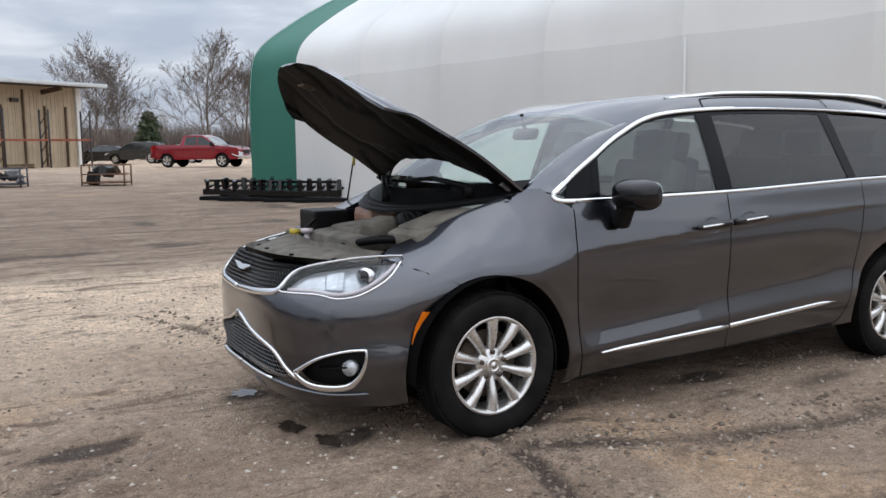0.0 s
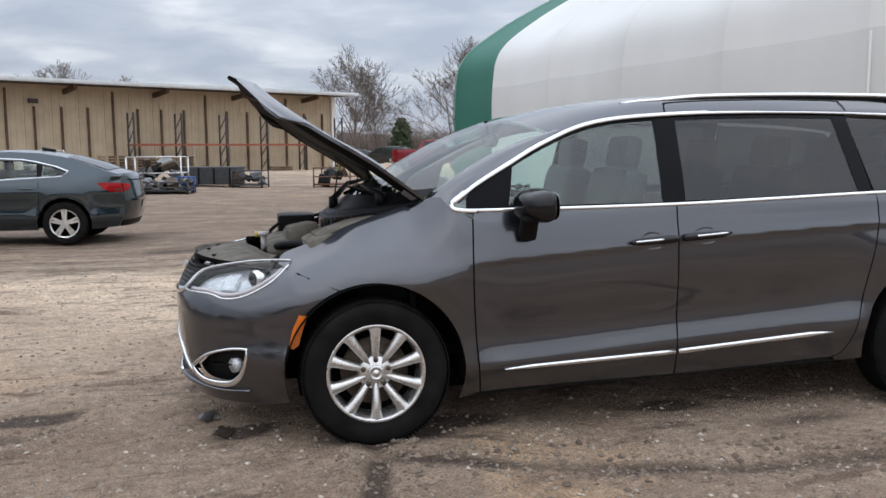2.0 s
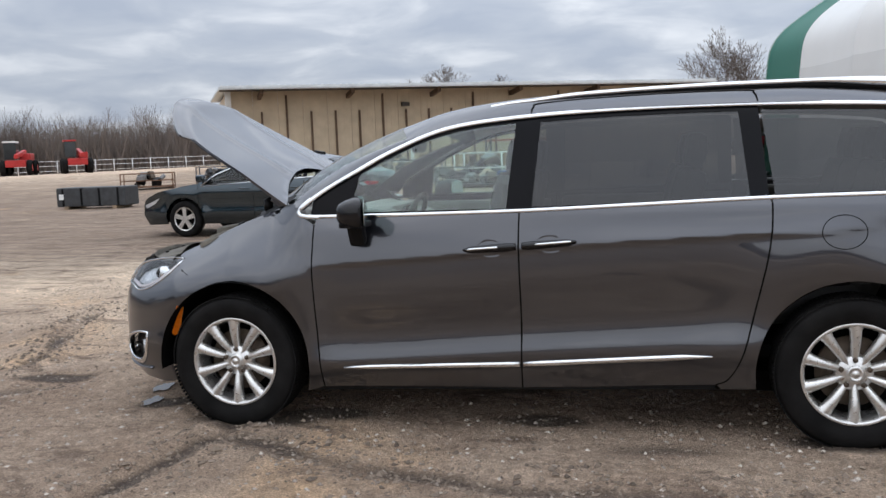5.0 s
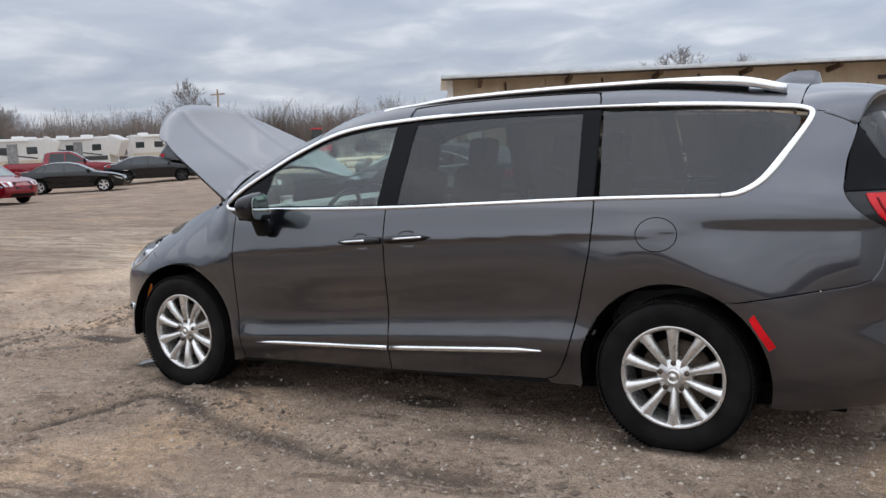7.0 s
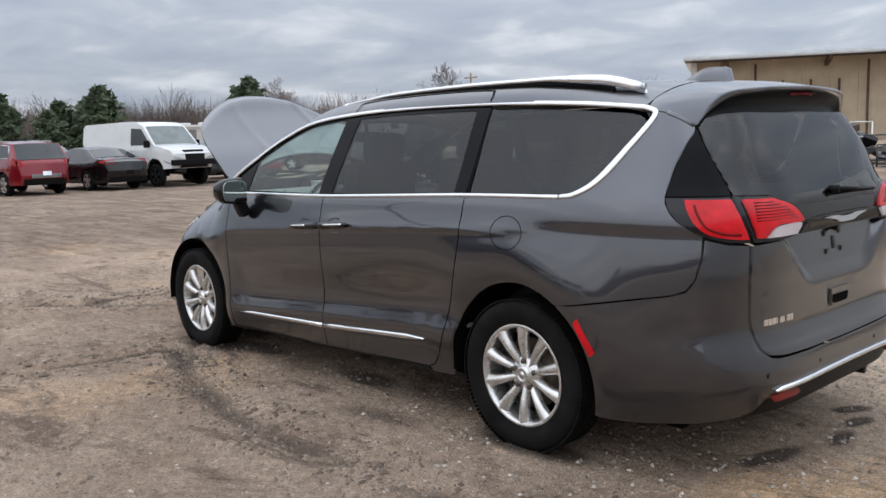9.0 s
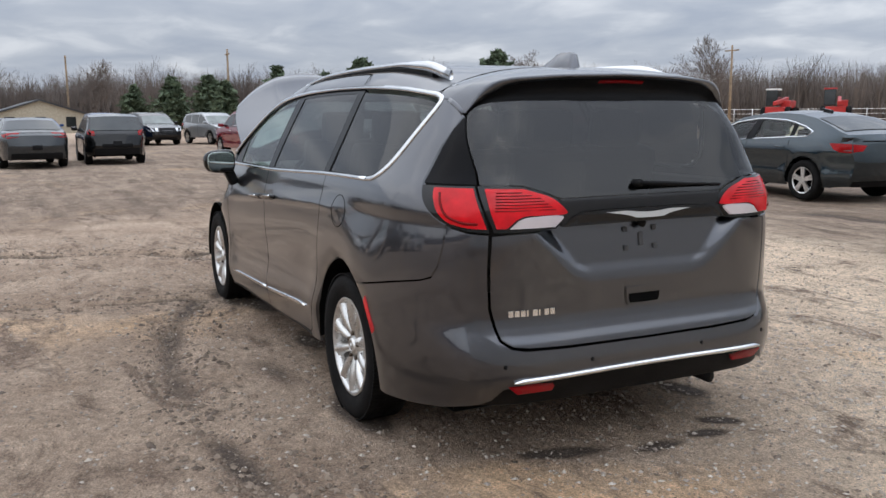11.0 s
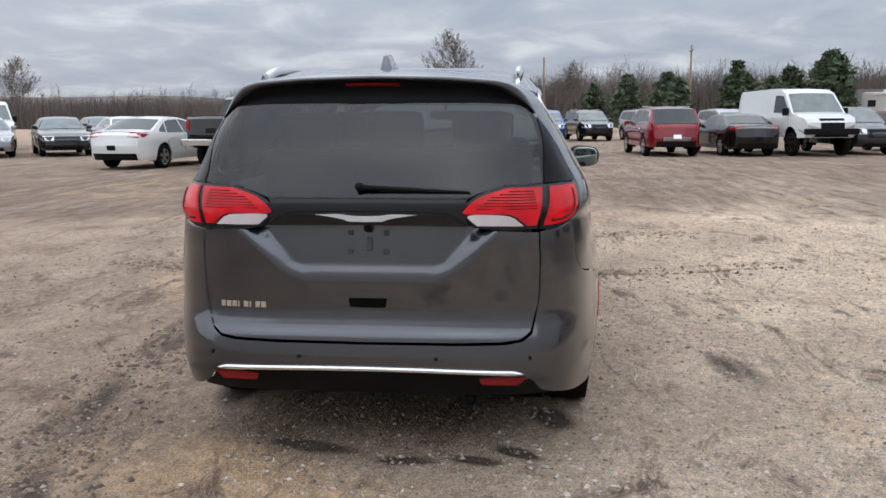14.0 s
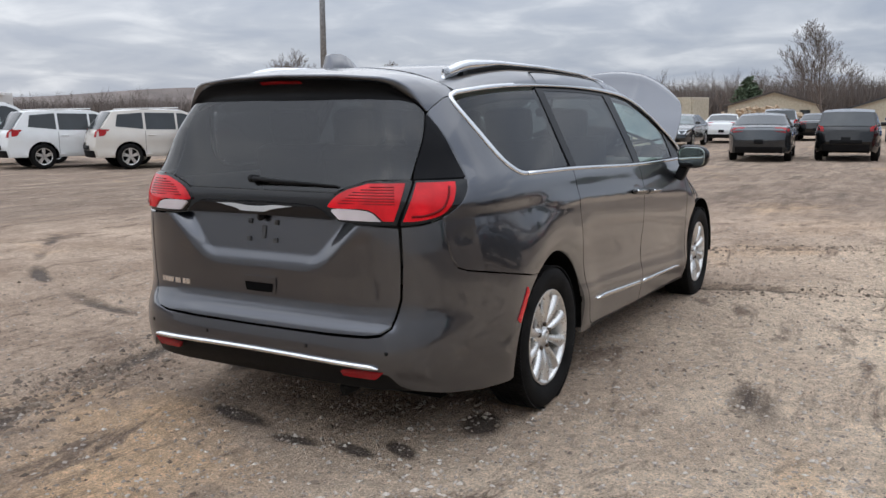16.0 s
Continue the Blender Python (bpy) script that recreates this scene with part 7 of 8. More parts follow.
    if trim:
        first, last = st["windows"][0], st["windows"][-1]
        line = [first[0]] + [(a, b + 0.02) for a, b in first[1:-1]] + [(a, b + 0.02) for w in st["windows"][1:] for a, b in w[1:-1]] + [last[-1]]
        for mr in (False, True):
            bead("window_trim", np.array(line), M_CHROME, car, 0.022, 0.010, lambda a, b: side(a, b), mr)
            bead("window_trim", np.array([(first[0][0], first[0][1] - 0.01), (last[-1][0], last[-1][1] - 0.01)]), M_CHROME, car, 0.018, 0.008, lambda a, b: side(a, b), mr)
    for nm, (a, b), mat in (("windscreen", st["screen"], M_SCREEN), ("rear_window", st["back"], M_CARGLASS)):
        if style == "van" and nm == "rear_window":
            continue
        lo, hi = seg[a] + 0.02, seg[b] - 0.02
        skin(nm, [(-0.93, lo), (-0.90, hi), (0.90, hi), (0.93, lo)], lambda q, p: strip(p, q), mat, car, step=0.2, rim=0.0, off=0.008)
    # lamps and grille lie on nose and tail
    a, b = st["head"]
    lo, hi = seg[a] - 0.02, min(seg[a] + 0.17, seg[b])
    g0, g1 = seg[st["grille"][0]] + 0.12, seg[st["grille"][1]] - 0.03
    ta, tb = seg[st["tail"][0]] + 0.02, seg[st["tail"][0]] + (0.30 if style in ("suv", "van", "pickup") else 0.24)
    for s in (-1, 1):
        out = [(0.99 * s, lo), (0.985 * s, hi + 0.10), (0.55 * s, hi), (0.62 * s, lo)]
        skin("headlamp", out if s < 0 else out[::-1], lambda q, p: strip(p, q), M_HEADL, car, step=0.2, rim=0.0, off=0.010)
        tl = [(0.99 * s, ta), (0.99 * s, tb), (0.60 * s, tb - 0.03), (0.55 * s, ta)] if style == "sedan" else [(0.99 * s, ta + 0.05), (0.99 * s, ta + 0.18), (0.80 * s, ta + 0.16), (0.72 * s, ta + 0.07)] if clear else [(0.99 * s, ta), (0.99 * s, tb), (0.85 * s, tb), (0.86 * s, ta)]
        skin("tail_lamp", tl if s > 0 else tl[::-1], lambda q, p: strip(p, q), M_TAILL, car, step=0.2, rim=0.0, off=0.010)
    xf, zf = np.interp(lo + 0.06, seg, e[:, 0]), np.interp(lo + 0.06, seg, e[:, 1])
    xr, zr0, zr1 = np.interp((ta + tb) / 2, seg, e[:, 0]), np.interp(ta, seg, e[:, 1]), np.interp(tb, seg, e[:, 1])
    for mr in (False, True):
        skin("headlamp", [(xf - 0.02, zf - 0.03), (xf - 0.42, zf + 0.10), (xf - 0.30, zf + 0.0), (xf - 0.06, zf - 0.09)], lambda a_, b_: side(a_, b_), M_HEADL, car, step=0.2, rim=0.0, off=0.008, mirror=mr)
        skin("tail_lamp", st.get("side_tail") or [(xr + 0.03, zr1 + 0.02), (xr + 0.02, zr0 - 0.02), (xr + 0.30, zr0 - 0.03), (xr + 0.16, zr1 + 0.04)], lambda a_, b_: side(a_, b_), M_TAILL, car, step=0.2, rim=0.0, off=0.008, mirror=mr)
    skin("grille", [(-0.5, g0), (-0.5, g1), (0.5, g1), (0.5, g0)], lambda q, p: strip(p, q), M_BLACK, car, step=0.2, rim=0.0, off=0.008)
    skin("front_intake", [(-0.75, 0.02), (-0.65, 0.15), (0.65, 0.15), (0.75, 0.02)], lambda q, p: strip(p, q), M_BLACK, car, step=0.3, rim=0.0, off=0.008)
    end = seg[-1]
    rl_ = 0.10 if clear else 0.20
    skin("rear_lower", [(-0.9, end - rl_), (-0.9, end), (0.9, end), (0.9, end - rl_)], lambda q, p: strip(p, q), M_BLACK, car, step=0.3, rim=0.0, off=0.008)
    pl = end - 0.42
    skin("number_plate", [(-0.18, pl), (-0.18, pl + 0.13), (0.18, pl + 0.13), (0.18, pl)], lambda q, p: strip(p, q), M_CHROME if trim else M_BLACK, car, step=0.3, rim=0.0, off=0.012)
    if style in ("suv", "hatch"):
        skin("tailgate_glass", [(-0.88, seg[st["back"][0]] + 0.05), (-0.93, seg[st["back"][1]] + 0.06), (0.93, seg[st["back"][1]] + 0.06), (0.88, seg[st["back"][0]] + 0.05)], lambda q, p: strip(p, q), M_CARGLASS, car, step=0.2, rim=0.0, off=0.012)
        skin("bumper_guard", [(-0.62, end - 0.34), (-0.62, end - 0.22), (0.62, end - 0.22), (0.62, end - 0.34)], lambda q, p: strip(p, q), M_GREYM if trim else M_BLACK, car, step=0.3, rim=0.0, off=0.012)
    if style in ("sedan", "fastback"):
        skin("boot_joint", [(-0.80, seg[st["tail"][0]] + 0.015), (-0.80, seg[st["tail"][0]] + 0.03), (0.80, seg[st["tail"][0]] + 0.03), (0.80, seg[st["tail"][0]] + 0.015)], lambda q, p: strip(p, q), M_SEAM, car, step=0.3, rim=0.0, off=0.009)
    if style == "van":
        for s in (-1, 1):
            am = [(0.97 * s, lo - 0.01), (0.97 * s, lo + 0.13), (0.82 * s, lo + 0.13), (0.82 * s, lo - 0.01)]
            skin("turn_lamp", am if s < 0 else am[::-1], lambda q, p: strip(p, q), M_AMBER, car, step=0.2, rim=0.0, off=0.014)
    # door seams, handles and mirrors
    wl = st["windows"]
    seam_x = [wl[0][0][0] + 0.06, wl[0][-1][0] - 0.03] + ([wl[1][-1][0] - 0.03] if len(wl) > 1 else [])
    for sx in seam_x:
        for mr in (False, True):
            bead("door_gap", np.linspace((sx, bottom + 0.08), (sx, st["belt"] + 0.0), 8), M_SEAM, car, 0.010, 0.002, lambda a_, b_: side(a_, b_), mr)
    for sx in seam_x[1:]:
        for mr in (False, True):
            bead("door_handle", np.linspace((sx + 0.08, st["belt"] - 0.12), (sx + 0.27, st["belt"] - 0.115), 4), M_CHROME if trim and not clear else paint, car, 0.03, 0.025, lambda a_, b_: side(a_, b_), mr)
    mx = wl[0][0][0] - 0.05
    for s in (-1, 1):
        mw = -float(side(np.array(mx), np.array(st["belt"] + 0.05))[1])
        bm = bmesh.new()
        add_box(bm, (mx, s * (mw + 0.11), st["belt"] + 0.09), (0.12, 0.20, 0.13 if style not in ("van", "pickup") else 0.26), (0, 0, 0), 0.035)
        part("door_mirror", bm, paint if style not in ("van", "pickup") else M_BLACK, car)
    box_part("underbody", ((e[:, 0].max() + e[:, 0].min()) / 2, 0, bottom + 0.10), (e[:, 0].max() - e[:, 0].min() - 0.5, st["width"] * 0.72, 0.16), M_SEAM, car)
    tm, sm, dm = car_wheel_meshes(tr, dark_rims)
    for ax in st["axle"]:
        for s in (-1, 1):
            wob = new("wheel", tm)
            wob.parent = car
            wob.matrix_basis = pose(ax, s * (st["width"] / 2 - 0.115), tr - lift, 0, 0, 0 if s < 0 else 180)
            for nm, me in (("rim", sm), ("wheel_disc", dm)):
                o = new(nm, me)
                o.parent = wob
            bm = bmesh.new()
            add_box(bm, (ax, s * (st["width"] / 2 - 0.30), tr + 0.12), (2 * tr + 0.05, 0.02, 2 * tr * 0.7))
            part("arch_wall", bm, M_SEAM, car)
    if rack:
        for s in (-1, 1):
            zt = float(np.interp(-0.4, e[::-1, 0], e[::-1, 1]))
            bm = bmesh.new()
            add_rod(bm, (0.05, s * st["width"] / 2 * st["roofw"] * 0.88, zt + 0.06), (-1.5, s * st["width"] / 2 * st["roofw"] * 0.88, zt + 0.03), 0.018, 6)
            part("roof_rail", bm, M_ALLOY, car)
    if style == "pickup":
        bm = bmesh.new()
        add_box(bm, (-1.83, 0, 1.352), (1.85, 1.5, 0.03))
        part("bed_interior", bm, M_SEAM, car)
    if bar:
        bm = bmesh.new()
        add_box(bm, (e[:, 0].max() + 0.06, 0, 0.60 + 0.1 * (style == "van")), (0.18, st["width"] * 0.92, 0.20), (0, 0, 0), 0.03)
        part("front_bumper", bm, M_BLACK if style == "van" else M_CHROME, car)
        bm = bmesh.new()
        add_box(bm, (e[:, 0].min() - 0.06, 0, 0.66), (0.16, st["width"] * 0.92, 0.18), (0, 0, 0), 0.03)
        part("rear_bumper", bm, M_CHROME, car)
    return car


P_TEAL = car_paint("teal_grey_paint", (0.017, 0.034, 0.046), 0.9, 0.03, 1.65, 0.20)
P_RED = car_paint("red_paint", (0.21, 0.006, 0.014), 0.3, 0.05, 1.5)
P_BLACK = car_paint("black_paint", (0.003, 0.0035, 0.004), 0.1, 0.02, 1.42)
P_WHITE = car_paint("white_car_paint", (0.70, 0.71, 0.70), 0.0, 0.12)
P_SILVER = car_paint("silver_paint", (0.36, 0.37, 0.38), 0.6, 0.12)
P_GREY = car_paint("grey_car_paint", (0.055, 0.06, 0.064), 0.7, 0.08)
P_BLUE = car_paint("blue_paint", (0.02, 0.07, 0.22), 0.4, 0.1)
P_PEARL = car_paint("pearl_white_paint", (0.62, 0.58, 0.52), 0.1, 0.1)

parked_car("sedan", "fastback", P_TEAL, -4.83, 10.35, 177, "dark teal four-door sedan with silver five-spoke wheels", trim=True, detail=0.05)
parked_car("pickup_truck", "pickup", P_RED, 10.9, 49.0, -42, "red crew-cab pickup truck parked beside the dome", bar=True)
parked_car("sedan", "sedan", P_BLACK, -32.6, 28.2, 50, "black four-door sedan with black wheels", True)
parked_car("sedan", "sedan", P_BLACK, -31.6, 22.4, 45, "black four-door sedan with silver wheels")
parked_car("off_road_truck", "suv", P_GREY, -33.8, 33.0, 45, "dark grey off-road truck with soft top", True, lift=0.15)
parked_car("hatchback", "hatch", P_RED, -27.0, 14.8, 8, "red hatchback with silver wheels in the row")
parked_car("crossover", "suv", P_GREY, -26.1, 12.3, 8, "dark grey crossover with silver bumper guard", True)
parked_car("cargo_van", "van", P_WHITE, -25.2, 10.1, 10, "white lifted cargo van with black front bumper", True, bar=True, lift=0.14)
parked_car("sedan", "sedan", P_BLACK, -25.0, 7.9, 188, "black sedan parked with its tail to the yard")
parked_car("crossover", "suv", P_RED, -24.8, 5.3, 186, "red crossover with silver roof rails", rack=True, trim=True)
parked_car("crossover", "suv", P_SILVER, -41.5, 7.0, 15, "silver crossover facing the yard")
parked_car("compact_car", "hatch", P_BLACK, -23.7, 0.15, 182, "black compact car with round tail lamps", True)
parked_car("sedan", "sedan", P_GREY, -22.7, -2.3, 186, "grey sedan with a rear spoiler")
parked_car("crossover", "suv", P_BLUE, -40.6, 1.4, 5, "blue crossover with chrome grille bars")
parked_car("crossover", "suv", P_BLACK, -42.0, 3.8, 12, "black crossover with silver roof rails", rack=True)
parked_car("crossover", "suv", P_SILVER, -43.8, -5.0, 190, "silver crossover parked tail outwards")
parked_car("sedan", "sedan", P_WHITE, -39.5, -7.0, 188, "white sedan parked tail outwards")
parked_car("sedan", "sedan", P_GREY, -33.2, -7.7, 2, "grey sedan with cross-hair grille")
parked_car("pickup_truck", "pickup", P_BLACK, -18.2, -7.5, 171, "black single-cab pickup truck with chrome rear bumper", bar=True, lift=0.10)
parked_car("sedan", "sedan", P_WHITE, -17.6, -10.4, 172, "white sedan beside the black pickup")
parked_car("hatchback", "hatch", P_BLACK, -12.9, -15.6, 186, "black hatchback with roof bars and dark wheels", True, rack=True)
parked_car("sedan", "sedan", P_SILVER, -23.2, -19.8, 35, "silver sedan facing the yard")
parked_car("sedan", "sedan", P_BLACK, -24.6, -17.6, 35, "black sedan with chrome grille")
parked_car("sedan", "sedan", P_WHITE, -27.3, -16.2, 38, "white sedan facing the yard")
parked_car("crossover", "suv", P_PEARL, -11.6, -17.3, 152, "pearl white crossover with chrome wheels", rack=True)
parked_car("crossover", "suv", P_WHITE, -10.6, -20.0, 160, "white boxy crossover with black bumpers", rack=True)
parked_car("pickup_truck", "pickup", P_WHITE, -9.6, -23.4, 160, "white pickup truck at the end of the row")
parked_car("sedan", "sedan", P_BLUE, -44.0, -1.6, 5, "dark blue sedan in the back row")
parked_car("sedan", "sedan", P_BLACK, -45.0, -3.2, 185, "black sedan in the back row")
parked_car("sedan", "sedan", P_SILVER, -36.0, 17.5, 20, "silver sedan in the back row")
parked_car("sedan", "sedan", P_RED, -37.5, 20.0, 20, "dark red sedan in the back row")
parked_car("pickup_truck", "pickup", P_RED, -38.5, 27.0, 50, "red pickup truck behind the black sedans")
parked_car("sedan", "sedan", P_BLACK, 7.8, 68.0, 160, "dark sedan beyond the shed")
parked_car("crossover", "suv", P_GREY, 10.2, 66.5, 150, "grey crossover beyond the shed")
parked_car("sedan", "sedan", P_WHITE, 13.0, 65.0, 150, "white sedan beyond the shed")
parked_car("cargo_van", "van", P_WHITE, -29.5, -24.0, 40, "white high panel van")
parked_car("sedan", "sedan", P_SILVER, -31.0, -18.0, 40, "silver sedan behind the row")
parked_car("sedan", "sedan", P_GREY, -34.5, -21.0, 40, "grey sedan behind the row")
parked_car("crossover", "suv", P_WHITE, -36.0, -11.5, 185, "white crossover parked tail outwards")
parked_car("crossover", "suv", P_SILVER, -37.5, 10.5, 12, "silver crossover behind the cargo van")

# ---- trees ----
M_BARK = plain("grey_brown_bark", (0.13, 0.105, 0.085), 0.9, vary=0.3, scale=3)
M_TWIG = plain("brown_winter_twigs", (0.145, 0.118, 0.102), 0.95, vary=0.35, scale=0.05)
M_NEEDLE = plain("dark_green_needles", (0.085, 0.115, 0.065), 0.85, vary=0.4, scale=2)


def bare_tree_arrays(height, rng, levels=4, spread=0.5, sides=4, twig=0.012):
    """A leafless tree as verts and faces: a stem that forks into rising leaders, each with ever finer side shoots."""
    verts, faces = [], []
    KIDS = (13, 8, 6, 4)
    STEPS = (7, 5, 3, 2, 1)

    def limb(a, d, length, r, level):
        n = STEPS[min(level, 4)]
        sd = sides if level < 2 else 3
        p, q, prev = np.array(a, float), np.array(d, float), None
        shoots = KIDS[level] if level < levels else 0
        for i in range(n + 1):
            t = i / n
            ax = np.cross(q, [0.3, 0.5, 0.81])
            ax /= np.linalg.norm(ax)
            ay = np.cross(q, ax)
            rr = max(twig * 0.6, r * (1 - 0.72 * t))
            k = len(verts)
            for s_ in range(sd):
                an = 2 * math.pi * s_ / sd
                verts.append(p + (ax * math.cos(an) + ay * math.sin(an)) * rr)
            if prev is not None:
                for s_ in range(sd):
                    faces.append((prev + s_, prev + (s_ + 1) % sd, k + (s_ + 1) % sd, k + s_))
            prev = k
            first = 0.28 if level == 0 else 0.18
            if shoots and t >= first:
                todo = max(1, round(shoots / max(1, (n + 1) * (1 - first)))) if i < n else 2
                for _ in range(todo):
                    side = rng.normal(0, 1, 3)
                    side -= q * (side @ q)
                    side /= np.linalg.norm(side) + 1e-9
                    w = spread * rng.uniform(0.7, 1.35) * (0.45 if i == n else 1)
                    nd = q + side * w * 1.9 + np.array([0, 0, 0.12])
                    limb(p, nd / np.linalg.norm(nd), length * rng.uniform(0.46, 0.72) * (1.2 - 0.6 * t), max(twig, rr * rng.uniform(0.45, 0.62)), level + 1)
            if i < n:
                q = q + rng.normal(0, 0.05 if level == 0 else 0.11, 3) + np.array([0, 0, 0.03 * level])
                q /= np.linalg.norm(q)
                p = p + q * length / n

    limb((0, 0, -0.1), (0, 0, 1), height * 0.72, height * 0.0125, 0)
    v = np.array(verts)
    v[:, 2] *= height / v[:, 2].max()
    return v, faces


def far_place(t_yaw, dist):
    return np.array([4.0 - math.sin(radians(t_yaw)) * dist, -1.0 + math.cos(radians(t_yaw)) * dist])


rng = np.random.default_rng(11)
VARIANTS = [bare_tree_arrays(10.0, rng, 2, 0.42, 3, 0.020) for _ in range(9)]


CROWNS = []
for seed, spread in ((3, 0.36), (5, 0.46), (8, 0.40)):
    v, f = bare_tree_arrays(10.0, np.random.default_rng(seed), 4, spread, 5, 0.013)
    cut = 35
    a, b = mesh_object("trunk", v, f[:cut], M_BARK), mesh_object("crown", v, f[cut:], M_TWIG)
    CROWNS.append((a.data, b.data))
    bpy.data.objects.remove(a), bpy.data.objects.remove(b)


def single_tree(x, y, h, kind, turn, broad=1.25):
    tree = empty("bare_tree", pose(x, y, 0, 0, 0, turn) @ Matrix.Diagonal((h * broad / 10, h * broad / 10, h / 10, 1)), "tall leafless tree with fine branching crown", "tree", "bare trees")
    for nm, me in zip(("trunk", "crown"), CROWNS[kind]):
        new(nm, me).parent = tree


for k, (tx, ty, th) in enumerate(((-70.4, -5.4, 9.0), (-86, 4, 7.2), (-60, -52, 8), (-66, -46, 7), (-70, 70, 10.5), (-80, 52, 9), (-20, 84, 10.5), (-13, 86, 9.5), (9.2, 83, 12.5), (13, 88, 9.5), (20, 82, 13), (24.5, 85, 11.5), (-38, 78, 9))):
    single_tree(tx, ty, th, k % 3, 67 * k, 1.1)


def woods(name, lo, hi, count, near, far, hmin, hmax, label):
    vs, fs = [], []
    k = 0
    for _ in range(count):
        a = rng.uniform(lo, hi)
        p = far_place(a, rng.uniform(near, far))
        v, f = VARIANTS[rng.integers(len(VARIANTS))]
        h, w, c = rng.uniform(hmin, hmax) / 10, rng.uniform(0.8, 1.3), rng.uniform(0, 6.28)
        q = v.copy()
        q[:, 0], q[:, 1] = (v[:, 0] * math.cos(c) - v[:, 1] * math.sin(c)) * h * w, (v[:, 0] * math.sin(c) + v[:, 1] * math.cos(c)) * h * w
        q[:, 2] *= h
        q[:, :2] += p
        vs.append(q)
        fs += [tuple(i + k for i in face) for face in f]
        k += len(q)
    ob = mesh_object(name, np.vstack(vs), fs, M_TWIG, None, False)
    tagged(ob, label, "trees", kind="stuff")


woods("winter_woods", 20, 88, 260, 108, 150, 5.4, 9.0, "brown leafless winter woods along the horizon")
woods("winter_woods", 88, 106, 80, 108, 150, 5.0, 8.0, "brown leafless woods along the horizon")
woods("winter_woods", 106, 150, 150, 108, 150, 3.4, 6.0, "low brown leafless woods along the horizon")
woods("winter_woods", -40, 20, 110, 100, 140, 4, 6.5, "brown leafless winter woods behind the shed")
woods("winter_woods", 150, 320, 170, 90, 140, 4.2, 7.2, "leafless winter woods on the far side of the yard")


def brush(name, lo, hi, count, near, far, h0, h1):
    """Undergrowth: upright blades of twigs, thick enough to close the view between the trunks."""
    a, d = np.radians(rng.uniform(lo, hi, count)), rng.uniform(near, far, count)
    px, py = 4.0 - np.sin(a) * d, -1.0 + np.cos(a) * d
    h, w, c = rng.uniform(h0, h1, count), rng.uniform(0.03, 0.12, count), rng.uniform(0, 3.14, count)
    dx, dy, lean = np.cos(c) * w, np.sin(c) * w, rng.normal(0, 0.22, (2, count)) * h
    vs = np.stack([np.stack([px - dx, py - dy, 0 * h - 0.1], 1), np.stack([px + dx, py + dy, 0 * h - 0.1], 1), np.stack([px + lean[0], py + lean[1], h], 1)], 1).reshape(-1, 3)
    ob = mesh_object(name, vs.tolist(), np.arange(3 * count).reshape(-1, 3).tolist(), M_TWIG, None, False)
    tagged(ob, "thick brown undergrowth of leafless brush", "brush", kind="stuff")


brush("undergrowth", 15, 88, 50000, 108, 160, 3.4, 8.0)
brush("undergrowth", 88, 106, 18000, 108, 160, 3.0, 6.4)
brush("undergrowth", 106, 160, 36000, 108, 160, 2.0, 4.4)
brush("undergrowth", -40, 15, 26000, 100, 140, 2.5, 5.0)
brush("undergrowth", 160, 320, 34000, 100, 150, 2.6, 5.0)


def pine(x, y, h, seed, wide=0.30):
    """An old pine: flat uneven boughs in loose tiers, with gaps between them."""
    g = np.random.default_rng(seed)
    tree = empty("pine_tree", pose(x, y, 0), "dark green pine with uneven layered boughs", "tree", "evergreen trees")
    rod_part("trunk", (0, 0, -0.1), (0, 0, h * 0.95), h * 0.018, M_BARK, tree, 6, r2=0.03)
    vs, fs = [], []
    tiers = 22
    for i in range(tiers):
        f = (i + g.uniform(0.1, 0.9)) / tiers
        z = h * (0.08 + 0.90 * f)
        girth = h * wide * min(1.0, 1.35 * (1 - f) ** 0.62) * g.uniform(0.75, 1.15)
        for _ in range(14 if f < 0.8 else 7):
            reach = girth * g.uniform(0.55, 1.08) + 0.10
            an = g.uniform(0, 6.28)
            tip = np.array([math.cos(an) * reach, math.sin(an) * reach, z + reach * g.uniform(-0.05, 0.45)])
            root = np.array([0, 0, z])
            for t in np.linspace(0.2, 1.0, 8):
                c = root + (tip - root) * t
                for _ in range(4):
                    s = g.uniform(0.10, 0.26) * min(1.4, h / 6)
                    d1, d2 = g.normal(0, 1, 3) * s * (1, 1, 0.8), g.normal(0, 1, 3) * s * (1, 1, 0.7)
                    k = len(vs)
                    vs += [c + d1, c + d2, c - d1 * 0.6]
                    fs.append((k, k + 1, k + 2))
    mesh_object("crown", vs, fs, M_NEEDLE, tree, False)


for px_, py_, ph, sd in ((-64, 24, 6.4, 1), (-66, 21.5, 5.2, 2), (-69, 18, 5.8, 3), (-58, 34, 6.8, 4), (-74, 13, 5.2, 5), (-62, 12, 4.2, 6), (-66, 8.5, 4.6, 7), (-70, 6, 4.0, 8), (-84, -14, 5, 10), (19.5, 60, 3.6, 11), (14.5, 84, 5.0, 12), (-60, 18.5, 4.2, 13), (-78, 28, 5.8, 15)):
    pine(px_, py_, ph, sd, 0.33 if sd % 3 else 0.27)

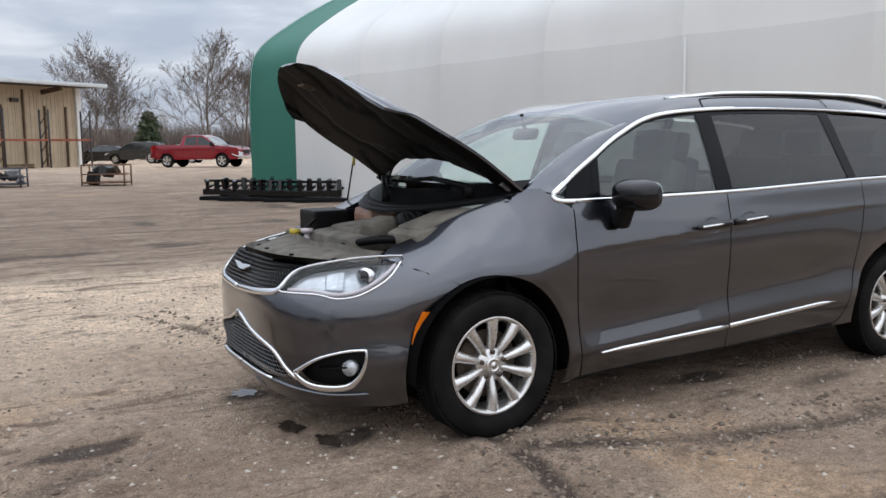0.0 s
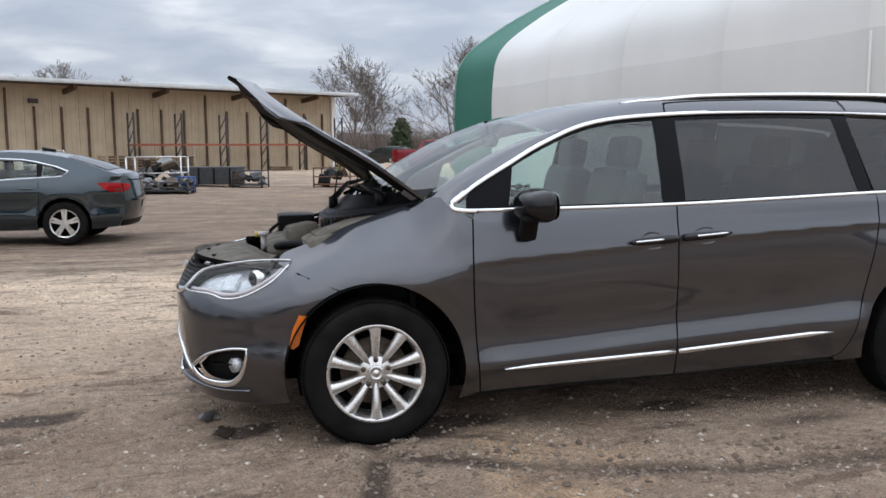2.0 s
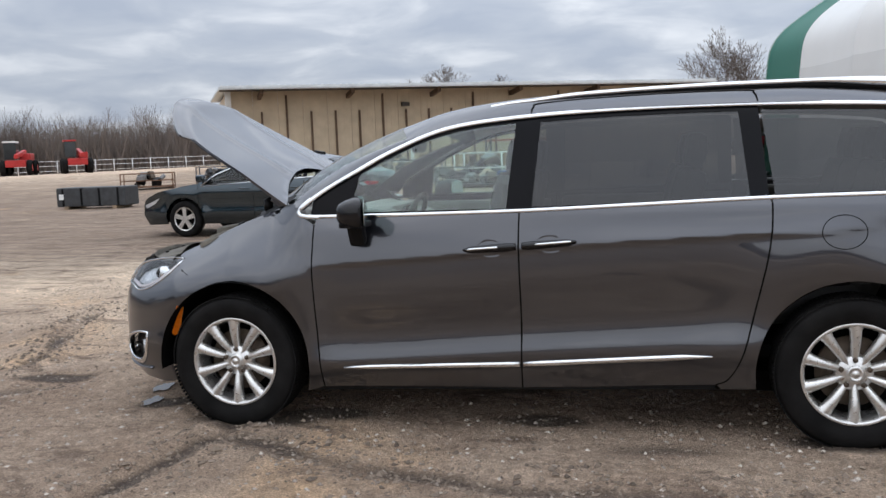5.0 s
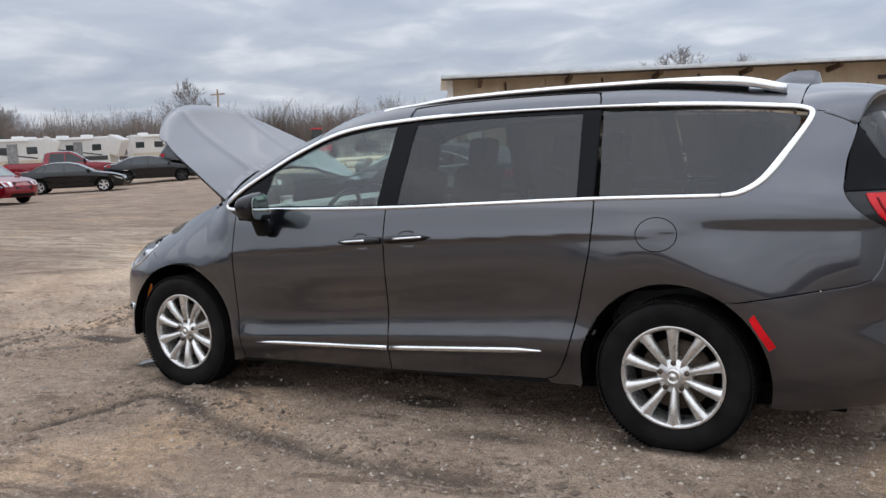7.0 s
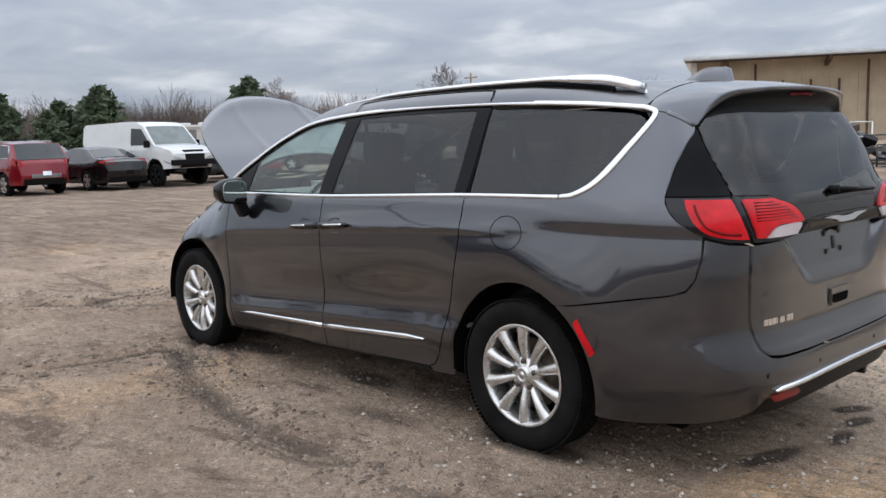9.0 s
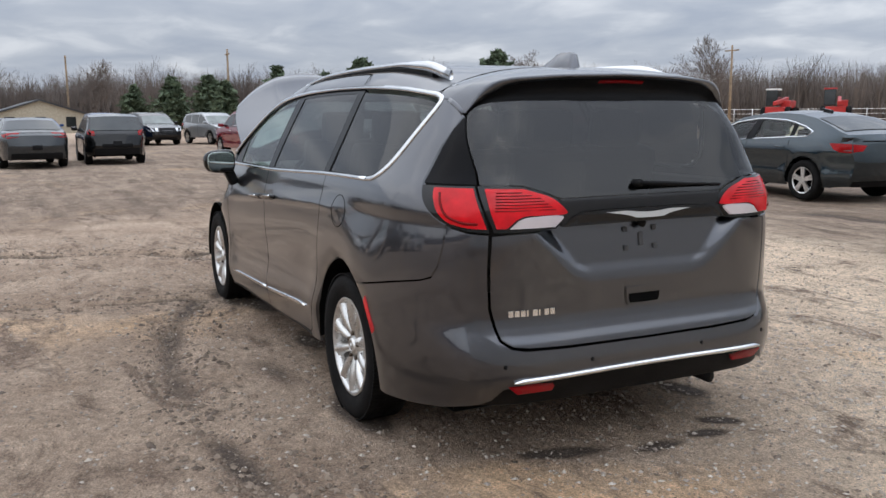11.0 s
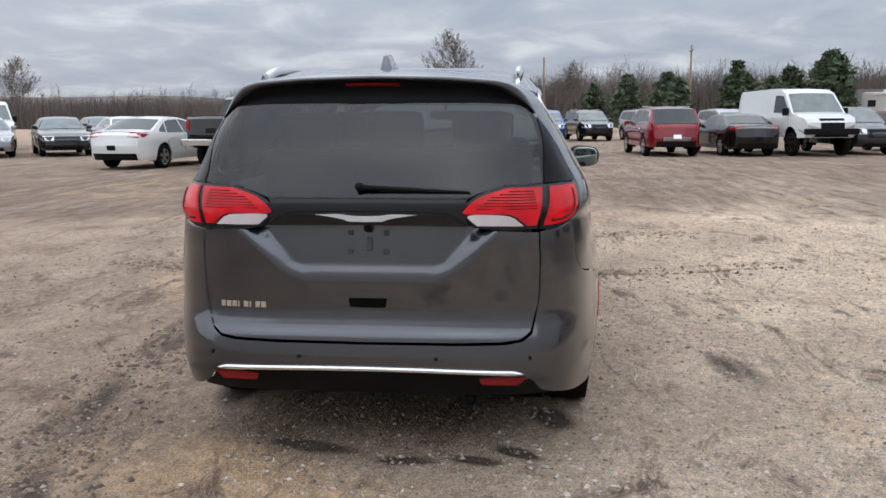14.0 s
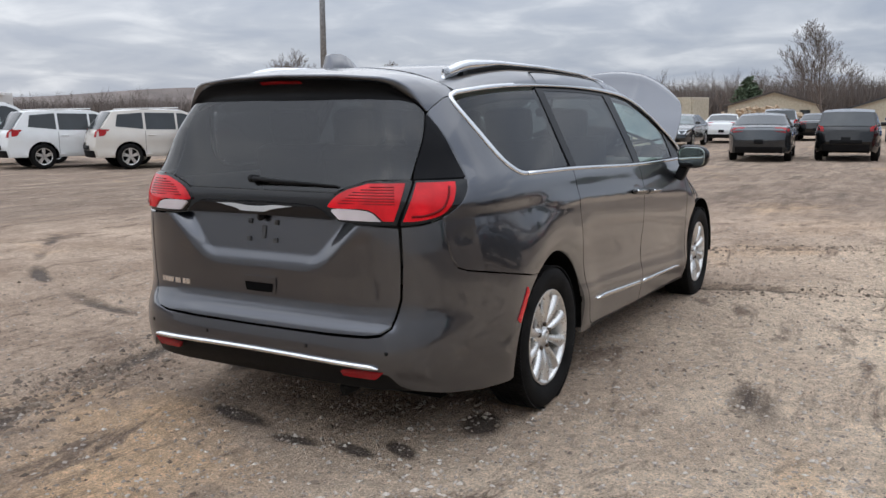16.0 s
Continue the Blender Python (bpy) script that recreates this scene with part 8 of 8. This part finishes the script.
# far hills as one low backdrop ridge
verts, faces = [], []
for i in range(181):
    a = 2 * i
    r = 420 + 25 * math.sin(i * 0.31)
    p = far_place(a, r)
    h = 12 + 4.0 * math.sin(i * 0.21) + 2.0 * math.sin(i * 0.57 + 1)
    verts += [(*p, -2), (*far_place(a, r + 60), h)]
for i in range(180):
    faces.append((2 * i, 2 * i + 2, 2 * i + 3, 2 * i + 1))
tagged(mesh_object("far_ridge", verts, faces, plain("hazy_brown_ridge", (0.17, 0.14, 0.125), 1.0, vary=0.3, scale=0.05)), "low wooded ridge on the horizon", "hills", kind="structure")

# ---- yard equipment ----
M_TANK = plain("charcoal_painted_steel", (0.035, 0.037, 0.040), 0.5, vary=0.3)
M_WOOD = plain("weathered_wood", (0.26, 0.19, 0.125), 0.85, vary=0.35, scale=3, bump=0.3)
M_RUST = plain("rusty_steel", (0.16, 0.085, 0.05), 0.85, vary=0.45, scale=6)
M_RVWHITE = plain("white_fibreglass", (0.50, 0.49, 0.47), 0.5, vary=0.06)
M_YELLOWM = plain("yellow_machine_paint", (0.60, 0.40, 0.03), 0.5, vary=0.15)
M_REDM = plain("red_machine_paint", (0.42, 0.02, 0.018), 0.45, vary=0.15)
M_BLUEM = plain("blue_crate_plastic", (0.03, 0.10, 0.32), 0.5, vary=0.15)
M_BEIGE = plain("beige_truck_body", (0.42, 0.37, 0.28), 0.6, vary=0.15)


def gz(x, y):
    return float(ground_height(np.array(float(x)), np.array(float(y))))


def attachment(x, y, yaw, seed):
    """A black steel implement from the stack beside the dome: beam, teeth, couplers."""
    g = random.Random(seed)
    ob = empty("implement", pose(x, y, gz(x, y), 0, 0, yaw), "black steel machine attachment stacked on the ground", "attachment", "attachments beside the dome")
    box_part("beam", (0, 0, 0.22), (1.5, 0.22, 0.16), M_GLOSSBLACK, ob, bevel=0.02)
    box_part("skid", (0, -0.1, 0.06), (1.55, 0.5, 0.10), M_BLACK, ob, bevel=0.02)
    for i in range(6):
        xx = -0.62 + i * 0.25
        box_part("bracket", (xx, -0.05, 0.42 + g.uniform(-0.03, 0.05)), (0.10, 0.20, 0.28), M_GLOSSBLACK, ob, (g.uniform(-14, 14), 0, g.uniform(-20, 20)), 0.015)
        rod_part("pin", (xx + 0.1, -0.2, 0.36), (xx + 0.1, 0.18, 0.40), 0.03, M_BLACK, ob, 8)
    rod_part("shaft", (-0.75, 0.08, 0.52), (0.75, 0.08, 0.50), 0.035, M_BLACK, ob, 8)


for i in range(1, 6):
    attachment(3.75 + 0.42 * i + (0.12 if i % 2 else 0), 19.6 - 1.05 * i * 0.62 + 0.0, -38 + 6 * (i % 3), i)


def tank(x, y, yaw, w=2.4, d=0.9, h=0.62):
    ob = empty("steel_tank", pose(x, y, gz(x, y), 0, 0, yaw), "dark steel tank lying on timber in the yard", "tank")
    box_part("tank_body", (0, 0, h / 2 + 0.08), (w, d, h), M_TANK, ob, bevel=0.05)
    for xx in (-w * 0.4, -w * 0.13, w * 0.13, w * 0.4):
        box_part("strap", (xx, -d / 2 - 0.004, h / 2 + 0.08), (0.06, 0.03, h * 0.92), M_BLACK, ob)
    for xx in (-w * 0.35, w * 0.35):
        box_part("bearer", (xx, 0, 0.05), (0.14, d + 0.1, 0.10), M_WOOD, ob)
    box_part("sticker", (-w * 0.42, -d / 2 - 0.02, h * 0.65), (0.16, 0.012, 0.18), M_WHITE, ob)


tank(-15.3, 19.8, 4)
tank(-2.2, 30.5, -20, 2.4, 1.0, 0.7)
tank(-9.6, 30.0, 10, 2.2, 0.9, 0.6)


def cage(x, y, yaw, w, d, h, seed, mat=M_RUST, fill=5):
    g = random.Random(seed)
    ob = empty("steel_cage", pose(x, y, gz(x, y), 0, 0, yaw), "rusty steel cage holding scrap machine parts", "cage", "scrap cages")
    for sx in (-1, 1):
        for sy in (-1, 1):
            rod_part("post", (sx * w / 2, sy * d / 2, 0), (sx * w / 2, sy * d / 2, h), 0.03, mat, ob, 6)
    for z in (0.12, h * 0.55, h):
        for sy in (-1, 1):
            rod_part("rail", (-w / 2, sy * d / 2, z), (w / 2, sy * d / 2, z), 0.022, mat, ob, 6)
        for sx in (-1, 1):
            rod_part("rail", (sx * w / 2, -d / 2, z), (sx * w / 2, d / 2, z), 0.022, mat, ob, 6)
    box_part("deck", (0, 0, 0.10), (w, d, 0.04), mat, ob)
    for i in range(fill):
        c = (g.uniform(-w * 0.35, w * 0.35), g.uniform(-d * 0.3, d * 0.3), g.uniform(0.25, h * 0.9))
        box_part("scrap", c, (g.uniform(0.2, 0.5), g.uniform(0.15, 0.4), g.uniform(0.15, 0.4)), g.choice((M_BLACK, M_STEEL, M_GREYM, M_TANK)), ob, (g.uniform(-40, 40), g.uniform(-40, 40), g.uniform(0, 90)), 0.03)


cage(2.6, 29.3, -25, 1.5, 0.9, 0.75, 1)
cage(-0.7, 29.6, -20, 1.2, 0.8, 0.65, 2, M_RACK)
cage(-3.9, 27.4, -10, 1.9, 1.0, 1.25, 3, M_ALLOY, 16)
cage(-3.7, 26.4, -10, 2.0, 0.8, 0.40, 4, M_TANK, 9)
cage(-4.9, 27.0, -6, 1.3, 0.8, 0.75, 14, M_RACK, 9)
cage(-2.9, 26.9, -14, 0.5, 0.4, 0.55, 15, M_BLUEM, 2)
cage(-6.8, 28.5, 5, 2.2, 1.0, 1.0, 5, M_RACK, 9)
cage(-9.0, 33.0, 20, 1.6, 0.9, 1.3, 6, M_ALLOY, 8)
cage(-16.5, 31.0, 20, 2.4, 1.0, 0.8, 7, M_RACK, 9)
cage(-19.5, 29.5, 25, 2.2, 1.0, 0.7, 8, M_RUST, 8)


def pallet_stack(x, y, yaw, n, seed):
    g = random.Random(seed)
    ob = empty("pallet_stack", pose(x, y, gz(x, y), 0, 0, yaw), "stack of weathered wooden pallets by the shed", "pallets", "pallet stacks")
    for i in range(n):
        z = i * 0.145
        for k in range(5):
            box_part("board", (0, -0.48 + 0.24 * k, z + 0.13), (1.2, 0.10, 0.022), M_WOOD, ob, (0, 0, g.uniform(-2, 2)))
        for xx in (-0.55, 0, 0.55):
            box_part("bearer", (xx, 0, z + 0.06), (0.06, 1.0, 0.10), M_WOOD, ob)


pallet_stack(-7.7, 42.6, 28, 6, 51)
pallet_stack(-6.3, 43.2, 32, 6, 52)
shed_dir = (SHED_R - SHED_L).normalized()
for k, n in ((19.5, 6), (21.0, 6), (24.5, 2), (28.0, 2), (14.2, 5)):
    q = SHED_L + shed_dir * k + Vector((0.5, -2.4, 0))
    pallet_stack(q.x, q.y, 35, n, int(k))


def trailer(x, y, yaw, length, label, stripe):
    ob = empty("travel_trailer", pose(x, y, gz(x, y), 0, 0, yaw), label, "trailer", "travel trailers")
    bm = bmesh.new()
    add_box(bm, (0, 0, 1.75), (length, 2.4, 2.3), (0, 0, 0), 0.15)
    part("body", bm, M_RVWHITE, ob)
    bm = bmesh.new()
    add_box(bm, (length / 2 + 0.25, 0, 2.15), (1.2, 2.35, 1.5), (0, 25, 0), 0.18)
    part("nose_cap", bm, M_RVWHITE, ob)
    for s in (-1, 1):
        for xx in np.linspace(-length * 0.38, length * 0.38, 4):
            box_part("window", (xx, s * 1.205, 2.05), (0.7, 0.02, 0.5), M_CARGLASS, ob, bevel=0.01)
        box_part("stripe", (0, s * 1.204, 1.20), (length * 0.96, 0.012, 0.34), stripe, ob)
        box_part("swoosh", (length * 0.18, s * 1.206, 1.75), (length * 0.5, 0.012, 0.10), M_TANK, ob, (0, 9, 0))
        box_part("entry_door", (length * 0.20, s * 1.21, 1.65), (0.70, 0.02, 1.75), M_GREYM, ob, bevel=0.01)
        box_part("awning", (0, s * 1.26, 2.78), (length * 0.7, 0.12, 0.12), M_WHITE, ob)
        for xx in (-0.5, 0.45):
            rod_part("wheel", (xx, s * 1.05, 0.36), (xx, s * 1.20, 0.36), 0.36, M_RUBBER, ob, 18)
    box_part("chassis", (0, 0, 0.50), (length, 1.8, 0.2), M_BLACK, ob)
    for xx in (-length * 0.3, 0.1, length * 0.25):
        box_part("roof_unit", (xx, 0, 2.98), (0.8, 0.7, 0.22), M_WHITE, ob, bevel=0.05)


trailer(-54, 33, 52, 7.0, "white travel trailer with tan stripe", M_BEIGE)
trailer(-57, 41, 35, 8.0, "white fifth-wheel travel trailer", M_TANK)
trailer(-54, 49, 58, 6.0, "small white travel trailer", M_BEIGE)
trailer(-60, 29, 30, 8.0, "long white travel trailer with awning", M_TANK)
trailer(-20, -42, 30, 8.0, "white travel trailer at the yard's edge", M_BEIGE)


def handler(x, y, yaw, cab):
    ob = empty("telehandler", pose(x, y, gz(x, y), 0, 0, yaw), "red telescopic handler with glazed cab", "machine", "red handlers")
    box_part("chassis", (0, 0, 0.95), (3.6, 1.5, 0.55), M_REDM, ob, bevel=0.08)
    box_part("engine_cover", (-0.6, 0.5, 1.45), (2.0, 0.8, 0.6), M_REDM, ob, bevel=0.08)
    box_part("cab", (0.4, -0.45, 1.95), (1.3, 0.9, 1.3), M_CARGLASS, ob, bevel=0.06)
    box_part("cab_roof", (0.4, -0.45, 2.66), (1.4, 1.0, 0.12), M_WHITE if cab else M_REDM, ob, bevel=0.04)
    box_part("boom", (0.8, 0.25, 1.7), (4.2, 0.28, 0.30), M_REDM, ob, (0, 6, 0), 0.03)
    for xx in (-1.25, 1.25):
        for s in (-1, 1):
            lathe("wheel", [(0.25, -0.2), (0.5, -0.22), (0.62, -0.12), (0.62, 0.12), (0.5, 0.22)], M_RUBBER, ob, 20).location = (xx, s * 0.95, 0.62)
            lathe("rim", [(0.0, -0.15), (0.28, -0.17)], M_REDM, ob, 16).matrix_basis = pose(xx, s * 0.95, 0.62, 0, 0, 0 if s < 0 else 180)


handler(-46.5, 54.5, -60, True)
handler(-43.5, 57.5, -50, False)
# fence along the yard's far edge
fence = empty("wire_fence", label="low galvanised wire fence at the yard edge", category="fence", kind="structure")
for i in range(60):
    a = 10 + i * 1.1
    p = far_place(a, 90)
    rod_part("post", (*p, 0), (*p, 1.9), 0.04, M_ALLOY, fence, 6)
for i in range(59):
    p, q = far_place(10 + i * 1.1, 90), far_place(10 + (i + 1) * 1.1, 90)
    bm = bmesh.new()
    for z in (0.4, 0.9, 1.4, 1.85):
        add_rod(bm, (*p, z), (*q, z), 0.02, 4)
    part("wire", bm, M_ALLOY, fence)
# light mast
mast = empty("light_mast", pose(-47, -38.5, 0), "tall grey lighting mast", "lamp post")
rod_part("mast", (0, 0, 0), (0, 0, 20), 0.28, M_GREYM, mast, 12, r2=0.14)
box_part("lamp_head", (0, 0, 20.1), (1.8, 0.5, 0.4), M_GREYM, mast, bevel=0.05)
box_part("footing", (0, 0, 0.2), (0.8, 0.8, 0.5), M_GREYM, mast, bevel=0.05)
for ux, uy, uh in ((28, 61, 7.5), (-58, 60, 8), (-80, 16, 8), (-95, 2, 8)):
    ob = empty("utility_pole", pose(ux, uy, 0), "wooden utility pole with a cross-arm", "pole", "utility poles")
    rod_part("pole", (0, 0, 0), (0, 0, uh), 0.14, M_WOOD, ob, 8, r2=0.09)
    box_part("cross_arm", (0, 0, uh - 0.5), (1.8, 0.1, 0.12), M_WOOD, ob)


# low buildings in the distance
def barn(x, y, yaw, w, d, h, wall, roofm, label, ridge=1.6):
    ob = empty("house", pose(x, y, 0, 0, 0, yaw), label, "building", "far buildings")
    box_part("wall", (0, 0, h / 2), (w, d, h), wall, ob)
    for s in (-1, 1):
        vs = [(-w / 2 - 0.3, s * (d / 2 + 0.4), h - 0.1), (w / 2 + 0.3, s * (d / 2 + 0.4), h - 0.1), (w / 2 + 0.3, 0, h + ridge), (-w / 2 - 0.3, 0, h + ridge)]
        vs += [(a, b, c - 0.15) for a, b, c in vs]
        mesh_object("roof", vs, [(0, 1, 2, 3), (7, 6, 5, 4), (0, 4, 5, 1), (1, 5, 6, 2), (2, 6, 7, 3), (3, 7, 4, 0)], roofm, ob, False)
    for s in (-1, 1):
        mesh_object("gable", [(s * w / 2, -d / 2, h), (s * w / 2, d / 2, h), (s * w / 2, 0, h + ridge - 0.15)], [(0, 1, 2)], wall, ob, False)
        for k in range(3):
            yy = -d / 2 + d * (k + 0.5) / 3
            box_part("window", (s * (w / 2 + 0.02), yy, h * 0.55), (0.05, 0.9, 1.0), M_CARGLASS, ob)


barn(-83, -11.5, 10, 11, 8, 2.3, M_BEIGE, M_BROWN, "long tan building with brown gable roof", 1.2)
barn(-90, -1.5, 5, 12, 8, 1.9, M_BEIGE, M_TANK, "pale house with grey roof", 1.3)
barn(-84, 36, 60, 5, 4, 2.4, M_WHITE, M_BROWN, "white house among the trees", 1.4)
barn(-82, 42, 50, 5, 4, 2.2, M_WHITE, M_TANK, "small white house with grey roof", 1.3)


def dump_body(x, y, yaw, n, label):
    ob = empty("dump_trailer", pose(x, y, 0, 0, 0, yaw), label, "trailer")
    box_part("box", (0, 0, 1.75), (6.0, 2.4, 1.5), M_BEIGE, ob, bevel=0.04)
    for i in range(n):
        for s in (-1, 1):
            box_part("rib", (-2.8 + 5.6 * i / (n - 1), s * 1.23, 1.75), (0.12, 0.08, 1.5), M_BEIGE, ob)
    box_part("frame", (0, 0, 0.85), (6.4, 1.0, 0.25), M_BLACK, ob)
    for xx in (-2.0, -0.9):
        for s in (-1, 1):
            rod_part("wheel", (xx, s * 0.8, 0.5), (xx, s * 1.15, 0.5), 0.5, M_RUBBER, ob, 18)


dump_body(-50, -13.5, 80, 9, "beige steel dump trailer with ribbed sides")
dump_body(-54.7, -16.0, 80, 9, "second beige steel dump trailer")
dump_body(-50, -38, 40, 9, "beige truck body beside the yellow machine")
ldr = empty("wheel_loader", pose(-45.6, -43.8, 0, 0, 0, 40), "yellow harvester with glazed cab", "machine")
box_part("body", (0, 0, 1.25), (3.6, 1.8, 0.9), M_YELLOWM, ldr, bevel=0.1)
box_part("cab", (0.9, 0, 2.6), (1.5, 1.6, 1.3), M_CARGLASS, ldr, bevel=0.06)
box_part("cab_roof", (0.9, 0, 3.3), (1.7, 1.8, 0.14), M_BEIGE, ldr, bevel=0.04)
for xx in (-1.2, 1.2):
    for s in (-1, 1):
        rod_part("wheel", (xx, s * 0.95, 0.8), (xx, s * 1.35, 0.8), 0.8, M_RUBBER, ldr, 20)
copy_thing(ldr, pose(-44.6, -47.9, 0, 0, 0, 60))
# firewood heap
g = random.Random(5)
bm = bmesh.new()
for i in range(420):
    a, r = g.uniform(0, 6.28), g.random() ** 0.6
    hx, hy = r * 7.0 * math.cos(a), r * 2.5 * math.sin(a)
    hz = 1.9 * (1 - r ** 1.6) * g.uniform(0.4, 1.0) + 0.1
    add_box(bm, (-62 + hx * 0.25, -9 + hx * 0.9 + hy * 0.2, hz), (g.uniform(0.4, 0.8), 0.22, 0.2), (g.uniform(0, 60), g.uniform(0, 60), g.uniform(0, 180)))
tagged(part("log_heap", bm, plain("split_logs", (0.36, 0.27, 0.18), 0.85, vary=0.35, scale=1.5)), "long heap of pale split logs", "logs", kind="stuff")
